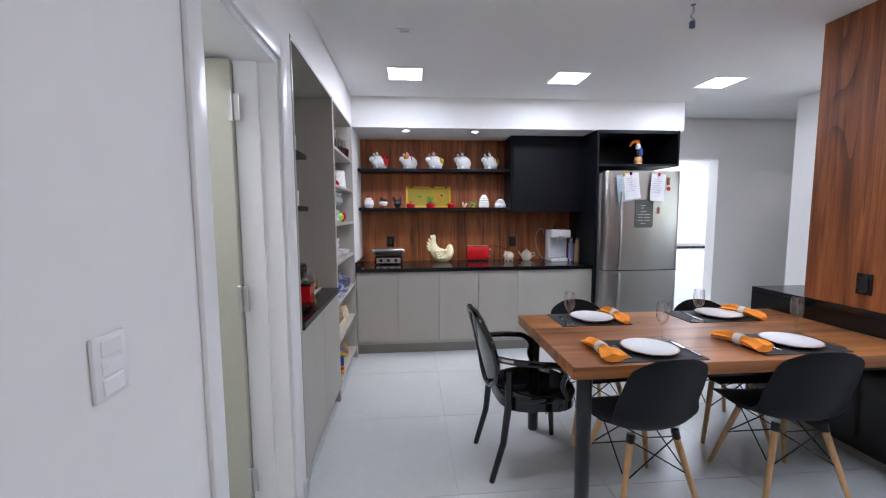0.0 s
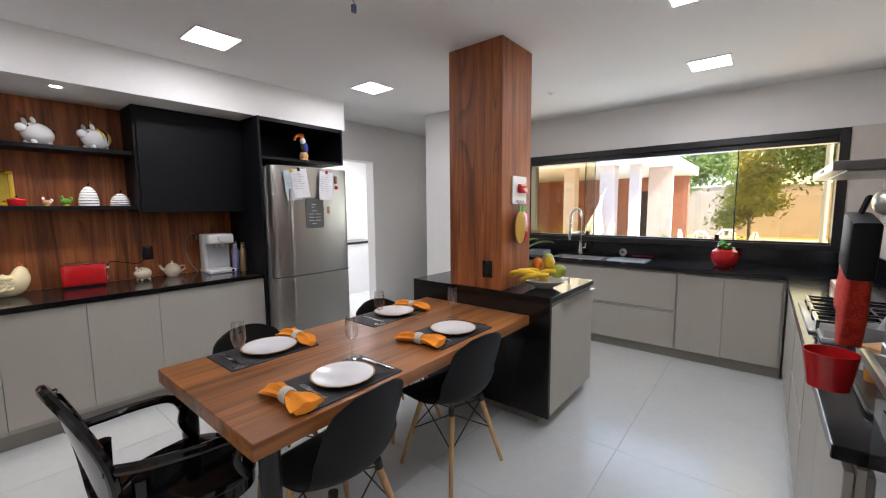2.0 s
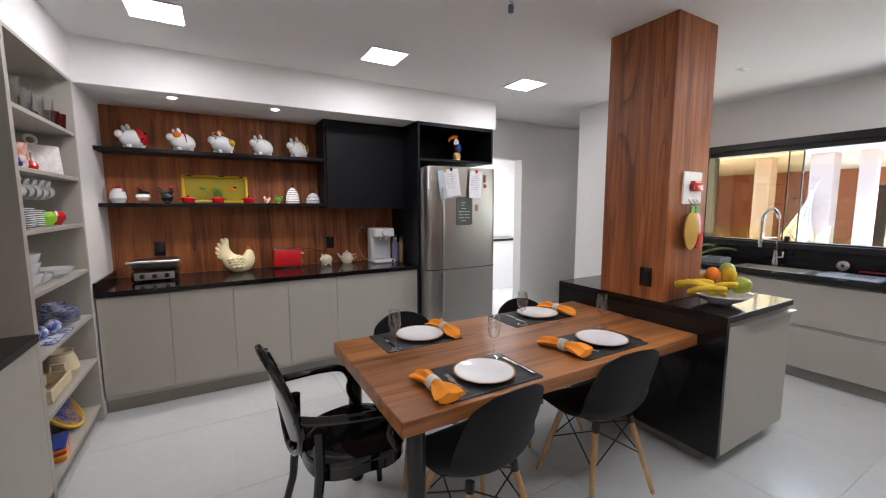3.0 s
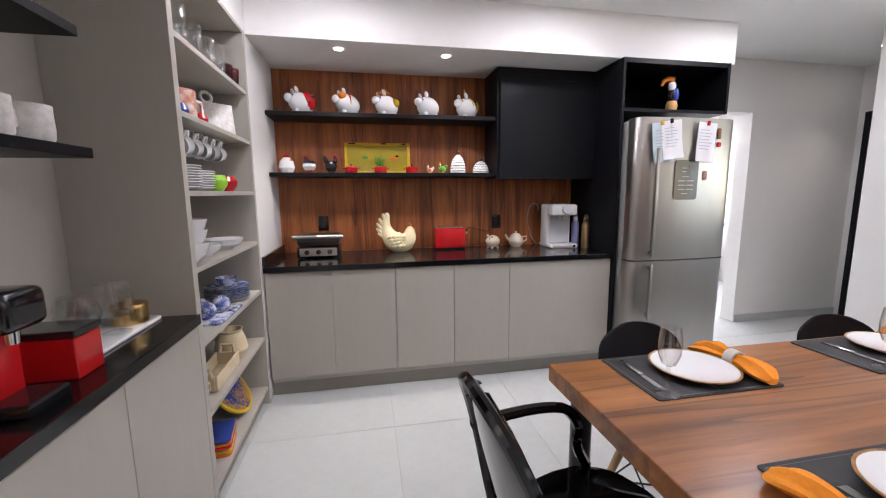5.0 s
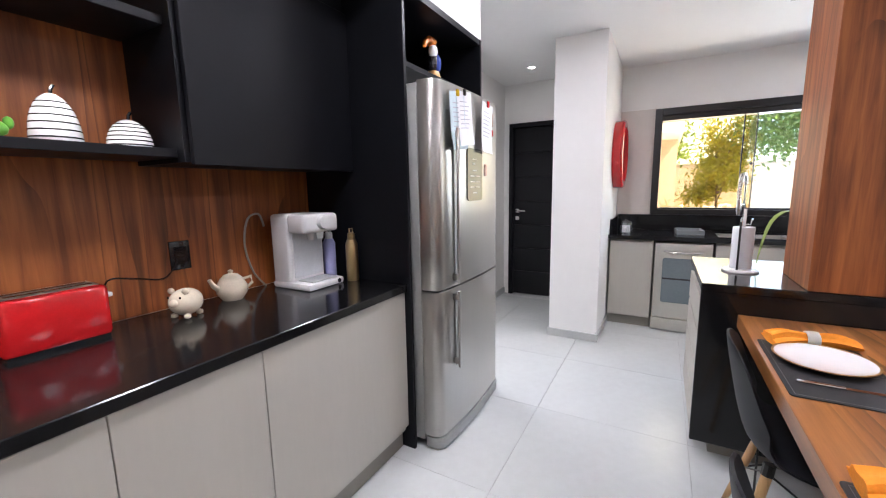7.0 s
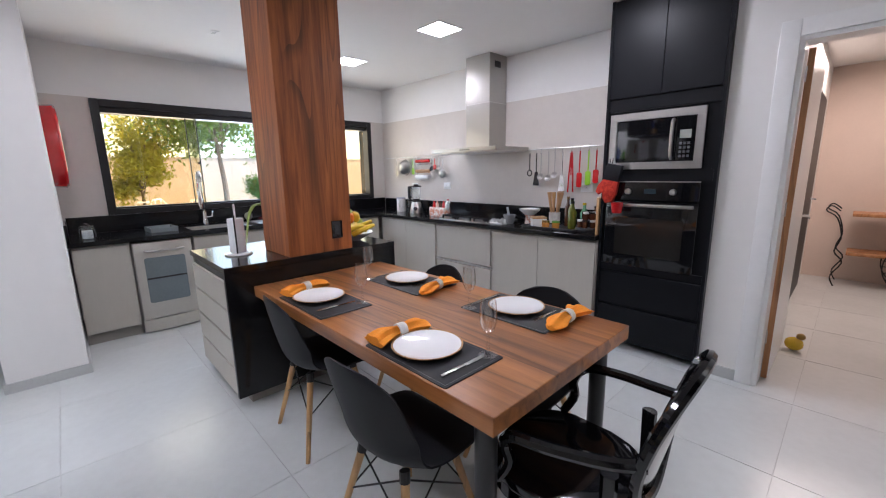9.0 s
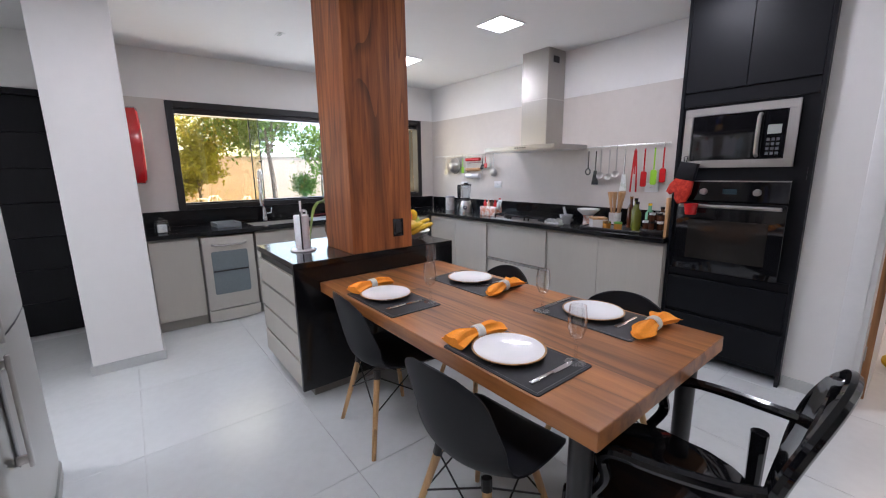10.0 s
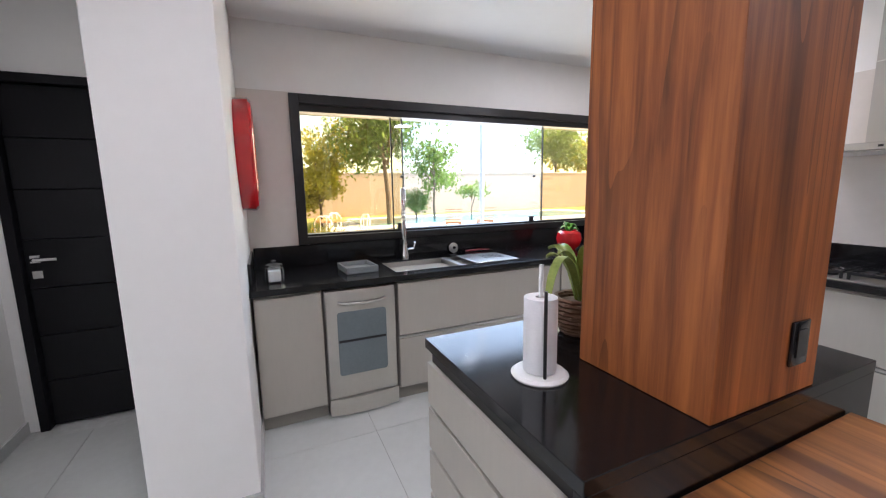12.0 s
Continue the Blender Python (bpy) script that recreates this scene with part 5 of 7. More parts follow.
# lower shelf
t = thing("chicken_egg_pot", "white egg-shaped chicken with a red comb", "figurine", pose(-0.61, 4.30, SH2))
part("body", lathe([(0, 0), (0.04, 0.002), (0.058, 0.04), (0.05, 0.085), (0.025, 0.115), (0, 0.12)], 24), M_CERW, t)
part("comb", blob(bmesh.new(), (0, 0, 0.125), (0.02, 0.009, 0.015)), M_RED, t)
part("beak", blob(bmesh.new(), (0.03, -0.02, 0.095), (0.014, 0.01, 0.006)), M_RED, t)
t = thing("hen_jar", "white ceramic hen with a dark head", "figurine", pose(-0.45, 4.30, SH2))
part("body", lathe([(0, 0.02), (0.035, 0.022), (0.05, 0.05), (0.045, 0.07), (0, 0.078)], 20), M_CERW, t)
part("head", blob(bmesh.new(), (-0.02, 0, 0.092), (0.02, 0.018, 0.024)), M_INK, t)
part("comb", blob(bmesh.new(), (-0.025, 0, 0.12), (0.014, 0.006, 0.010)), M_RED, t)
part("wing", blob(bmesh.new(), (0.012, 0, 0.082), (0.035, 0.032, 0.016)), M_INK, t)
part("foot", lathe([(0, 0), (0.022, 0), (0.016, 0.022), (0, 0.022)], 14), M_RED, t)
t = thing("rooster_figurine", "glossy black ceramic rooster", "figurine", pose(-0.29, 4.30, SH2))
bm = blob(bmesh.new(), (0, 0, 0.05), (0.045, 0.032, 0.045))
blob(bm, (0.03, 0, 0.10), (0.018, 0.016, 0.028)), blob(bm, (-0.038, 0, 0.095), (0.016, 0.014, 0.036), 2, (0, -25, 0)), blob(bm, (0, 0, 0.012), (0.028, 0.024, 0.013))
part("body", bm, M_INK, t, smooth=60)
part("comb", blob(bmesh.new(), (0.032, 0, 0.130), (0.018, 0.005, 0.010)), M_RED, t)
t = thing("serving_tray", "yellow painted ceramic tray leaning on the wall", "tray", pose(0.065, 4.425, SH2 + 0.004, -8, 0, 0))
part("plate", outline(rrect(-0.255, 0.255, 0.0, 0.235, 0.015), 0.0, 0.008, m=pose(0, 0, 0, 90, 0, 0)), mat("tray_paint", (0.52, 0.38, 0.02), 0.15, second=(0.40, 0.33, 0.04), scale=6, coat=0.4), t)
for r in ((-0.262, 0.262, -0.022, 0.0, 0.222, 0.245), (-0.262, 0.262, -0.022, 0.0, -0.004, 0.02), (-0.262, -0.235, -0.022, 0.0, 0.02, 0.222), (0.235, 0.262, -0.022, 0.0, 0.02, 0.222)):
    part("rim", boxes(r, bev=0.006, seg=2), M_YEL, t, "raised yellow rim")
for x, z, w, mt in ((0.13, 0.12, 0.03, M_ORG), (0.155, 0.14, 0.015, M_INK), (-0.10, 0.13, 0.028, M_GRN), (-0.20, 0.235, 0.03, M_INK), (0.05, 0.236, 0.03, M_INK), (0.21, 0.235, 0.02, M_INK)):
    part("painted_mark", blob(bmesh.new(), (x, -0.0095 if z < 0.2 else -0.0225, z), (w, 0.0015, w * 0.55 if z < 0.2 else 0.005)), mt, t)
for x in (-0.14, 0.08, 0.32):
    t = thing("mini_casserole", "small red enamel casserole with a lid", "pot", pose(x, 4.27, SH2), "mini red casseroles")
    part("pot", lathe([(0, 0), (0.038, 0.0), (0.045, 0.01), (0.046, 0.04), (0, 0.04)], 24), M_RED, t)
    part("lid", lathe([(0.048, 0.04), (0.046, 0.047), (0.02, 0.056), (0, 0.058)], 24), M_RED, t)
    part("knob", blob(bmesh.new(), (0, 0, 0.063), (0.008, 0.008, 0.007)), M_INK, t)
    for s in (-1, 1):
        part("handle", boxes((s * 0.055 - 0.012, s * 0.055 + 0.012, -0.015, 0.015, 0.030, 0.037), bev=0.003), M_RED, t)
t = thing("grass_pot", "tuft of bright green grass behind the casserole", "plant", pose(0.08, 4.37, SH2))
part("cup", lathe([(0, 0), (0.025, 0), (0.032, 0.05), (0, 0.05)], 16), M_RED, t)
bm, rp = bmesh.new(), random.Random(8)
for i in range(90):
    a, r = rp.uniform(0, 6.28), rp.uniform(0, 0.026)
    x, y = r * math.cos(a), r * math.sin(a)
    tube([(x, y, 0.045), (x * 1.5, y * 1.5, 0.09), (x * 2.0, y * 1.8, 0.11 + rp.uniform(0, 0.035))], 0.0022, 3, bm, taper=0.2)
part("grass", bm, M_GRN, t)
for x, s, mt in ((0.47, 0.8, M_FLORAL), (0.57, 1.0, M_GRN)):
    t = thing("bird_figurine", "tiny painted ceramic hen", "figurine", pose(x, 4.29, SH2), "tiny bird figurines")
    bm = blob(bmesh.new(), (0, 0, 0.032 * s), (0.03 * s, 0.02 * s, 0.024 * s))
    blob(bm, (-0.022 * s, 0, 0.062 * s), (0.012 * s, 0.011 * s, 0.016 * s)), blob(bm, (0.03 * s, 0, 0.05 * s), (0.012 * s, 0.008 * s, 0.018 * s))
    part("body", bm, mt, t, smooth=60)
    part("comb", blob(bmesh.new(), (-0.022 * s, 0, 0.08 * s), (0.008 * s, 0.004 * s, 0.007 * s)), M_RED, t)
    part("base", lathe([(0, 0), (0.018 * s, 0), (0.014 * s, 0.012), (0, 0.014)], 12), M_YEL, t)
for x, h, r in ((0.70, 0.15, 0.062), (0.89, 0.10, 0.066)):
    t = thing("honey_pot", "white lidded pot with black stripes", "pot", pose(x, 4.30, SH2), "striped honey pots")
    prof = lambda f: r * (1 - f ** 2.4) ** 0.55
    part("body", lathe([(0, 0)] + [(max(0.006, prof(f) * (0.93 if f < 0.05 else 1)), h * f) for f in np.linspace(0, 0.97, 14)] + [(0, h)], 28), M_CERW, t)
    for f in (0.12, 0.26, 0.40, 0.54, 0.68, 0.80):
        q = prof(f)
        part("stripe", lathe([(q, h * f - 0.002), (q + 0.0012, h * f), (prof(f + 0.012), h * f + 0.0025)], 28), M_INK, t, "painted black stripe")
    part("knob", tube([(0, 0, h - 0.004), (0.003, 0, h + 0.012), (0.010, 0, h + 0.024)], 0.005, 6), M_INK, t)

# on the coffee counter
t = thing("contact_grill", "steel and black contact grill with three knobs", "grill", pose(-0.39, 4.20, CT))
part("base", boxes((-0.15, 0.15, -0.12, 0.12, 0.008, 0.085), bev=0.01, seg=2), M_INK, t)
fp = part("fascia", boxes((-0.13, 0.13, -0.127, -0.12, 0.018, 0.075), bev=0.002), M_STEEL, t, "brushed steel fascia")
for x in (-0.08, 0.0, 0.08):
    part("knob", lathe([(0, 0), (0.018, 0), (0.015, 0.016), (0, 0.017)], 16, pose(x, -0.127, 0.047, 90, 0, 0)), M_INK, fp)
part("lid", boxes((-0.15, 0.15, -0.11, 0.12, 0.10, 0.165), bev=0.014, seg=2), mat("dark_steel", (0.12, 0.12, 0.12), 0.35, 1.0), t, "ribbed dark steel lid")
part("handle", tube([(-0.165, 0.0, 0.13), (-0.17, -0.14, 0.16), (0.17, -0.14, 0.16), (0.165, 0.0, 0.13)], 0.012), M_STEEL, t)
for x in (-0.12, 0.12):
    part("foot", boxes((x - 0.02, x + 0.02, -0.1, 0.1, 0, 0.01)), M_RUBBER, t)
t = thing("hen_sculpture", "large cream ceramic hen with a tall tail", "figurine", pose(0.21, 4.27, CT))


def loft(rows, flat=0.72, n=18, floor=0.0):
    """A rounded body through (x, z, radius) stations, narrower in y and standing on a flat base."""
    bm = bmesh.new()
    rings, k = [], len(rows)
    for i, (x, z, r) in enumerate(rows):
        a, b = rows[max(i - 1, 0)], rows[min(i + 1, k - 1)]
        d = Vector((b[0] - a[0], 0, b[1] - a[1])).normalized()
        u = Vector((-d.z, 0, d.x))
        ring = []
        for q in range(n):
            t_ = 2 * math.pi * q / n
            p = Vector((x, 0, z)) + u * r * math.cos(t_) + Vector((0, r * flat * math.sin(t_), 0))
            ring.append(bm.verts.new((p.x, p.y, max(p.z, floor))))
        rings.append(ring)
    for a, b in zip(rings, rings[1:]):
        for q in range(n):
            bm.faces.new((a[q], a[(q + 1) % n], b[(q + 1) % n], b[q]))
    bm.faces.new(rings[0]), bm.faces.new(rings[-1])
    return bm


HEN = [(-0.088, 0.312, 0.008), (-0.092, 0.295, 0.022), (-0.100, 0.255, 0.030), (-0.102, 0.205, 0.040), (-0.088, 0.150, 0.056), (-0.055, 0.100, 0.076), (-0.005, 0.075, 0.085), (0.045, 0.085, 0.082), (0.078, 0.118, 0.062), (0.086, 0.155, 0.044), (0.086, 0.185, 0.030), (0.084, 0.203, 0.010)]
bm = loft([tuple(r) for r in spline(HEN, 34)])
for x, z, a, l in ((-0.135, 0.135, -62, 0.040), (-0.148, 0.165, -50, 0.042), (-0.150, 0.200, -38, 0.042), (-0.140, 0.235, -24, 0.040), (-0.118, 0.275, -12, 0.036)):
    blob(bm, (x, 0, z), (0.016, 0.020, l), 2, (0, a, 0))
for i in range(4):
    for k in range(4 - i // 2):
        for s_ in (-1, 1):
            blob(bm, (-0.075 + 0.034 * k + 0.012 * i, s_ * (0.050 + 0.004 * (k % 2) + 0.003 * i), 0.125 - 0.024 * i), (0.026, 0.010, 0.013), 1, (0, -28, 0))
part("body", bm, M_CREAM, t, "cream glazed body and feathers", smooth=70)
bm = bmesh.new()
for x, z, r in ((0.068, 0.205, 0.010), (0.080, 0.214, 0.013), (0.093, 0.208, 0.011)):
    blob(bm, (x, 0, z), (r, 0.007, r * 1.1), 2)
part("comb", bm, paint("rust_glaze", (0.42, 0.13, 0.04)), t, "rust-red comb", smooth=60)
part("beak", blob(bmesh.new(), (0.118, 0, 0.178), (0.014, 0.008, 0.007)), M_ORG, t)
part("wattle", blob(bmesh.new(), (0.112, 0, 0.160), (0.008, 0.007, 0.012)), bpy.data.materials["rust_glaze"], t)
t = thing("toaster", "long red two-slot toaster", "toaster", pose(0.63, 4.33, CT))
part("body", outline(rrect(-0.13, 0.13, -0.065, 0.065, 0.02), 0.012, 0.178, bev=0.014), M_RED, t, "glossy red body")
part("top_plate", boxes((-0.11, 0.11, -0.045, 0.045, 0.178, 0.182), bev=0.001), M_STEEL, t)
for y in (-0.022, 0.022):
    part("slot", boxes((-0.10, 0.10, y - 0.009, y + 0.009, 0.1825, 0.1835)), M_INK, t)
part("base", boxes((-0.12, 0.12, -0.055, 0.055, 0, 0.013)), M_INK, t)
part("lever", boxes((0.131, 0.155, -0.016, 0.016, 0.125, 0.14), bev=0.003), M_PLASW, t)
part("dial", lathe([(0, 0), (0.013, 0), (0.012, 0.012), (0, 0.013)], 14, pose(0.131, 0, 0.05, 0, 90, 0)), M_STEEL, t)
single("power_cord", tube([tuple(p) for p in spline([(0.765, 4.36, 0.93), (0.80, 4.40, 1.06), (0.90, 4.42, 1.05), (1.00, 4.43, 1.03), (1.06, 4.435, 1.09)], 20)], 0.003, 6), M_INK, "thin black toaster cord running to the socket", "cord")
t = thing("pig_jar", "round cream pig-shaped jar", "figurine", pose(0.99, 4.27, CT, 0, 0, 200))
bm = blob(bmesh.new(), (0, 0, 0.058), (0.062, 0.055, 0.052), 3)
blob(bm, (0.055, 0, 0.065), (0.016, 0.02, 0.017))
for s in (-1, 1):
    blob(bm, (0.03, s * 0.03, 0.105), (0.010, 0.014, 0.012))
    for fx in (-0.03, 0.03):
        blob(bm, (fx, s * 0.028, 0.01), (0.014, 0.014, 0.012), 1)
part("body", bm, paint("ivory_glaze", (0.72, 0.64, 0.50), 0.2, coat=0.3), t, smooth=60)
for s in (-1, 1):
    part("eye", blob(bmesh.new(), (0.052, s * 0.025, 0.085), (0.004, 0.004, 0.005), 1), M_INK, t)
t = thing("teapot", "small cream teapot with a hen-shaped spout", "teapot", pose(1.22, 4.34, CT))
part("body", lathe([(0, 0), (0.042, 0), (0.062, 0.03), (0.064, 0.06), (0.045, 0.095), (0, 0.098)], 24), bpy.data.materials["ivory_glaze"], t)
part("lid", lathe([(0.044, 0.095), (0.03, 0.11), (0.008, 0.117), (0.012, 0.128), (0, 0.135)], 18), bpy.data.materials["ivory_glaze"], t)
part("spout", tube([(-0.05, 0, 0.05), (-0.08, 0, 0.075), (-0.095, 0, 0.105)], 0.014, 8, taper=0.6), bpy.data.materials["ivory_glaze"], t)
part("handle", tube([(0.055, 0, 0.08), (0.095, 0, 0.085), (0.10, 0, 0.055), (0.058, 0, 0.03)], 0.007), bpy.data.materials["ivory_glaze"], t)
t = thing("water_dispenser", "white countertop water purifier with a drip tray", "water dispenser", pose(1.56, 4.23, CT))
part("body", boxes((-0.11, 0.11, 0.0, 0.13, 0.02, 0.36), bev=0.018, seg=3), M_PLASW, t)
part("head", boxes((-0.11, 0.11, -0.11, 0.01, 0.27, 0.36), bev=0.018, seg=3), M_PLASW, t)
part("base", boxes((-0.115, 0.115, -0.125, 0.13, 0, 0.035), bev=0.012, seg=2), M_PLASW, t)
part("drip_tray", boxes((-0.08, 0.08, -0.11, -0.01, 0.035, 0.041), bev=0.002), M_SKIRT, t, "grey drip grille")
part("recess", boxes((-0.088, 0.088, -0.004, 0.0, 0.05, 0.265), bev=0.001), paint("pale_grey_plastic", (0.62, 0.64, 0.66), 0.3), t)
for x in (-0.03, 0.03):
    part("nozzle", lathe([(0, 0), (0.015, 0), (0.02, 0.04), (0, 0.04)], 14, pose(x, -0.06, 0.235)), M_PLASW, t)
part("lever", lathe([(0, 0), (0.035, 0), (0.03, 0.02), (0, 0.022)], 18, pose(0, -0.11, 0.32, 90, 0, 0)), M_PLASW, t)
part("badge", lathe([(0, 0), (0.012, 0), (0, 0.003)], 14, pose(0.08, -0.125, 0.018, 90, 0, 0)), M_INK, t)
single("water_hose", tube([tuple(p) for p in spline([(1.45, 4.42, 0.90), (1.40, 4.44, 0.98), (1.36, 4.43, 1.12), (1.38, 4.42, 1.24), (1.44, 4.42, 1.26), (1.45, 4.40, 1.20)], 26)], 0.005, 6), paint("grey_hose", (0.35, 0.34, 0.32)), "thin grey water hose looping up the wall", "hose")
for x, y, mt, mc, lab in ((1.725, 4.25, M_LAV, M_SKIRT, "lavender plastic drinking bottle"), (1.735, 4.10, M_GOLDM, M_GOLDM, "gold metal flask with a loop cap")):
    t = thing("bottle", lab, "bottle", pose(x, y, CT))
    part("body", lathe([(0, 0), (0.030, 0), (0.032, 0.008), (0.032, 0.19), (0.022, 0.215), (0, 0.218)], 24), mt, t)
    part("cap", lathe([(0.018, 0.215), (0.020, 0.218), (0.020, 0.245), (0.01, 0.252), (0, 0.252)], 18), mc, t)
    part("loop", tube([(0.012, 0, 0.248), (0.012, 0, 0.272), (-0.012, 0, 0.272), (-0.012, 0, 0.248)], 0.004, 6), mc, t)


def outlet(m, mt=M_INK, w=0.04, h=0.06, label="black plastic wall socket", holes=True):
    """A wall socket in the local xz plane facing -y."""
    t = thing("wall_socket", label, "socket", m, "wall sockets")
    part("plate", boxes((-w, w, -0.008, 0.0, -h, h), bev=0.003, seg=2), mt, t)
    part("insert", boxes((-w * 0.6, w * 0.6, -0.0115, -0.008, -h * 0.62, h * 0.62), bev=0.002), mt, t)
    if holes:
        for dx, dz in ((-0.008, 0.0), (0.008, 0.0), (0, 0.006)):
            part("pin_hole", lathe([(0, 0), (0.0025, 0), (0, 0.0006)], 8, pose(dx, -0.0114, dz, 90, 0, 0)), M_RUBBER, t)
    return t


outlet(pose(-0.384, YN - 0.0225, 1.127)), outlet(pose(1.075, YN - 0.0225, 1.112))
outlet(pose(2.4055, 1.787, 1.045, 0, 0, -90))
for x, z in ((3.62, 1.25), (1.74, 1.25), (4.26, 1.24)):
    outlet(pose(x, YS + 0.0105, z, 0, 0, 180), M_PLASW, 0.06, 0.04, "white plastic wall socket above the counter")
t = thing("light_switch", "white three-gang light switch on the wall", "switch", pose(XW, 0.552, 1.182, 0, 0, 90))
part("plate", boxes((-0.04, 0.04, -0.010, 0, -0.06, 0.06), bev=0.004, seg=2), M_PLASW, t)
for z in (-0.036, 0, 0.036):
    part("rocker", boxes((-0.025, 0.025, -0.0135, -0.0095, z - 0.016, z + 0.016), bev=0.002), M_PLASW, t)

# toucan, fridge papers
t = thing("toucan_figurine", "carved toucan on a tan stump in the niche", "figurine", pose(2.31, 3.92, 1.957) @ Matrix.Diagonal((1.18, 1.18, 1.0, 1)))
part("stump", lathe([(0, 0), (0.045, 0), (0.03, 0.03), (0.038, 0.055), (0.028, 0.09), (0, 0.095)], 14), paint("tan_wood", (0.62, 0.36, 0.14)), t)
bm = blob(bmesh.new(), (0, 0, 0.145), (0.030, 0.028, 0.07), 2, (0, 8, 0))
part("body", bm, M_INK, t, smooth=60)
part("wing", blob(bmesh.new(), (0.012, -0.015, 0.135), (0.022, 0.022, 0.055)), M_BLUE, t, "blue painted wing", smooth=60)
part("throat", blob(bmesh.new(), (-0.008, -0.005, 0.20), (0.024, 0.024, 0.04)), M_CERW, t, "white throat", smooth=60)
part("bill", tube([(-0.005, 0, 0.245), (-0.04, 0, 0.255), (-0.07, 0, 0.235), (-0.082, 0, 0.20)], 0.026, 10, taper=0.3), M_ORG, t, "large orange bill")
FM = [("paper_note", (0.10, 0.25, 1.56, 1.83), -6, paint("pale_blue_paper", (0.55, 0.66, 0.70), 0.8, vary=0.05)), ("paper_note", (0.165, 0.325, 1.585, 1.845), -7, M_PAPER), ("paper_note", (0.44, 0.59, 1.565, 1.835), 4, M_PAPER)]
for n, (nm, (x0, x1, z0, z1), rot, mt) in enumerate(FM):
    cx, cz = (x0 + x1) / 2, (z0 + z1) / 2
    w, h = (x1 - x0) / 2, (z1 - z0) / 2
    t = thing(nm, "creased white paper held to the fridge by a magnet", "paper", pose(1.815 + cx, 3.606 - 0.004 * n, cz, 0, rot, 0), "papers on the fridge")
    rows = [[(w * s, -0.006 - 0.010 * abs(v) ** 2 * (1 if v < 0 else 0.2) + 0.003 * math.sin(4 * s + n), h * v) for s in np.linspace(-1, 1, 7)] for v in np.linspace(-1, 1, 9)]
    part("sheet", sheet(rows, 0.0008), mt, t, smooth=60)
    for k in range(7):
        part("print_line", boxes((-w * 0.75, w * (0.2 + 0.5 * ((k * 37) % 10) / 10), -0.0125, -0.0118, h * (0.6 - 0.16 * k), h * (0.6 - 0.16 * k) + 0.004)), M_TEXT, t)
    part("magnet", boxes((-0.012, 0.012, -0.018, -0.008, h - 0.02, h + 0.012), bev=0.003), (M_YEL, M_INK, M_RED)[n], t, "small fridge magnet")
for x, z, mt, w, h in ((0.645, 1.765, paint("brown_resin", (0.22, 0.10, 0.05)), 0.015, 0.038), (0.65, 1.69, M_RED, 0.016, 0.018), (0.55, 1.47, paint("dusty_pink", (0.45, 0.25, 0.2)), 0.018, 0.034)):
    single("fridge_magnet", outline(rrect(-w, w, -h, h, w * 0.6), 0, 0.008, bev=0.002, m=pose(1.815 + x, 3.618, z, 90, 0, 0)), mt, "small moulded magnet stuck to the fridge door", "magnet", group="fridge magnets")

# ---- island things ----
t = thing("paper_towel_holder", "paper towel roll on a white stand", "paper towel", pose(2.79, 2.31, 0.90))
part("base", lathe([(0, 0), (0.082, 0), (0.085, 0.006), (0.075, 0.014), (0, 0.016)], 32), M_PLASW, t)
part("roll", lathe([(0.016, 0.018), (0.048, 0.018), (0.049, 0.022), (0.049, 0.236), (0.048, 0.24), (0.016, 0.24)], 28), M_PAPER, t, "half-used white roll")
part("rod", tube([(0, 0, 0.012), (0, 0, 0.335)], 0.007), M_PLASW, t)
part("arm", tube([(-0.052, 0.022, 0.012), (-0.050, 0.022, 0.27)], 0.005), M_BLEG, t, "dark spring arm holding the roll")
t = thing("basket_plant", "orchid with long leaves in a brown basket", "plant", pose(3.01, 1.95, 0.90))
bm = bmesh.new()
for k in range(9):
    r = 0.065 + 0.022 * math.sin(math.pi * k / 9) + 0.02 * k / 9
    tube([(r * (1 + 0.04 * (-1) ** (j + k)) * math.cos(j * math.pi / 12), r * (1 + 0.04 * (-1) ** (j + k)) * math.sin(j * math.pi / 12), 0.008 + k * 0.016) for j in range(24)], 0.0085, 5, bm, closed=True)
part("basket", bm, paint("dark_wicker", (0.13, 0.07, 0.04), 0.7), t, "woven dark basket")
part("soil", lathe([(0, 0.12), (0.075, 0.12), (0.075, 0.05), (0.05, 0.004), (0, 0.003)], 20), M_BARK, t)
M_ORCHID = mat("orchid_leaf", (0.27, 0.33, 0.07), 0.4, vary=0.25, scale=10, second=(0.15, 0.22, 0.04))
for a, l, up, w0 in ((150, 0.10, 0.22, 0.026), (95, 0.12, 0.20, 0.026), (60, 0.13, 0.18, 0.022), (250, 0.22, 0.16, 0.024), (298, 0.36, 0.17, 0.026), (335, 0.30, 0.18, 0.024), (20, 0.14, 0.20, 0.022)):
    dx, dy = math.cos(radians(a)), math.sin(radians(a))
    rows = []
    for f in np.linspace(0, 1, 10):
        w = w0 * math.sin(math.pi * min(0.95, 0.25 + 0.7 * f)) + 0.002
        c = Vector((dx * l * f, dy * l * f, 0.12 + up * math.sin(f * 1.9)))
        rows.append([c + Vector((-dy, dx, 0)) * w * k + Vector((0, 0, 0.010 * abs(k))) for k in (-1, -0.5, 0, 0.5, 1)])
    part("leaf", sheet(rows, 0.002), M_ORCHID, t, "broad arching green leaf", smooth=60)
rows = []
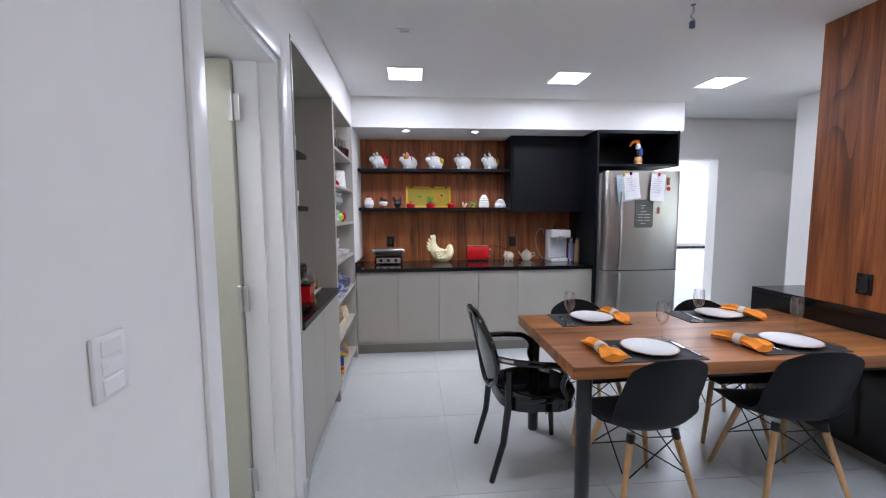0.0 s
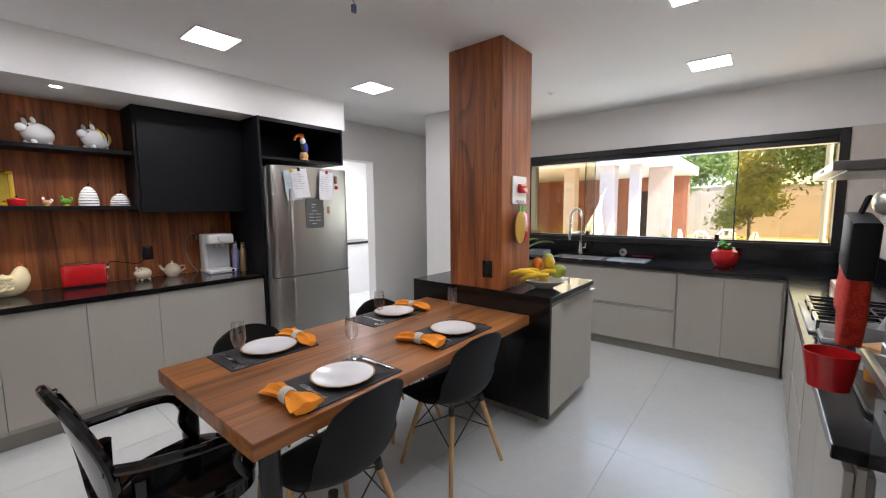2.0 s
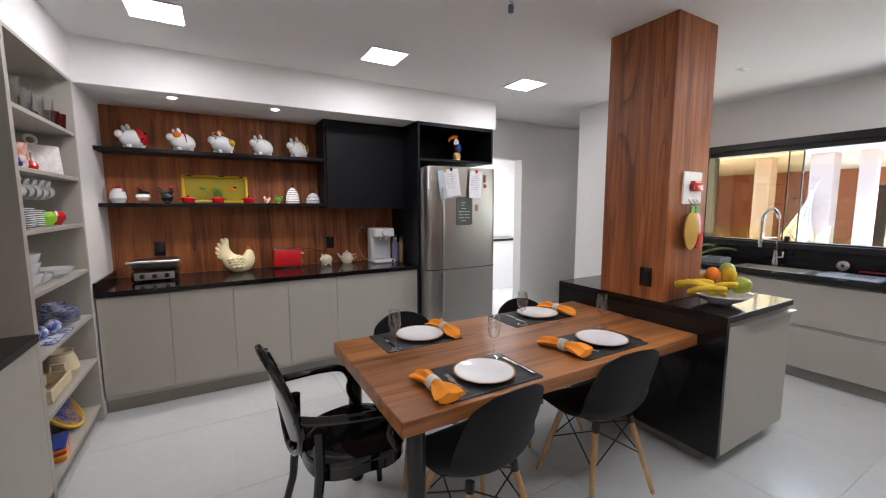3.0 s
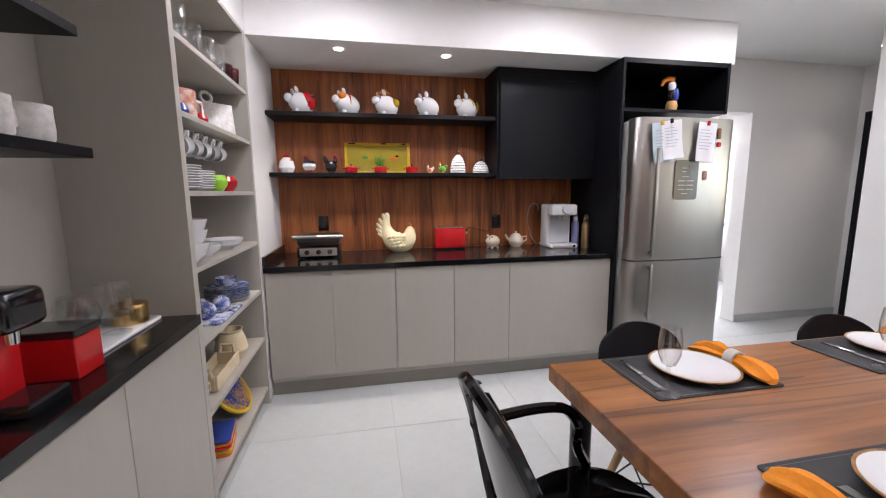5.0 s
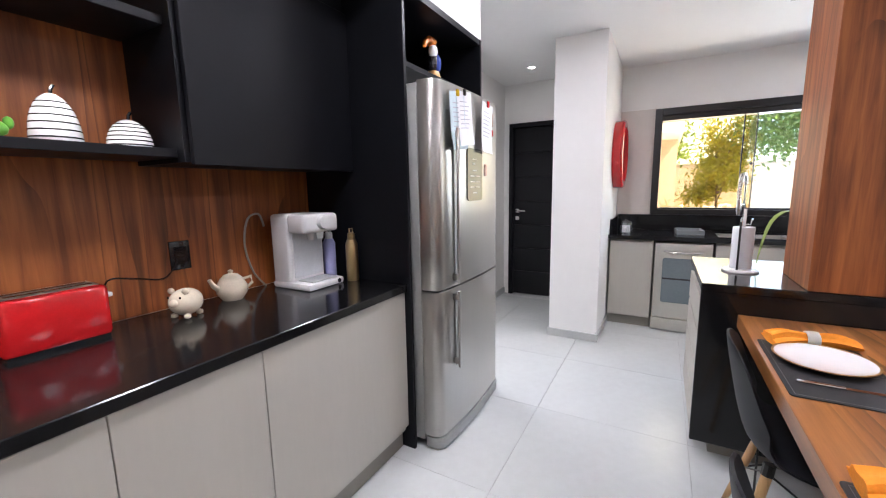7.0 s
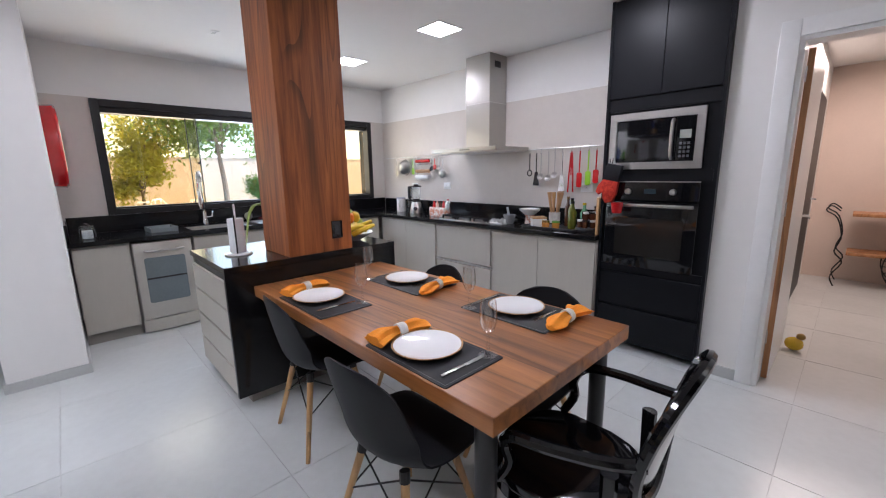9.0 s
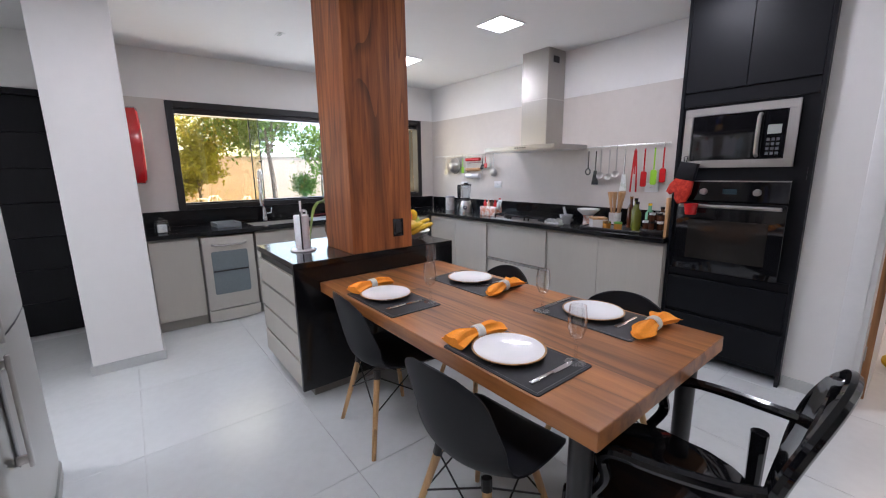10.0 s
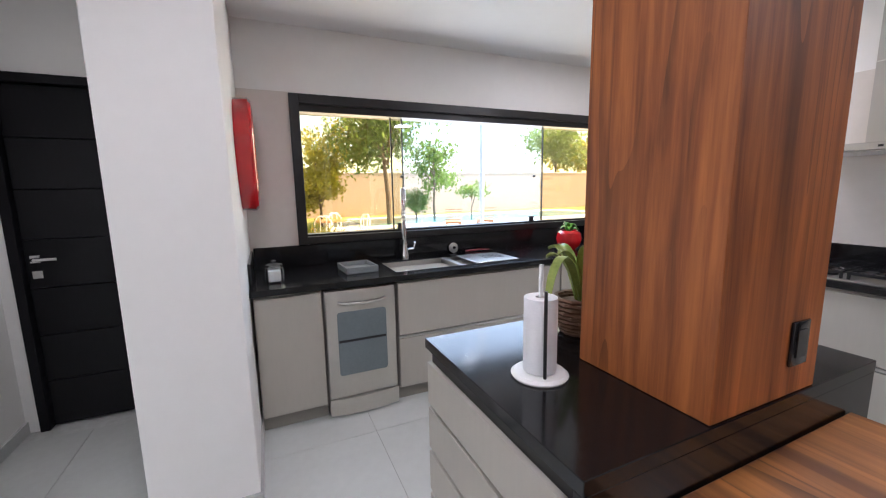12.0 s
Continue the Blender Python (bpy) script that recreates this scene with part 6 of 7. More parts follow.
for f, (x, z) in zip(np.linspace(0, 1, 14), spline([(0, 0.13), (0.08, 0.26), (0.17, 0.32), (0.25, 0.27), (0.29, 0.15), (0.31, 0.03)], 14)):
    c = Vector((-0.42 * x, 0.9 * x, z))
    w = 0.016 * math.sin(math.pi * min(0.97, 0.2 + 0.8 * f)) + 0.001
    rows.append([c + Vector((0.9, 0.42, 0)) * w * k for k in (-1, 0, 1)])
part("leaf", sheet(rows, 0.002), M_ORCHID, t, "long thin drooping leaf", smooth=60)
t = thing("fruit_bowl", "white bowl piled with fruit", "bowl", pose(2.70, 1.49, 0.90))
part("bowl", lathe([(0, 0.004), (0.06, 0.0), (0.065, 0.008), (0.12, 0.035), (0.158, 0.062), (0.155, 0.066), (0.115, 0.043), (0.06, 0.016), (0, 0.014)], 36), M_CERW, t)
M_BAN = mat("banana_skin", (0.78, 0.53, 0.03), 0.45, vary=0.15, scale=12)
M_MANGO = mat("mango_skin", (0.62, 0.42, 0.05), 0.4, second=(0.55, 0.14, 0.05), scale=9, sharp=0.3)
M_LIMON = mat("green_mango_skin", (0.36, 0.42, 0.06), 0.4, vary=0.2, scale=9)
for i, (x, y, a) in enumerate(((-0.085, -0.02, 30), (-0.10, 0.015, 45), (-0.075, 0.05, 60), (-0.12, -0.05, 15), (-0.02, -0.085, -10))):
    pts = [(0.12 * math.cos(u), 0.12 * math.sin(u), 0) for u in np.linspace(0.4, 2.3, 9)]
    m = pose(2.665 + x, 1.525 + y, 0.90 + 0.100 + 0.010 * (i % 3), 25, 10 * (i - 2), a + 90) @ pose(0, -0.075, 0)
    single("banana", tube([m @ Vector(p) for p in pts], 0.021, 8, taper=0.75), M_BAN, "ripe yellow banana in the fruit bowl", "banana", group="bananas", smooth=60)
for i, (x, y, z, r, mt, nm) in enumerate(((0.03, 0.03, 0.115, 0.05, M_MANGO, "mango"), (0.09, 0.0, 0.095, 0.042, M_MANGO, "mango"), (0.06, -0.07, 0.095, 0.045, M_LIMON, "mango"), (0.10, 0.06, 0.10, 0.042, M_LIMON, "mango"), (-0.01, 0.09, 0.10, 0.042, M_MANGO, "mango"), (0.05, 0.0, 0.165, 0.04, M_LIMON, "mango"), (0.01, -0.03, 0.15, 0.036, M_YEL, "lemon"), (-0.03, 0.04, 0.15, 0.034, M_ORG, "orange"))):
    single(nm, blob(bmesh.new(), (2.70 + x * 1.05, 1.49 + y * 1.05, 0.91 + z * 1.12), (r * 1.32, r * 1.12, r * 1.08), 3, (10 * i, 15 * i, 40 * i)), mt, "ripe " + ("mango with blushed skin" if nm == "mango" else nm + " lying on the pile") + " in the fruit bowl", "fruit", group="fruit in the bowl", smooth=60)
t = thing("wall_plaque", "white hook plaque with a red pot relief", "hook board", pose(2.635, COL_S, 1.60))
part("board", boxes((-0.10, 0.10, -0.014, 0, -0.10, 0.10), bev=0.003), M_PLASW, t)
part("pot_relief", outline(rrect(-0.05, 0.05, -0.03, 0.02, 0.012), 0.0, 0.03, bev=0.006, m=pose(0.01, -0.014, 0.01, 90, 0, 0)), M_RED, t, "red pot relief")
part("pot_lid", outline(rrect(-0.04, 0.04, 0.022, 0.034, 0.005), 0.0, 0.026, m=pose(0.01, -0.014, 0.01, 90, 0, 0)), M_RED, t)
for x in (-0.045, 0.0, 0.045):
    part("hook", tube([(x, -0.014, -0.07), (x, -0.03, -0.085), (x, -0.035, -0.10), (x, -0.042, -0.09)], 0.004, 6), M_SKIRT, t)
for x, mt, w, tilt, lab in ((-0.045, paint("pineapple_yellow", (0.60, 0.36, 0.05), 0.6), 0.055, 0, "pineapple-shaped wooden board"), (0.005, M_RED, 0.05, 8, "watermelon-shaped wooden board"), (0.05, paint("strawberry_red", (0.55, 0.05, 0.03), 0.5), 0.045, -5, "strawberry-shaped wooden board")):
    t = thing("fruit_trivet", "small " + lab + " hanging from a hook", "trivet", pose(2.625 + 1.1 * x, COL_S - 0.026 - 0.2 * (0.06 - x), 1.37, 0, tilt, 0) @ Matrix.Diagonal((1.35, 1, 1.25, 1)), "hanging fruit boards")
    part("board", outline([(w * math.cos(a), 0.085 * math.sin(a) * (1 if math.sin(a) > 0 else 1.15) - 0.02) for a in np.linspace(0, 2 * math.pi, 25)[:-1]], 0, 0.010, bev=0.002, m=pose(0, 0, 0, 90, 0, 0)), mt, t)
    part("stalk", boxes((-0.016, 0.016, -0.009, -0.001, 0.058, 0.095), bev=0.003), M_GRN, t)

# red ring mirror on the stub wall and pendant wire
t = thing("round_mirror", "round wall mirror in a deep red frame", "mirror", pose(4.62, 3.142, 1.675, 90, 0, 0))
part("frame", lathe([(0.33, 0), (0.335, 0.075), (0.32, 0.09), (0.30, 0.088), (0.285, 0.095), (0.27, 0.09), (0.26, 0.06), (0.26, 0.0)], 56), M_RED, t, "glossy red ring frame")
part("glass", lathe([(0, 0.02), (0.262, 0.02), (0.262, 0.012), (0, 0.012)], 48), mat("mirror", (0.9, 0.9, 0.9), 0.01, 1.0, vary=0), t, "mirror glass")
t = thing("pendant_wire", "bare lamp wire hanging from a ceiling hole", "wire", pose(1.43, 1.97, H))
part("hole", lathe([(0, -0.001), (0.012, -0.001), (0.013, 0)], 14), M_RUBBER, t)
part("cable", tube([(0, 0, 0), (0.004, 0, -0.03), (-0.008, 0.004, -0.06), (0.01, 0, -0.08), (0.0, 0, -0.105)], 0.005, 6), M_TEXT, t)
part("connector", boxes((-0.012, 0.014, -0.008, 0.010, -0.125, -0.085), bev=0.003), paint("blue_grey_plastic", (0.12, 0.15, 0.24)), t)

# ---- sink counter things ----
t = thing("cookie_jar", "clear jar with a lid holding white sachets", "jar", pose(4.50, 3.00, CT))
part("jar", lathe([(0, 0.002), (0.05, 0), (0.058, 0.01), (0.054, 0.09), (0.045, 0.10), (0.043, 0.10), (0.052, 0.088), (0.055, 0.012), (0, 0.006)], 8), M_TRANS, t)
part("sachets", outline(rrect(-0.036, 0.036, -0.036, 0.036, 0.01), 0.008, 0.075, bev=0.004), M_PLASW, t)
part("lid", lathe([(0.052, 0.10), (0.05, 0.112), (0.014, 0.12), (0.016, 0.135), (0, 0.14)], 20), M_TRANS, t)
t = thing("dish_caddy", "flat slate-grey sink caddy beside the basin", "caddy", pose(4.62, 2.46, CT, 0, 0, 4))
part("tray", boxes((-0.13, 0.13, -0.11, 0.11, 0.0, 0.014), bev=0.005, seg=2), paint("slate_plastic", (0.20, 0.22, 0.23), 0.5), t)
for r in ((-0.13, 0.13, 0.10, 0.11, 0.014, 0.045), (-0.13, 0.13, -0.11, -0.10, 0.014, 0.045), (-0.13, -0.12, -0.10, 0.10, 0.014, 0.045), (0.12, 0.13, -0.10, 0.10, 0.014, 0.045)):
    part("rim", boxes(r, bev=0.002), bpy.data.materials["slate_plastic"], t)
t = thing("round_brush", "round steel scourer leaning on the upstand", "scourer", pose(4.955, 1.55, CT + 0.045, 0, -80, 0))
part("disc", lathe([(0, 0), (0.042, 0), (0.045, 0.008), (0.03, 0.02), (0, 0.022)], 24), M_STEEL, t)
part("hub", lathe([(0, 0.02), (0.014, 0.021), (0.012, 0.03), (0, 0.031)], 14), M_INK, t)
single("dish_brush", tube([(4.93, 1.44, CT + 0.012), (4.92, 1.30, CT + 0.016), (4.90, 1.22, CT + 0.014)], 0.009, 8, taper=0.6), paint("dark_red_plastic", (0.20, 0.01, 0.02)), "dark red brush lying behind the drainer", "brush")
t = thing("apple_pot_plant", "red apple-shaped pot with a small green plant", "plant", pose(4.62, 0.56, CT))
part("pot", lathe([(0, 0), (0.06, 0.0), (0.10, 0.04), (0.112, 0.10), (0.10, 0.15), (0.075, 0.17), (0.07, 0.165), (0.09, 0.14), (0, 0.13)], 32), M_RED, t, "glossy red apple-shaped pot")
for i in range(13):
    a, l, up = i * 2.4, 0.05 + 0.045 * ((i * 37) % 10) / 10, 0.03 + 0.05 * ((i * 53) % 10) / 10
    dx, dy = math.cos(a), math.sin(a)
    rows = [[Vector((dx * l * f, dy * l * f, 0.145 + up * math.sin(2.4 * f) * 1.4)) + Vector((-dy, dx, 0)) * s * (0.022 * math.sin(math.pi * min(0.95, 0.1 + f * 0.9)) + 0.002) for s in (-1, 0, 1)] for f in np.linspace(0, 1, 6)]
    part("leaf", sheet(rows, 0.0015), M_GRN, t, smooth=60)

# ---- hob and cooking counter ----
t = thing("gas_hob", "steel gas hob with black cast iron grates", "hob", pose(2.83, -0.15, CT) @ Matrix.Diagonal((1, 1, 1.35, 1)))
part("plate", boxes((-0.36, 0.36, -0.25, 0.25, 0, 0.010), bev=0.004, seg=2), M_STEEL, t)
for bx, by in ((-0.24, -0.12), (-0.24, 0.12), (0, 0.0), (0.22, -0.12), (0.22, 0.12)):
    part("burner", lathe([(0, 0.010), (0.045, 0.010), (0.045, 0.018), (0.032, 0.022), (0.03, 0.028), (0, 0.03)], 20, pose(bx, by, 0)), M_INK, t)
for gx in (-0.24, 0.0, 0.22):
    g = part("grate", boxes((gx - 0.10, gx + 0.10, -0.225, -0.213, 0.03, 0.043), (gx - 0.10, gx + 0.10, 0.213, 0.225, 0.03, 0.043), (gx - 0.10, gx - 0.088, -0.213, 0.213, 0.03, 0.043), (gx + 0.088, gx + 0.10, -0.213, 0.213, 0.03, 0.043), (gx - 0.088, gx + 0.088, -0.006, 0.006, 0.031, 0.044), (gx - 0.006, gx + 0.006, -0.213, -0.006, 0.031, 0.044), (gx - 0.006, gx + 0.006, 0.006, 0.213, 0.031, 0.044), *[(gx + sx * 0.094 - 0.006, gx + sx * 0.094 + 0.006, sy * 0.219 - 0.006, sy * 0.219 + 0.006, 0.010, 0.03) for sx in (-1, 1) for sy in (-1, 1)]), M_INK, t, "black cast iron grate")
for i in range(5):
    part("knob", lathe([(0, 0.010), (0.018, 0.010), (0.016, 0.03), (0, 0.032)], 16, pose(-0.345 + 0.0, -0.16 + i * 0.08, 0)), M_STEEL, t)


def turned(name, label, cat, x, y, prof, mt, group="", lid=None, z=CT, n=22):
    """A turned thing with an optional lid part (profile, material)."""
    t = thing(name, label, cat, pose(x, y, z), group)
    part("body", lathe(prof, n), mt, t)
    if lid:
        part("lid", lathe(lid[0], n), lid[1], t)
    return t


def bottle(x, y, r, h, mt, cap, label):
    return turned("bottle", label, "bottle", x, y, [(0, 0), (r, 0), (r, h * 0.62), (r * 0.42, h * 0.78), (r * 0.38, h * 0.93), (0, h * 0.93)], mt, "bottles on the cooking counter", ([(r * 0.46, h * 0.92), (r * 0.46, h), (0, h)], cap))


M_OIL = mat("olive_oil_glass", (0.10, 0.11, 0.015), 0.08, vary=0.05)
M_VIN = mat("dark_vinegar_glass", (0.06, 0.02, 0.01), 0.08)
M_GREENLBL = paint("green_liquid", (0.15, 0.35, 0.2), 0.2)
t = thing("tray", "dark tray holding oils and condiments", "tray", pose(1.86, -0.12, CT))
part("base", outline(rrect(-0.27, 0.27, -0.15, 0.15, 0.03), 0, 0.008), M_BLEG, t)
part("rim", tube([(x, y, 0.012) for x, y in rrect(-0.27, 0.27, -0.15, 0.15, 0.03, 5)], 0.008, 6, closed=True), M_BLEG, t)
bottle(1.74, -0.20, 0.033, 0.27, M_OIL, M_INK, "green glass olive oil bottle with a black cap")
bottle(1.80, -0.24, 0.030, 0.28, M_VIN, M_BRASS, "dark vinegar bottle with a gold cap")
bottle(1.68, -0.10, 0.036, 0.25, M_OIL, M_INK, "olive oil bottle with a pale label")
bottle(1.63, -0.22, 0.034, 0.23, M_GREENLBL, M_YEL, "green plastic bottle with a yellow cap")
turned("butter_box", "white box with a wooden lid", "box", 2.01, -0.08, [(0, 0), (0.085, 0), (0.09, 0.08), (0, 0.08)], M_PLASW, "", ([(0.092, 0.08), (0.092, 0.095), (0, 0.095)], M_BOARD), n=4)
for x, y in ((1.90, -0.03), (1.81, -0.05)):
    turned("honey_jar", "small glass jar of honey with a lid", "jar", x, y, [(0, 0), (0.032, 0), (0.034, 0.055), (0, 0.058)], paint("honey", (0.5, 0.22, 0.04), 0.15), "honey jars", ([(0.034, 0.056), (0.034, 0.072), (0, 0.072)], M_GRN if x < 1.85 else M_BRASS))
turned("mortar", "grey stone mortar beside the hob", "mortar", 2.36, -0.10, [(0, 0), (0.04, 0), (0.05, 0.03), (0.062, 0.09), (0.055, 0.09), (0.04, 0.04), (0, 0.03)], paint("grey_stone", (0.30, 0.31, 0.32), 0.7))
single("pestle", tube([(2.36, -0.10, CT + 0.05), (2.385, -0.12, CT + 0.10), (2.42, -0.145, CT + 0.155)], 0.016, 10, taper=0.7), bpy.data.materials["grey_stone"], "grey stone pestle leaning in the mortar", "pestle")
t = thing("egg_rack", "pale grey egg rack on the counter", "egg rack", pose(2.42, 0.03, CT))
part("base", boxes((-0.10, 0.10, -0.04, 0.04, 0.0, 0.022), bev=0.006, seg=2), M_SKIRT, t)
for i in range(5):
    part("divider", boxes((-0.088 + i * 0.042, -0.080 + i * 0.042, -0.035, 0.035, 0.022, 0.055), bev=0.003), M_SKIRT, t)
turned("footed_bowl", "white bowl on a red floral stand", "bowl", 2.20, -0.22, [(0, 0), (0.05, 0), (0.045, 0.02), (0.04, 0.07), (0.048, 0.09), (0, 0.09)], M_FLORAL, "", ([(0.05, 0.09), (0.10, 0.135), (0.105, 0.15), (0.095, 0.15), (0.04, 0.105), (0, 0.10)], M_CERW))
t = thing("utensil_pot", "pot of wooden spoons", "utensil pot", pose(1.99, -0.33, CT))
part("pot", lathe([(0, 0), (0.05, 0), (0.055, 0.12), (0.05, 0.12), (0.045, 0.01), (0, 0.008)], 20), M_SPECK, t)
for i in range(7):
    a = i * 0.9
    part("spoon", tube([(0.02 * math.cos(a), 0.02 * math.sin(a), 0.02), (0.05 * math.cos(a), 0.045 * math.sin(a), 0.22), (0.065 * math.cos(a), 0.05 * math.sin(a), 0.31)], 0.006, 6, taper=3.4), M_BOARD, t, "wooden spoon")
t = thing("spice_carousel", "round dark rack of spice jars", "spice rack", pose(1.53, -0.12, CT))
part("base", lathe([(0, 0), (0.11, 0), (0.115, 0.02), (0.11, 0.035), (0, 0.035)], 28), M_BLEG, t)
for k, (r, z, n) in enumerate(((0.08, 0.036, 8), (0.045, 0.10, 5))):
    for i in range(n):
        a = 2 * math.pi * i / n
        j = part("jar", lathe([(0, 0), (0.022, 0), (0.022, 0.05), (0, 0.05)], 12, pose(r * math.cos(a), r * math.sin(a), z)), M_VIN, t)
        part("lid", lathe([(0.023, 0.05), (0.023, 0.066), (0, 0.066)], 12, pose(r * math.cos(a), r * math.sin(a), z)), M_SKIRT if i % 2 else M_INK, j)
part("column", lathe([(0, 0.03), (0.03, 0.03), (0.03, 0.10), (0.07, 0.098), (0, 0.101)], 16), M_BLEG, t)
bottle(1.56, -0.30, 0.038, 0.20, M_VIN, M_INK, "brown jar with a black lid")
single("cutting_board", boxes((1.375, 1.40, -0.25, 0.05, CT + 0.001, CT + 0.30), bev=0.006, seg=2), M_BOARD, "wooden cutting board leaning on the oven tower", "cutting board")
t = thing("blender", "steel blender with a glass jug", "blender", pose(3.95, -0.22, CT))
part("base", lathe([(0, 0), (0.085, 0), (0.088, 0.02), (0.065, 0.12), (0.05, 0.15), (0, 0.15)], 26), M_STEEL, t)
part("knob", lathe([(0, 0), (0.026, 0), (0.022, 0.02), (0, 0.022)], 18, pose(-0.05, 0.06, 0.06, -75, 0, 35)), M_INK, t)
part("jug", lathe([(0.045, 0.15), (0.05, 0.17), (0.068, 0.34), (0.066, 0.34), (0.047, 0.172), (0, 0.165)], 24), M_TRANS, t, "clear glass jug")
part("collar", lathe([(0.052, 0.145), (0.055, 0.15), (0.052, 0.18), (0.046, 0.182)], 22), M_INK, t)
part("lid", lathe([(0.07, 0.338), (0.07, 0.355), (0.03, 0.36), (0.03, 0.375), (0, 0.376)], 22), M_INK, t)
part("handle", tube([(0.06, 0, 0.31), (0.11, 0, 0.29), (0.10, 0, 0.2), (0.055, 0, 0.19)], 0.009), M_TRANS, t)
t = thing("stick_blender", "black stick blender standing in its clear cup", "stick blender", pose(4.13, -0.26, CT))
part("cup", lathe([(0, 0.003), (0.045, 0), (0.055, 0.15), (0.053, 0.15), (0.043, 0.006), (0, 0.006)], 20), M_TRANS, t)
part("shaft", lathe([(0, 0.01), (0.03, 0.012), (0.014, 0.05), (0.013, 0.17), (0.026, 0.19), (0.028, 0.33), (0.02, 0.345), (0, 0.347)], 18), M_INK, t)
turned("canister", "white paper-wrapped canister with dark rim", "canister", 4.30, -0.24, [(0, 0), (0.058, 0), (0.06, 0.004), (0.06, 0.17), (0, 0.17)], M_SPECK, "", ([(0.062, 0.17), (0.062, 0.19), (0, 0.19)], M_TEXT))
t = thing("hen_caddy", "floral hen-shaped caddy holding sauce bottles", "caddy", pose(3.40, -0.12, CT))
part("box", outline(rrect(-0.13, 0.13, -0.06, 0.06, 0.02), 0, 0.11, bev=0.008), M_FLORAL, t, "floral printed box")
bm = blob(bmesh.new(), (-0.13, 0, 0.13), (0.03, 0.028, 0.055), 2)
blob(bm, (-0.145, 0, 0.175), (0.028, 0.022, 0.022))
part("hen_head", bm, M_CERW, t, smooth=60)
part("comb", blob(bmesh.new(), (-0.14, 0, 0.20), (0.02, 0.007, 0.012)), M_RED, t)
for i in range(4):
    part("sauce_bottle", lathe([(0, 0.11), (0.02, 0.11), (0.02, 0.15), (0.01, 0.165), (0.01, 0.185), (0, 0.187)], 12, pose(-0.07 + i * 0.055, 0, 0)), (M_RED, M_VIN, M_FLORAL, M_RED)[i], t)

# rails with utensils on the south wall
YR = YS + 0.045
for x0, x1, lab in ((1.60, 2.38, "long steel rail for utensils"), (3.55, 4.86, "long steel rail for kitchen tools")):
    t = thing("utensil_rail", lab, "rail", pose(0, YR, 1.63), "utensil rails")
    part("bar", tube([(x0, 0, 0), (x1, 0, 0)], 0.007, 10), M_ALU, t)
    for x in (x0 + 0.02, (x0 + x1) / 2, x1 - 0.02):
        part("bracket", tube([(x, 0, 0), (x, -0.034, 0)], 0.006), M_CHROME, t)


def hung(x, kind, mt, label, l=0.30, hmt=None):
    """A utensil hanging from the rail by a hook: handle and head."""
    t = thing("utensil", label, "utensil", pose(x, YR + 0.014, 1.63), "hanging utensils")
    part("hook", tube([(0, -0.014, 0.008), (0, 0.0, 0.004), (0, 0.0, -0.035), (0, 0.008, -0.042), (0, 0.012, -0.034)], 0.0022, 5), M_CHROME, t)
    hm = hmt or mt
    part("handle", boxes((-0.0065, 0.0065, -0.004, 0.004, -l * 0.62, -0.035), bev=0.003), hm, t)
    z = -l * 0.62
    if kind == "turner":
        part("head", outline([(-0.016, 0), (0.016, 0), (0.036, -l * 0.38), (-0.036, -l * 0.38)], -0.002, 0.002, m=pose(0, 0, z, 90, 0, 0)), mt, t)
    elif kind == "ladle":
        part("head", lathe([(0, 0.0), (0.02, 0.004), (0.036, 0.022), (0.034, 0.022), (0.018, 0.007), (0, 0.003)], 18, pose(0, -0.010, z - 0.03, -70, 0, 0)), mt, t)
    elif kind == "spatula":
        part("head", outline(rrect(-0.026, 0.026, -l * 0.36, 0.0, 0.018), -0.004, 0.004, m=pose(0, 0, z, 90, 0, 0), bev=0.001), mt, t)
    elif kind == "tongs":
        for s in (-1, 1):
            part("arm", tube([(s * 0.006, 0, -0.05), (s * 0.02, 0, -l * 0.6), (s * 0.026, 0, -l)], 0.007, 6), mt, t)
    elif kind == "sieve":
        part("rim", tube([(0.055 * math.cos(a), 0, z - 0.055 + 0.055 * math.sin(a)) for a in np.linspace(0, 6.283, 25)[:-1]], 0.004, 6, closed=True), mt, t)
        part("mesh_bowl", lathe([(0.054, 0), (0.045, 0.02), (0.02, 0.034), (0, 0.036)], 20, pose(0, 0, z - 0.055, -90, 0, 0)), M_ALU, t)
    elif kind == "loop":
        part("head", tube([(0.025 * math.cos(a), 0, z - 0.03 + 0.03 * math.sin(a)) for a in np.linspace(0, 6.283, 15)[:-1]], 0.006, 6, closed=True), mt, t)


for x, k, mt, lab, l, hm in ((2.35, "loop", M_INK, "black plastic whisk with a ring head", 0.33, None), (2.27, "turner", M_INK, "black slotted turner on the rail", 0.36, None), (2.215, "ladle", M_STEEL, "steel skimmer with a long handle", 0.40, None), (2.13, "ladle", M_STEEL, "steel soup ladle on the rail", 0.42, None), (2.06, "ladle", M_STEEL, "steel serving spoon on the rail", 0.38, None), (1.98, "turner", M_CHROME, "wide steel turner on the rail", 0.42, None), (1.885, "tongs", M_RED, "red-tipped kitchen tongs on the rail", 0.42, None), (1.80, "spatula", M_RED, "red silicone spatula on the rail", 0.38, None), (1.715, "spatula", M_LIME, "lime green silicone spatula", 0.36, None), (1.64, "spatula", M_RED, "red silicone brush on the rail", 0.34, None)):
    hung(x, k, mt, lab, l, hm)
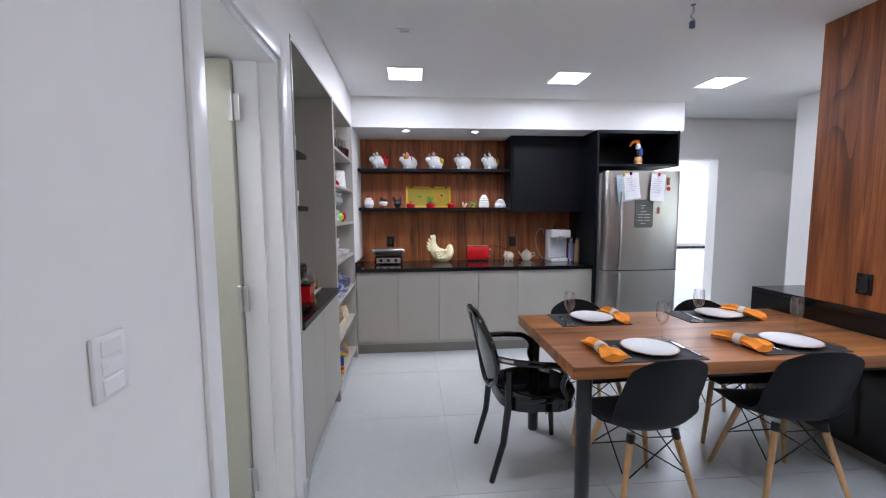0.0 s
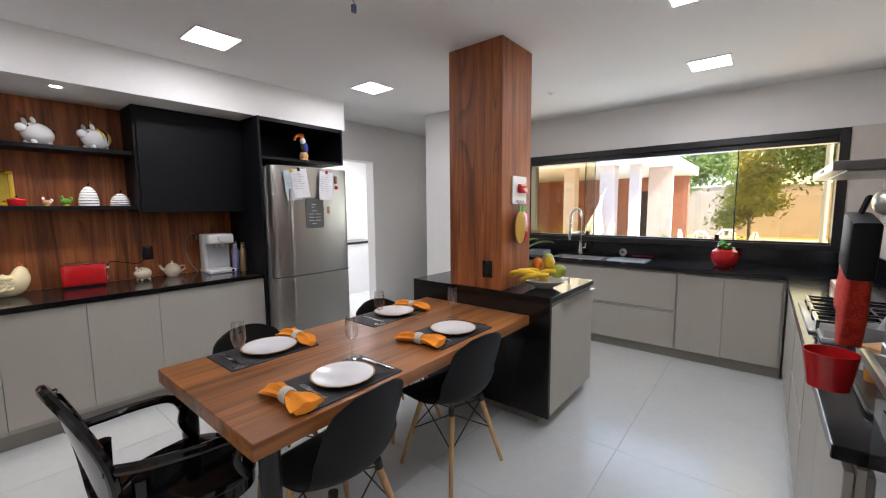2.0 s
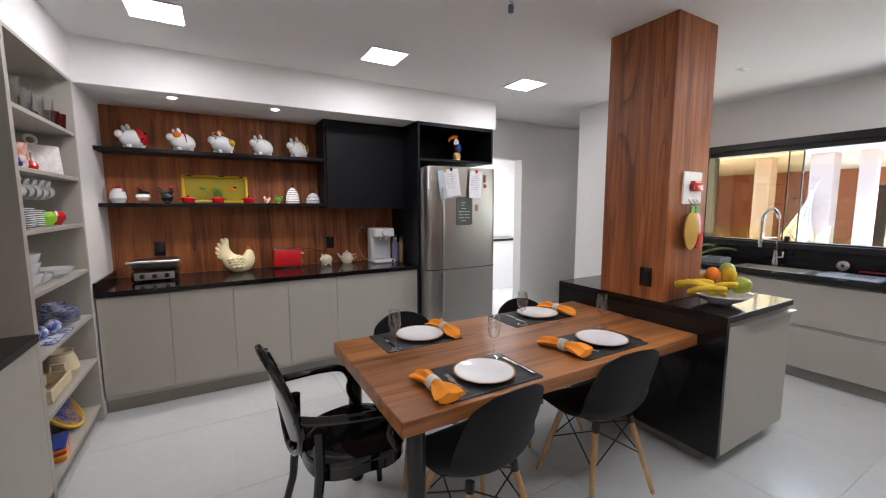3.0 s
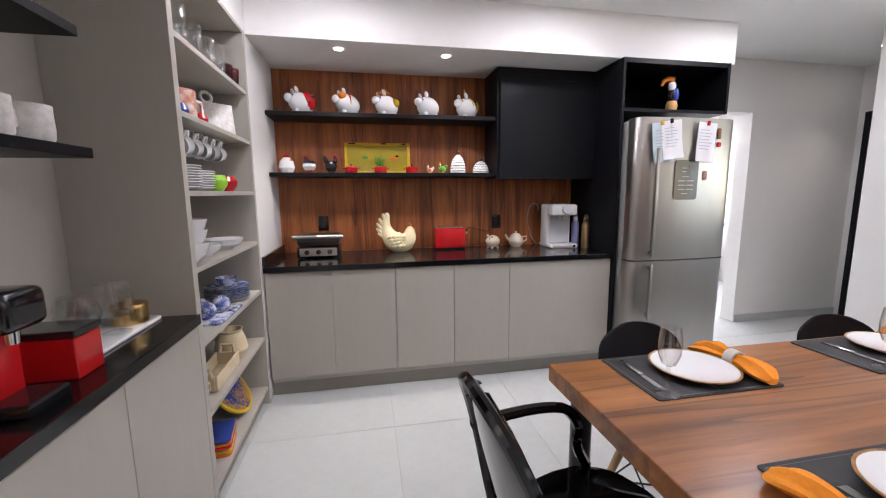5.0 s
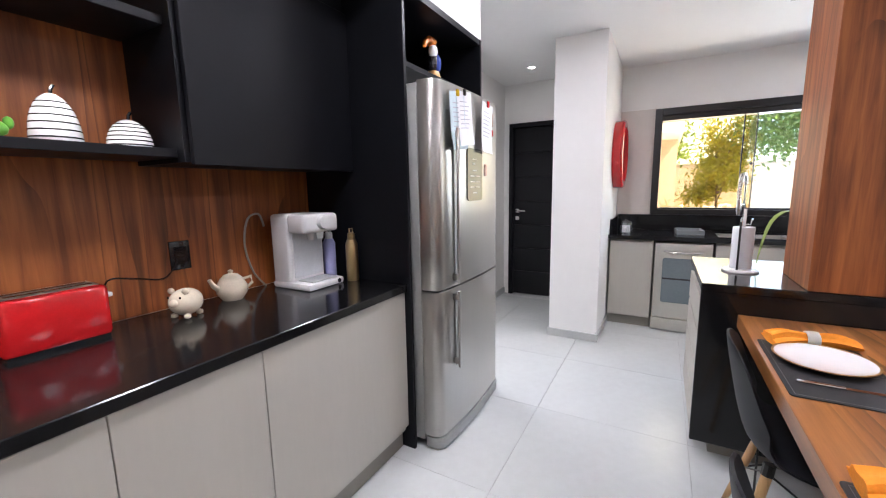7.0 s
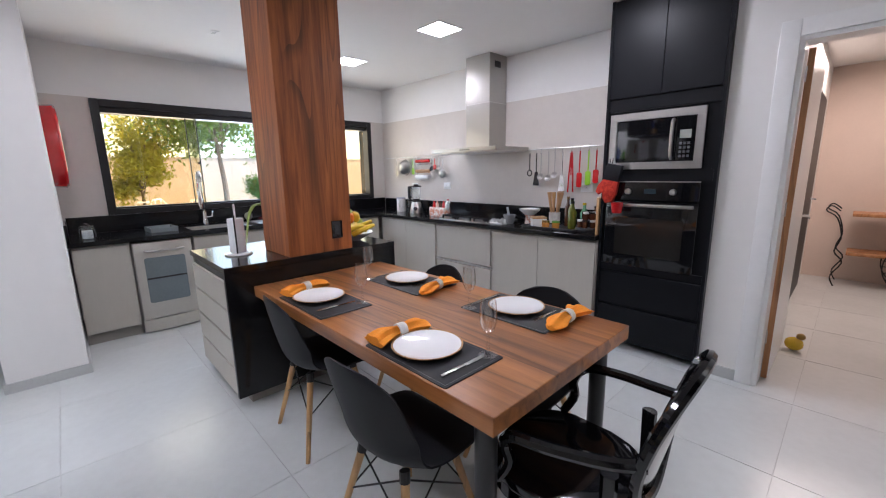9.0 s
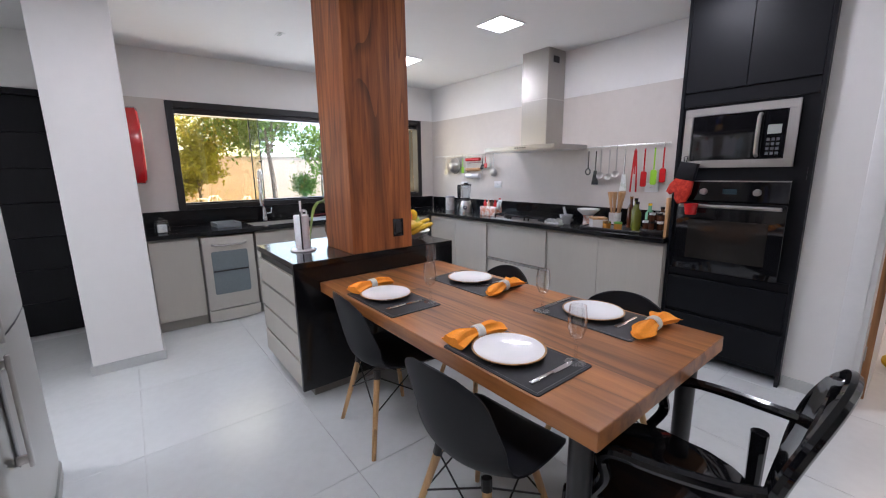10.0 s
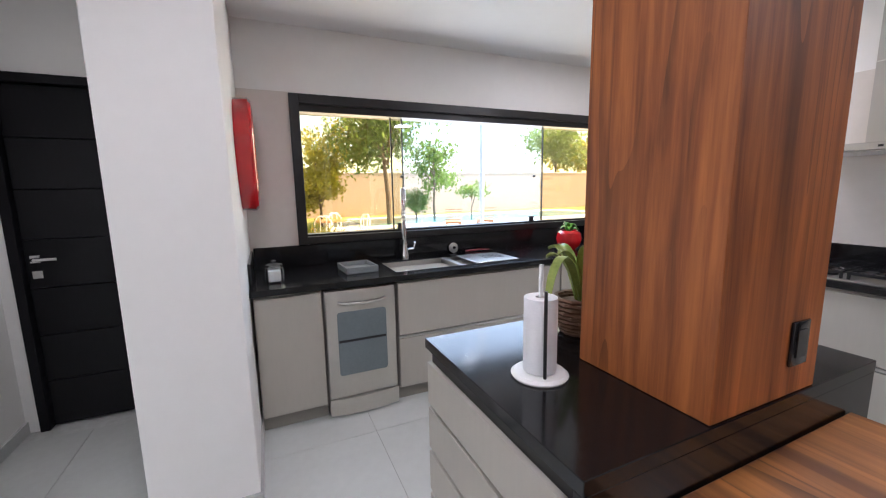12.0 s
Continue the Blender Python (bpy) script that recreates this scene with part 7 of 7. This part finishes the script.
for x, k, mt, lab, l in ((3.85, "ladle", M_INK, "black measuring cup on a hook", 0.22), (3.80, "spatula", M_RED, "small red scoop on a hook", 0.18), (3.72, "ladle", M_STEEL, "small steel measuring spoon", 0.2), (3.66, "sieve", M_STEEL, "round steel sieve on the rail", 0.28), (4.24, "spatula", M_LIME, "lime green peeler on a hook", 0.24), (4.46, "ladle", M_STEEL, "small steel pan on a hook", 0.22), (4.60, "turner", M_STEEL, "narrow steel grater on a hook", 0.25)):
    hung(x, k, mt, lab, l)
t = thing("colander", "round steel colander hanging from the rail", "colander", pose(4.40, YR + 0.016, 1.63))
part("hook", tube([(0, -0.016, 0.008), (0, 0.0, 0.004), (0, 0.0, -0.03)], 0.0024, 5), M_CHROME, t)
part("rim", tube([(0.105 * math.cos(a), 0, -0.135 + 0.105 * math.sin(a)) for a in np.linspace(0, 6.283, 33)[:-1]], 0.006, 6, closed=True), M_CHROME, t)
part("bowl", lathe([(0.104, 0), (0.095, 0.035), (0.070, 0.070), (0.035, 0.088), (0, 0.092)], 28, pose(0, 0, -0.135, -90, 0, 0)), M_STEEL, t, "pierced steel bowl", smooth=60)
for k in range(3):
    for q in range(6 + 6 * k):
        a = 2 * math.pi * q / (6 + 6 * k)
        r = 0.025 + 0.024 * k
        part("hole", lathe([(0, 0), (0.004, 0), (0, 0.001)], 6, pose(r * math.cos(a), (0.0905, 0.082, 0.064)[k], -0.135 + r * math.sin(a), -90, 0, 0)), M_INK, t)
t = thing("roll_rack", "wire rack holding wrap rolls and a red figure", "rack", pose(4.02, YR, 1.63))
for z, mt in ((-0.06, M_RED), (-0.19, M_BOARD), (-0.27, M_CERW)):
    part("roll", tube([(-0.13, 0.03, z), (0.13, 0.03, z)], 0.03 if z < -0.2 else 0.022, 14), mt, t)
for x in (-0.15, 0.15):
    part("wire", tube([(x, 0, 0), (x, 0.0, -0.30), (x, 0.05, -0.32), (x, 0.065, -0.28)], 0.004, 6), M_CHROME, t)
for z in (-0.10, -0.215, -0.31):
    part("cross_wire", tube([(-0.15, 0.0, z), (0.15, 0.0, z)], 0.003, 6), M_CHROME, t)

# oven mitt and cup on the oven handle
t = thing("oven_mitt", "red and black dotted oven mitt on the oven handle", "oven mitt", pose(1.285, TF + 0.072, 1.19, 0, -14, 0) @ Matrix.Diagonal((0.78, 1, 0.82, 1)))
mp = [(-0.085, 0.30), (0.05, 0.32), (0.06, 0.20), (0.075, 0.08), (0.06, 0.0), (0.0, -0.03), (-0.04, 0.01), (-0.05, 0.08), (-0.09, 0.03), (-0.125, 0.05), (-0.12, 0.11), (-0.085, 0.18)]
mp = [(-x, z) for x, z in mp][::-1]
part("palm", outline([(x, z) for x, z in mp if z < 0.205], -0.018, 0.018, m=pose(0, 0, 0, 90, 0, 0), bev=0.007), mat("mitt_fabric", (0.62, 0.05, 0.02), 0.85, second=(0.40, 0.02, 0.01), scale=30, sharp=0.9), t, "red dotted fabric", smooth=50)
part("cuff", outline([(-0.062, 0.185), (0.09, 0.175), (0.092, 0.32), (-0.055, 0.33)], -0.022, 0.022, m=pose(0, 0, 0, 90, 0, 0), bev=0.008), M_SHELL, t, "black fabric cuff")
part("loop", tube([(0.07, 0, 0.325), (0.09, -0.01, 0.36), (0.06, -0.01, 0.37), (0.05, 0, 0.325)], 0.004, 6), M_SHELL, t)
turned("hanging_cup", "red plastic cup hooked on the oven handle", "cup", 1.19, TF + 0.105, [(0, 0), (0.034, 0), (0.045, 0.075), (0.042, 0.075), (0.031, 0.004), (0, 0.004)], M_RED, z=1.10)

# ---- shelf unit contents ----
SXc = -0.90


def plates(x, y, z, r, n, mt, label, st=0.011):
    t = thing("plate_stack", label, "plates", pose(x, y, z), "plate stacks")
    for i in range(n):
        part("plate", lathe([(0, 0), (r * 0.62, 0), (r, 0.014), (r, 0.017), (r * 0.62, 0.005), (0, 0.005)], 28, pose(0, 0, i * st)), mt, t)


def bowl(x, y, z, r, h, mt, label):
    return turned("bowl", label, "bowl", x, y, [(0, 0), (r * 0.45, 0), (r * 0.5, 0.006), (r * 0.85, h * 0.45), (r, h), (r * 0.96, h), (r * 0.78, h * 0.48), (r * 0.4, 0.014), (0, 0.012)], mt, "bowls on the shelves", z=z, n=28)


def tumbler(x, y, z, r, h, mt, label):
    return turned("tumbler", label, "glass", x, y, [(0, 0), (r * 0.8, 0), (r, h), (r * 0.93, h), (r * 0.72, 0.008), (0, 0.008)], mt, "glasses on the shelf", z=z, n=18)


def mug(x, y, z, r, h, mt, label, rot=0, m=None):
    t = thing("mug", label, "mug", m or pose(x, y, z, 0, 0, rot), "mugs on the shelves")
    part("cup", lathe([(0, 0), (r * 0.85, 0), (r, h * 0.15), (r, h), (r * 0.92, h), (r * 0.9, h * 0.15), (0, 0.008)], 22), mt, t)
    part("handle", tube([(r * 0.95, 0, h * 0.82), (r * 1.6, 0, h * 0.75), (r * 1.65, 0, h * 0.4), (r * 0.97, 0, h * 0.22)], 0.007, 8), mt, t)


S7, S6, S5, S4, S3, S2, S1 = [z + 0.0225 for z in SHELF_Z[::-1]]
M_REDG = glass("red_glass", (0.55, 0.02, 0.02))
for i in range(8):
    tumbler(-0.75 - 0.11 * (i % 2), 2.98 + 0.075 * i, S7, 0.036, 0.12 + 0.02 * (i % 3 == 0), M_TRANS, "clear tumbler on the top shelf")
for y, x in ((3.60, -0.77), (3.68, -0.76), (3.66, -0.88)):
    tumbler(x, y, S7, 0.036, 0.10, M_REDG, "dark red glass tumbler")
mug(-0.84, 2.92, S6, 0.05, 0.09, M_SPECK, "patterned brown mug on the shelf", 40)
mug(-0.82, 3.10, S6, 0.068, 0.13, M_FLORAL, "large white mug painted with flowers", 60)
for y in (3.0, 3.2):
    turned("ceramic_egg", "small painted ceramic bird", "figurine", -0.76, y - 0.02, [(0, 0), (0.02, 0), (0.026, 0.025), (0.012, 0.05), (0, 0.055)], M_RED if y > 3.1 else M_BLUE, "small shelf figures", z=S6, n=14)
t = thing("cheese_board", "speckled ceramic board with a round handle", "board", pose(-0.85, 3.54, S6, 0, -8, -48))
part("board", boxes((-0.012, 0.012, -0.13, 0.13, 0.0, 0.18), bev=0.006, seg=2), M_SPECK, t)
part("handle", tube([(0, 0.028 * math.cos(a), 0.205 + 0.028 * math.sin(a)) for a in np.linspace(0, 6.283, 17)[:-1]], 0.009, 8, closed=True), M_SPECK, t)
t = thing("cup_hook_rail", "cup hooks under the shelf", "hooks", pose(-0.80, 0, SHELF_Z[5] - 0.001))
part("rail", tube([(0, 2.88, -0.008), (0, 3.50, -0.008)], 0.003, 6), M_CHROME, t)
for i in range(6):
    part("hook", tube([(0, 2.92 + 0.1 * i, -0.006), (0, 2.92 + 0.1 * i, -0.02), (0.01, 2.92 + 0.1 * i, -0.028), (0.018, 2.92 + 0.1 * i, -0.018)], 0.003, 5), M_CHROME, t)
for i in range(6):
    mug(0, 0, 0, 0.040, 0.062, M_CERW, "white tea cup hanging from a hook", m=pose(-0.80, 2.95 + 0.1 * i, SHELF_Z[5] - 0.085, 100, 25, 0) @ pose(0, 0, -0.03, 0, 0, 90))
plates(-0.83, 2.98, S5, 0.115, 9, M_CERW, "stack of white dinner plates")
plates(-0.85, 3.22, S5, 0.105, 8, M_CERW, "stack of white side plates")
for y, mt, lab in ((3.40, M_LIME, "lime green apple-shaped timer"), (3.56, M_RED, "red apple-shaped timer on the shelf")):
    t = thing("apple_timer", lab, "ornament", pose(-0.80, y, S5), "apple ornaments")
    part("apple", lathe([(0.01, 0.004), (0.03, 0.0), (0.052, 0.03), (0.055, 0.055), (0.04, 0.082), (0.012, 0.08), (0, 0.072)], 24), mt, t)
    part("stalk", tube([(0, 0, 0.07), (0.004, 0, 0.095)], 0.003, 6), M_INK, t)
for x, y, r, h, k in ((-0.80, 2.98, 0.095, 0.085, 0), (-0.80, 2.98, 0.088, 0.13, 1), (-0.80, 2.98, 0.09, 0.17, 2), (-0.80, 3.18, 0.075, 0.055, 0), (-0.80, 3.42, 0.105, 0.055, 0), (-0.93, 3.25, 0.09, 0.11, 0)):
    bowl(x, y, S4 + (0.055 if k == 1 else 0.10 if k == 2 else 0), r, (0.085 if k else h), M_CERW, "plain white china bowl")
plates(-0.93, 3.02, S3, 0.10, 10, M_DELFT, "stack of blue and white saucers")
plates(-0.84, 3.54, S3, 0.115, 7, M_DELFT, "stack of blue and white plates")
bowl(-0.84, 3.54, S3 + 0.082, 0.055, 0.05, M_DELFT, "blue and white sugar bowl")
t = thing("china_tray", "blue and white china tray", "tray", pose(-0.80, 3.22, S3))
part("tray", outline(rrect(-0.085, 0.085, -0.17, 0.17, 0.02), 0, 0.012, bev=0.004), M_DELFT, t)
for x, y in ((-0.80, 3.13), (-0.78, 3.26), (-0.86, 3.22)):
    single("china_ball", blob(bmesh.new(), (x, y, S3 + 0.052), (0.042, 0.042, 0.042), 3), M_DELFT, "blue and white china ball on the tray", "ornament", group="china balls", smooth=60)
mug(-0.79, 2.92, S3, 0.036, 0.06, M_DELFT, "blue and white tea cup", 80)
turned("jug", "cream stoneware jug on the shelf", "jug", -0.81, 3.44, [(0, 0), (0.06, 0), (0.085, 0.05), (0.075, 0.11), (0.06, 0.15), (0.066, 0.165), (0.06, 0.165), (0.05, 0.14), (0, 0.02)], M_BEIGE, z=S2)
t = thing("bread_trough", "long cream stoneware dish with two handles", "dish", pose(-0.80, 3.18, S2, 0, 0, 0))
part("base", boxes((-0.05, 0.05, -0.15, 0.15, 0, 0.012), bev=0.003), M_BEIGE, t)
for r in ((-0.06, -0.048, -0.16, 0.16, 0.006, 0.075), (0.048, 0.06, -0.16, 0.16, 0.006, 0.075), (-0.048, 0.048, -0.16, -0.148, 0.006, 0.075), (-0.048, 0.048, 0.148, 0.16, 0.006, 0.075)):
    part("side", boxes(r, bev=0.003), M_BEIGE, t)
for s in (-1, 1):
    part("handle", tube([(-0.035, s * 0.154, 0.07), (-0.03, s * 0.165, 0.11), (0.03, s * 0.165, 0.11), (0.035, s * 0.154, 0.07)], 0.009, 8), M_BEIGE, t)
mug(-0.79, 2.92, S2, 0.045, 0.085, M_BEIGE, "cream stoneware mug with a pattern", 70)
t = thing("platter", "yellow and blue painted oval platter standing upright", "platter", pose(-0.755, 3.46, S1 + 0.006, 0, -38, 0))
part("dish", lathe([(0, 0), (0.155, 0.004), (0.16, 0.012), (0, 0.008)], 36, pose(0, 0, 0.16, 0, 90, 0)), mat("platter_paint", (0.45, 0.25, 0.04), 0.2, second=(0.03, 0.05, 0.22), scale=9, sharp=0.8), t)
part("rim", lathe([(0.148, 0.005), (0.163, 0.0), (0.166, 0.014), (0.15, 0.016)], 36, pose(0, 0, 0.163, 0, 90, 0)), M_YEL, t, "bright yellow rim")
t = thing("dish_stack", "stack of bright patterned square dishes", "dishes", pose(-0.80, 3.12, S1, 0, 0, 10))
for i, mt in enumerate((M_ORG, M_YEL, M_RED, M_ORG, M_BLUE)):
    part("dish", outline(rrect(-0.07, 0.07, -0.10, 0.10, 0.02), 0.018 * i, 0.018 * i + 0.014, bev=0.003), mt, t)
bowl(-0.80, 2.90, S1, 0.055, 0.05, M_DELFT, "blue striped bowl on the lowest shelf"), bowl(-0.80, 2.90, S1 + 0.03, 0.055, 0.05, M_DELFT, "blue striped bowl stacked on another")

# niche worktop: coffee machine, tray with glass jars
t = thing("coffee_tray", "white scalloped tray in the niche", "tray", pose(-0.925, 2.585, CT))
part("tray", outline(rrect(-0.11, 0.11, -0.20, 0.20, 0.03), 0, 0.012, bev=0.004), M_CERW, t)
for x, y, h in ((-0.86, 2.575, 0.17), (-0.955, 2.55, 0.14), (-0.89, 2.46, 0.15)):
    t = thing("glass_goblet", "clear footed glass jar on the tray", "glass jar", pose(x, y, CT + 0.0125), "glass jars")
    part("bowl", lathe([(0.006, 0.05), (0.045, 0.065), (0.055, 0.10), (0.045, h), (0.042, h), (0.052, 0.10), (0.042, 0.068), (0, 0.055)], 22), M_TRANS, t)
    part("foot", lathe([(0.04, 0), (0.04, 0.006), (0.008, 0.012), (0.008, 0.055)], 18), M_TRANS, t)
turned("sugar_tin", "round brass sugar tin with a knob lid", "tin", -0.885, 2.70, [(0, 0), (0.055, 0), (0.055, 0.06), (0, 0.06)], M_BRASS, "", ([(0.057, 0.06), (0.055, 0.07), (0.01, 0.078), (0.012, 0.092), (0, 0.096)], M_BRASS), z=CT + 0.0125)
t = thing("capsule_machine", "red coffee capsule machine", "coffee machine", pose(-0.88, 2.12, CT))
part("body", boxes((-0.11, 0.05, -0.07, 0.07, 0.0, 0.25), bev=0.02, seg=3), M_RED, t)
part("head", boxes((-0.03, 0.12, -0.06, 0.06, 0.18, 0.27), bev=0.02, seg=3), M_INK, t)
part("drip_base", boxes((0.05, 0.14, -0.06, 0.06, 0, 0.03), bev=0.006), M_INK, t)
part("nozzle", lathe([(0, 0.15), (0.014, 0.15), (0.016, 0.18), (0, 0.18)], 12, pose(0.08, 0, 0)), M_CHROME, t)
t = thing("capsule_box", "dark red box beside the coffee machine", "box", pose(-0.84, 2.30, CT))
part("box", boxes((-0.07, 0.07, -0.05, 0.05, 0, 0.11), bev=0.003), M_RED, t)
part("lid", boxes((-0.074, 0.074, -0.054, 0.054, 0.11, 0.13), bev=0.003), M_INK, t)
turned("milk_jug", "orange and white patterned jar", "jar", -0.80, 1.98, [(0, 0), (0.045, 0), (0.05, 0.10), (0.035, 0.15), (0, 0.152)], M_ORG, "", ([(0.036, 0.15), (0.03, 0.18), (0, 0.185)], M_RED))
for z, mt, y in ((1.5055, M_SPECK, 2.42), (1.8455, M_CERW, 2.40)):
    for k in range(2):
        mug(-0.91, y - 0.13 * k, z, 0.048, 0.10, mt, "pale patterned mug on the black shelf", 90)

# ---- lobby: bar cart, pot, door stop; laundry shelves ----
t = thing("bar_cart", "iron bar cart with wooden trays and a spoked wheel", "bar cart", pose(-0.43, -3.62, -0.0))
for z in (0.385, 0.84):
    part("tray", boxes((-0.55, 0.40, -0.20, 0.20, z, z + 0.035), bev=0.004), M_ORANGEWOOD, t, "orange-brown wooden tray")
for y in (-0.20, 0.20):
    part("frame", tube([tuple(p) for p in spline([(0.50, y, 0.90), (0.58, y, 0.96), (0.62, y, 0.90), (0.52, y, 0.82), (0.46, y, 0.6), (0.50, y, 0.42), (0.42, y, 0.30), (0.50, y, 0.12), (0.46, y, 0.0)], 30)], 0.008, 6), M_BLEG, t, "scrolled iron frame")
    part("wheel", tube([(-0.20 + 0.30 * math.cos(a), y + 0.02, 0.30 + 0.30 * math.sin(a)) for a in np.linspace(0, 6.283, 33)[:-1]], 0.007, 6, closed=True), M_BLEG, t, "large iron wheel")
    for k in range(6):
        a = k * math.pi / 6
        part("spoke", tube([(-0.20 - 0.3 * math.cos(a), y + 0.02, 0.30 - 0.3 * math.sin(a)), (-0.20 + 0.3 * math.cos(a), y + 0.02, 0.30 + 0.3 * math.sin(a))], 0.005, 5), M_BLEG, t)
turned("amber_jar", "big amber glass demijohn on the cart", "jar", -0.56, -3.62, [(0, 0), (0.12, 0), (0.14, 0.06), (0.13, 0.16), (0.06, 0.24), (0.05, 0.28), (0, 0.28)], paint("amber_glass", (0.22, 0.12, 0.02), 0.1), z=0.876)
t = thing("door_stop", "yellow bird-shaped door stop on the floor", "door stop", pose(0.165, -0.86, 0))
bm = blob(bmesh.new(), (0, 0, 0.055), (0.06, 0.045, 0.055), 2)
part("body", bm, M_YEL, t, smooth=60)
part("head", blob(bmesh.new(), (-0.035, 0, 0.12), (0.03, 0.028, 0.028), 2), paint("ochre", (0.30, 0.18, 0.04)), t, smooth=60)
DX = tagged(new("door_4"), "dark wooden door in the lobby side wall", "door", "", "structure")
part("door_leaf", boxes((0.333, 0.356, -3.25, -2.30, 0.0, 2.15), bev=0.004), M_DBLACK, DX)
part("door_handle", tube([(0.333, -3.12, 1.05), (0.29, -3.12, 1.05), (0.285, -3.02, 1.05)], 0.01), M_CHROME, DX)
t = thing("laundry_shelf", "dark laundry shelf with bottles", "shelf", pose(3.45, 6.16, 0))
for z in (1.28, 1.62):
    part("board", boxes((-0.6, 0.8, -0.15, 0.18, z, z + 0.03)), M_BLACK, t)
part("back", boxes((-0.6, 0.8, 0.165, 0.18, 1.31, 1.62)), M_BLACK, t)
for i, (x, mt, h) in enumerate(((-0.1, M_RED, 0.22), (0.0, M_INK, 0.20), (0.09, M_ORG, 0.24), (0.2, M_GRN, 0.2), (0.32, M_BLUE, 0.24), (0.43, M_LIME, 0.2))):
    turned("detergent_bottle", "coloured bottle on the laundry shelf", "bottle", 3.45 + x, 6.12, [(0, 0), (0.04, 0), (0.042, h * 0.7), (0.02, h * 0.85), (0.02, h), (0, h)], mt, "laundry bottles", z=1.65)
t = thing("laundry_counter", "dark laundry worktop on a white cabinet", "cabinet", pose(3.5, 6.05, 0))
part("body", boxes((-0.7, 1.4, -0.2, 0.29, 0.0, 0.86)), M_PLASW, t)
part("top", boxes((-0.72, 1.42, -0.22, 0.29, 0.861, 0.90)), M_GRANITE, t)
for x, mt, lab in ((3.35, M_YEL, "yellow cloth"), (3.47, M_LIME, "green dustpan brush"), (3.60, M_BLUE, "blue cleaning brush")):
    single("cleaning_brush", tube([(x, 6.31, 1.24), (x, 6.30, 1.10), (x, 6.29, 1.0)], 0.018, 8, taper=2.0), mt, lab + " hanging on the laundry wall", "brush", group="hanging brushes")

# ---- floor ----
FLOOR = structure("floor", boxes((-2.6, XE + 0.2, -4.2, 6.6, -0.12, -0.004)), M_GROUT, "pale grey porcelain tiled floor with thin joints", "floor")
TS, X0, Y0 = 0.7995, 0.08, 0.10
bm = bmesh.new()
box(bm, -TS / 2 + 0.0006, TS / 2 - 0.0006, -TS / 2 + 0.0006, TS / 2 - 0.0006, -0.012, 0.0, bev=0.0005)
tile_mesh = None
for i in range(-3, 6):
    for j in range(-5, 8):
        cx, cy = X0 + (i + 0.5) * 0.8, Y0 + (j + 0.5) * 0.802
        if cx > XE + 0.4 or cx < -2.6:
            continue
        if tile_mesh is None:
            ob = part("tile", bm, M_TILE, FLOOR)
            tile_mesh = ob.data
        else:
            ob = new("tile", tile_mesh)
            ob.parent = FLOOR
        ob.location = (cx, cy, 0)
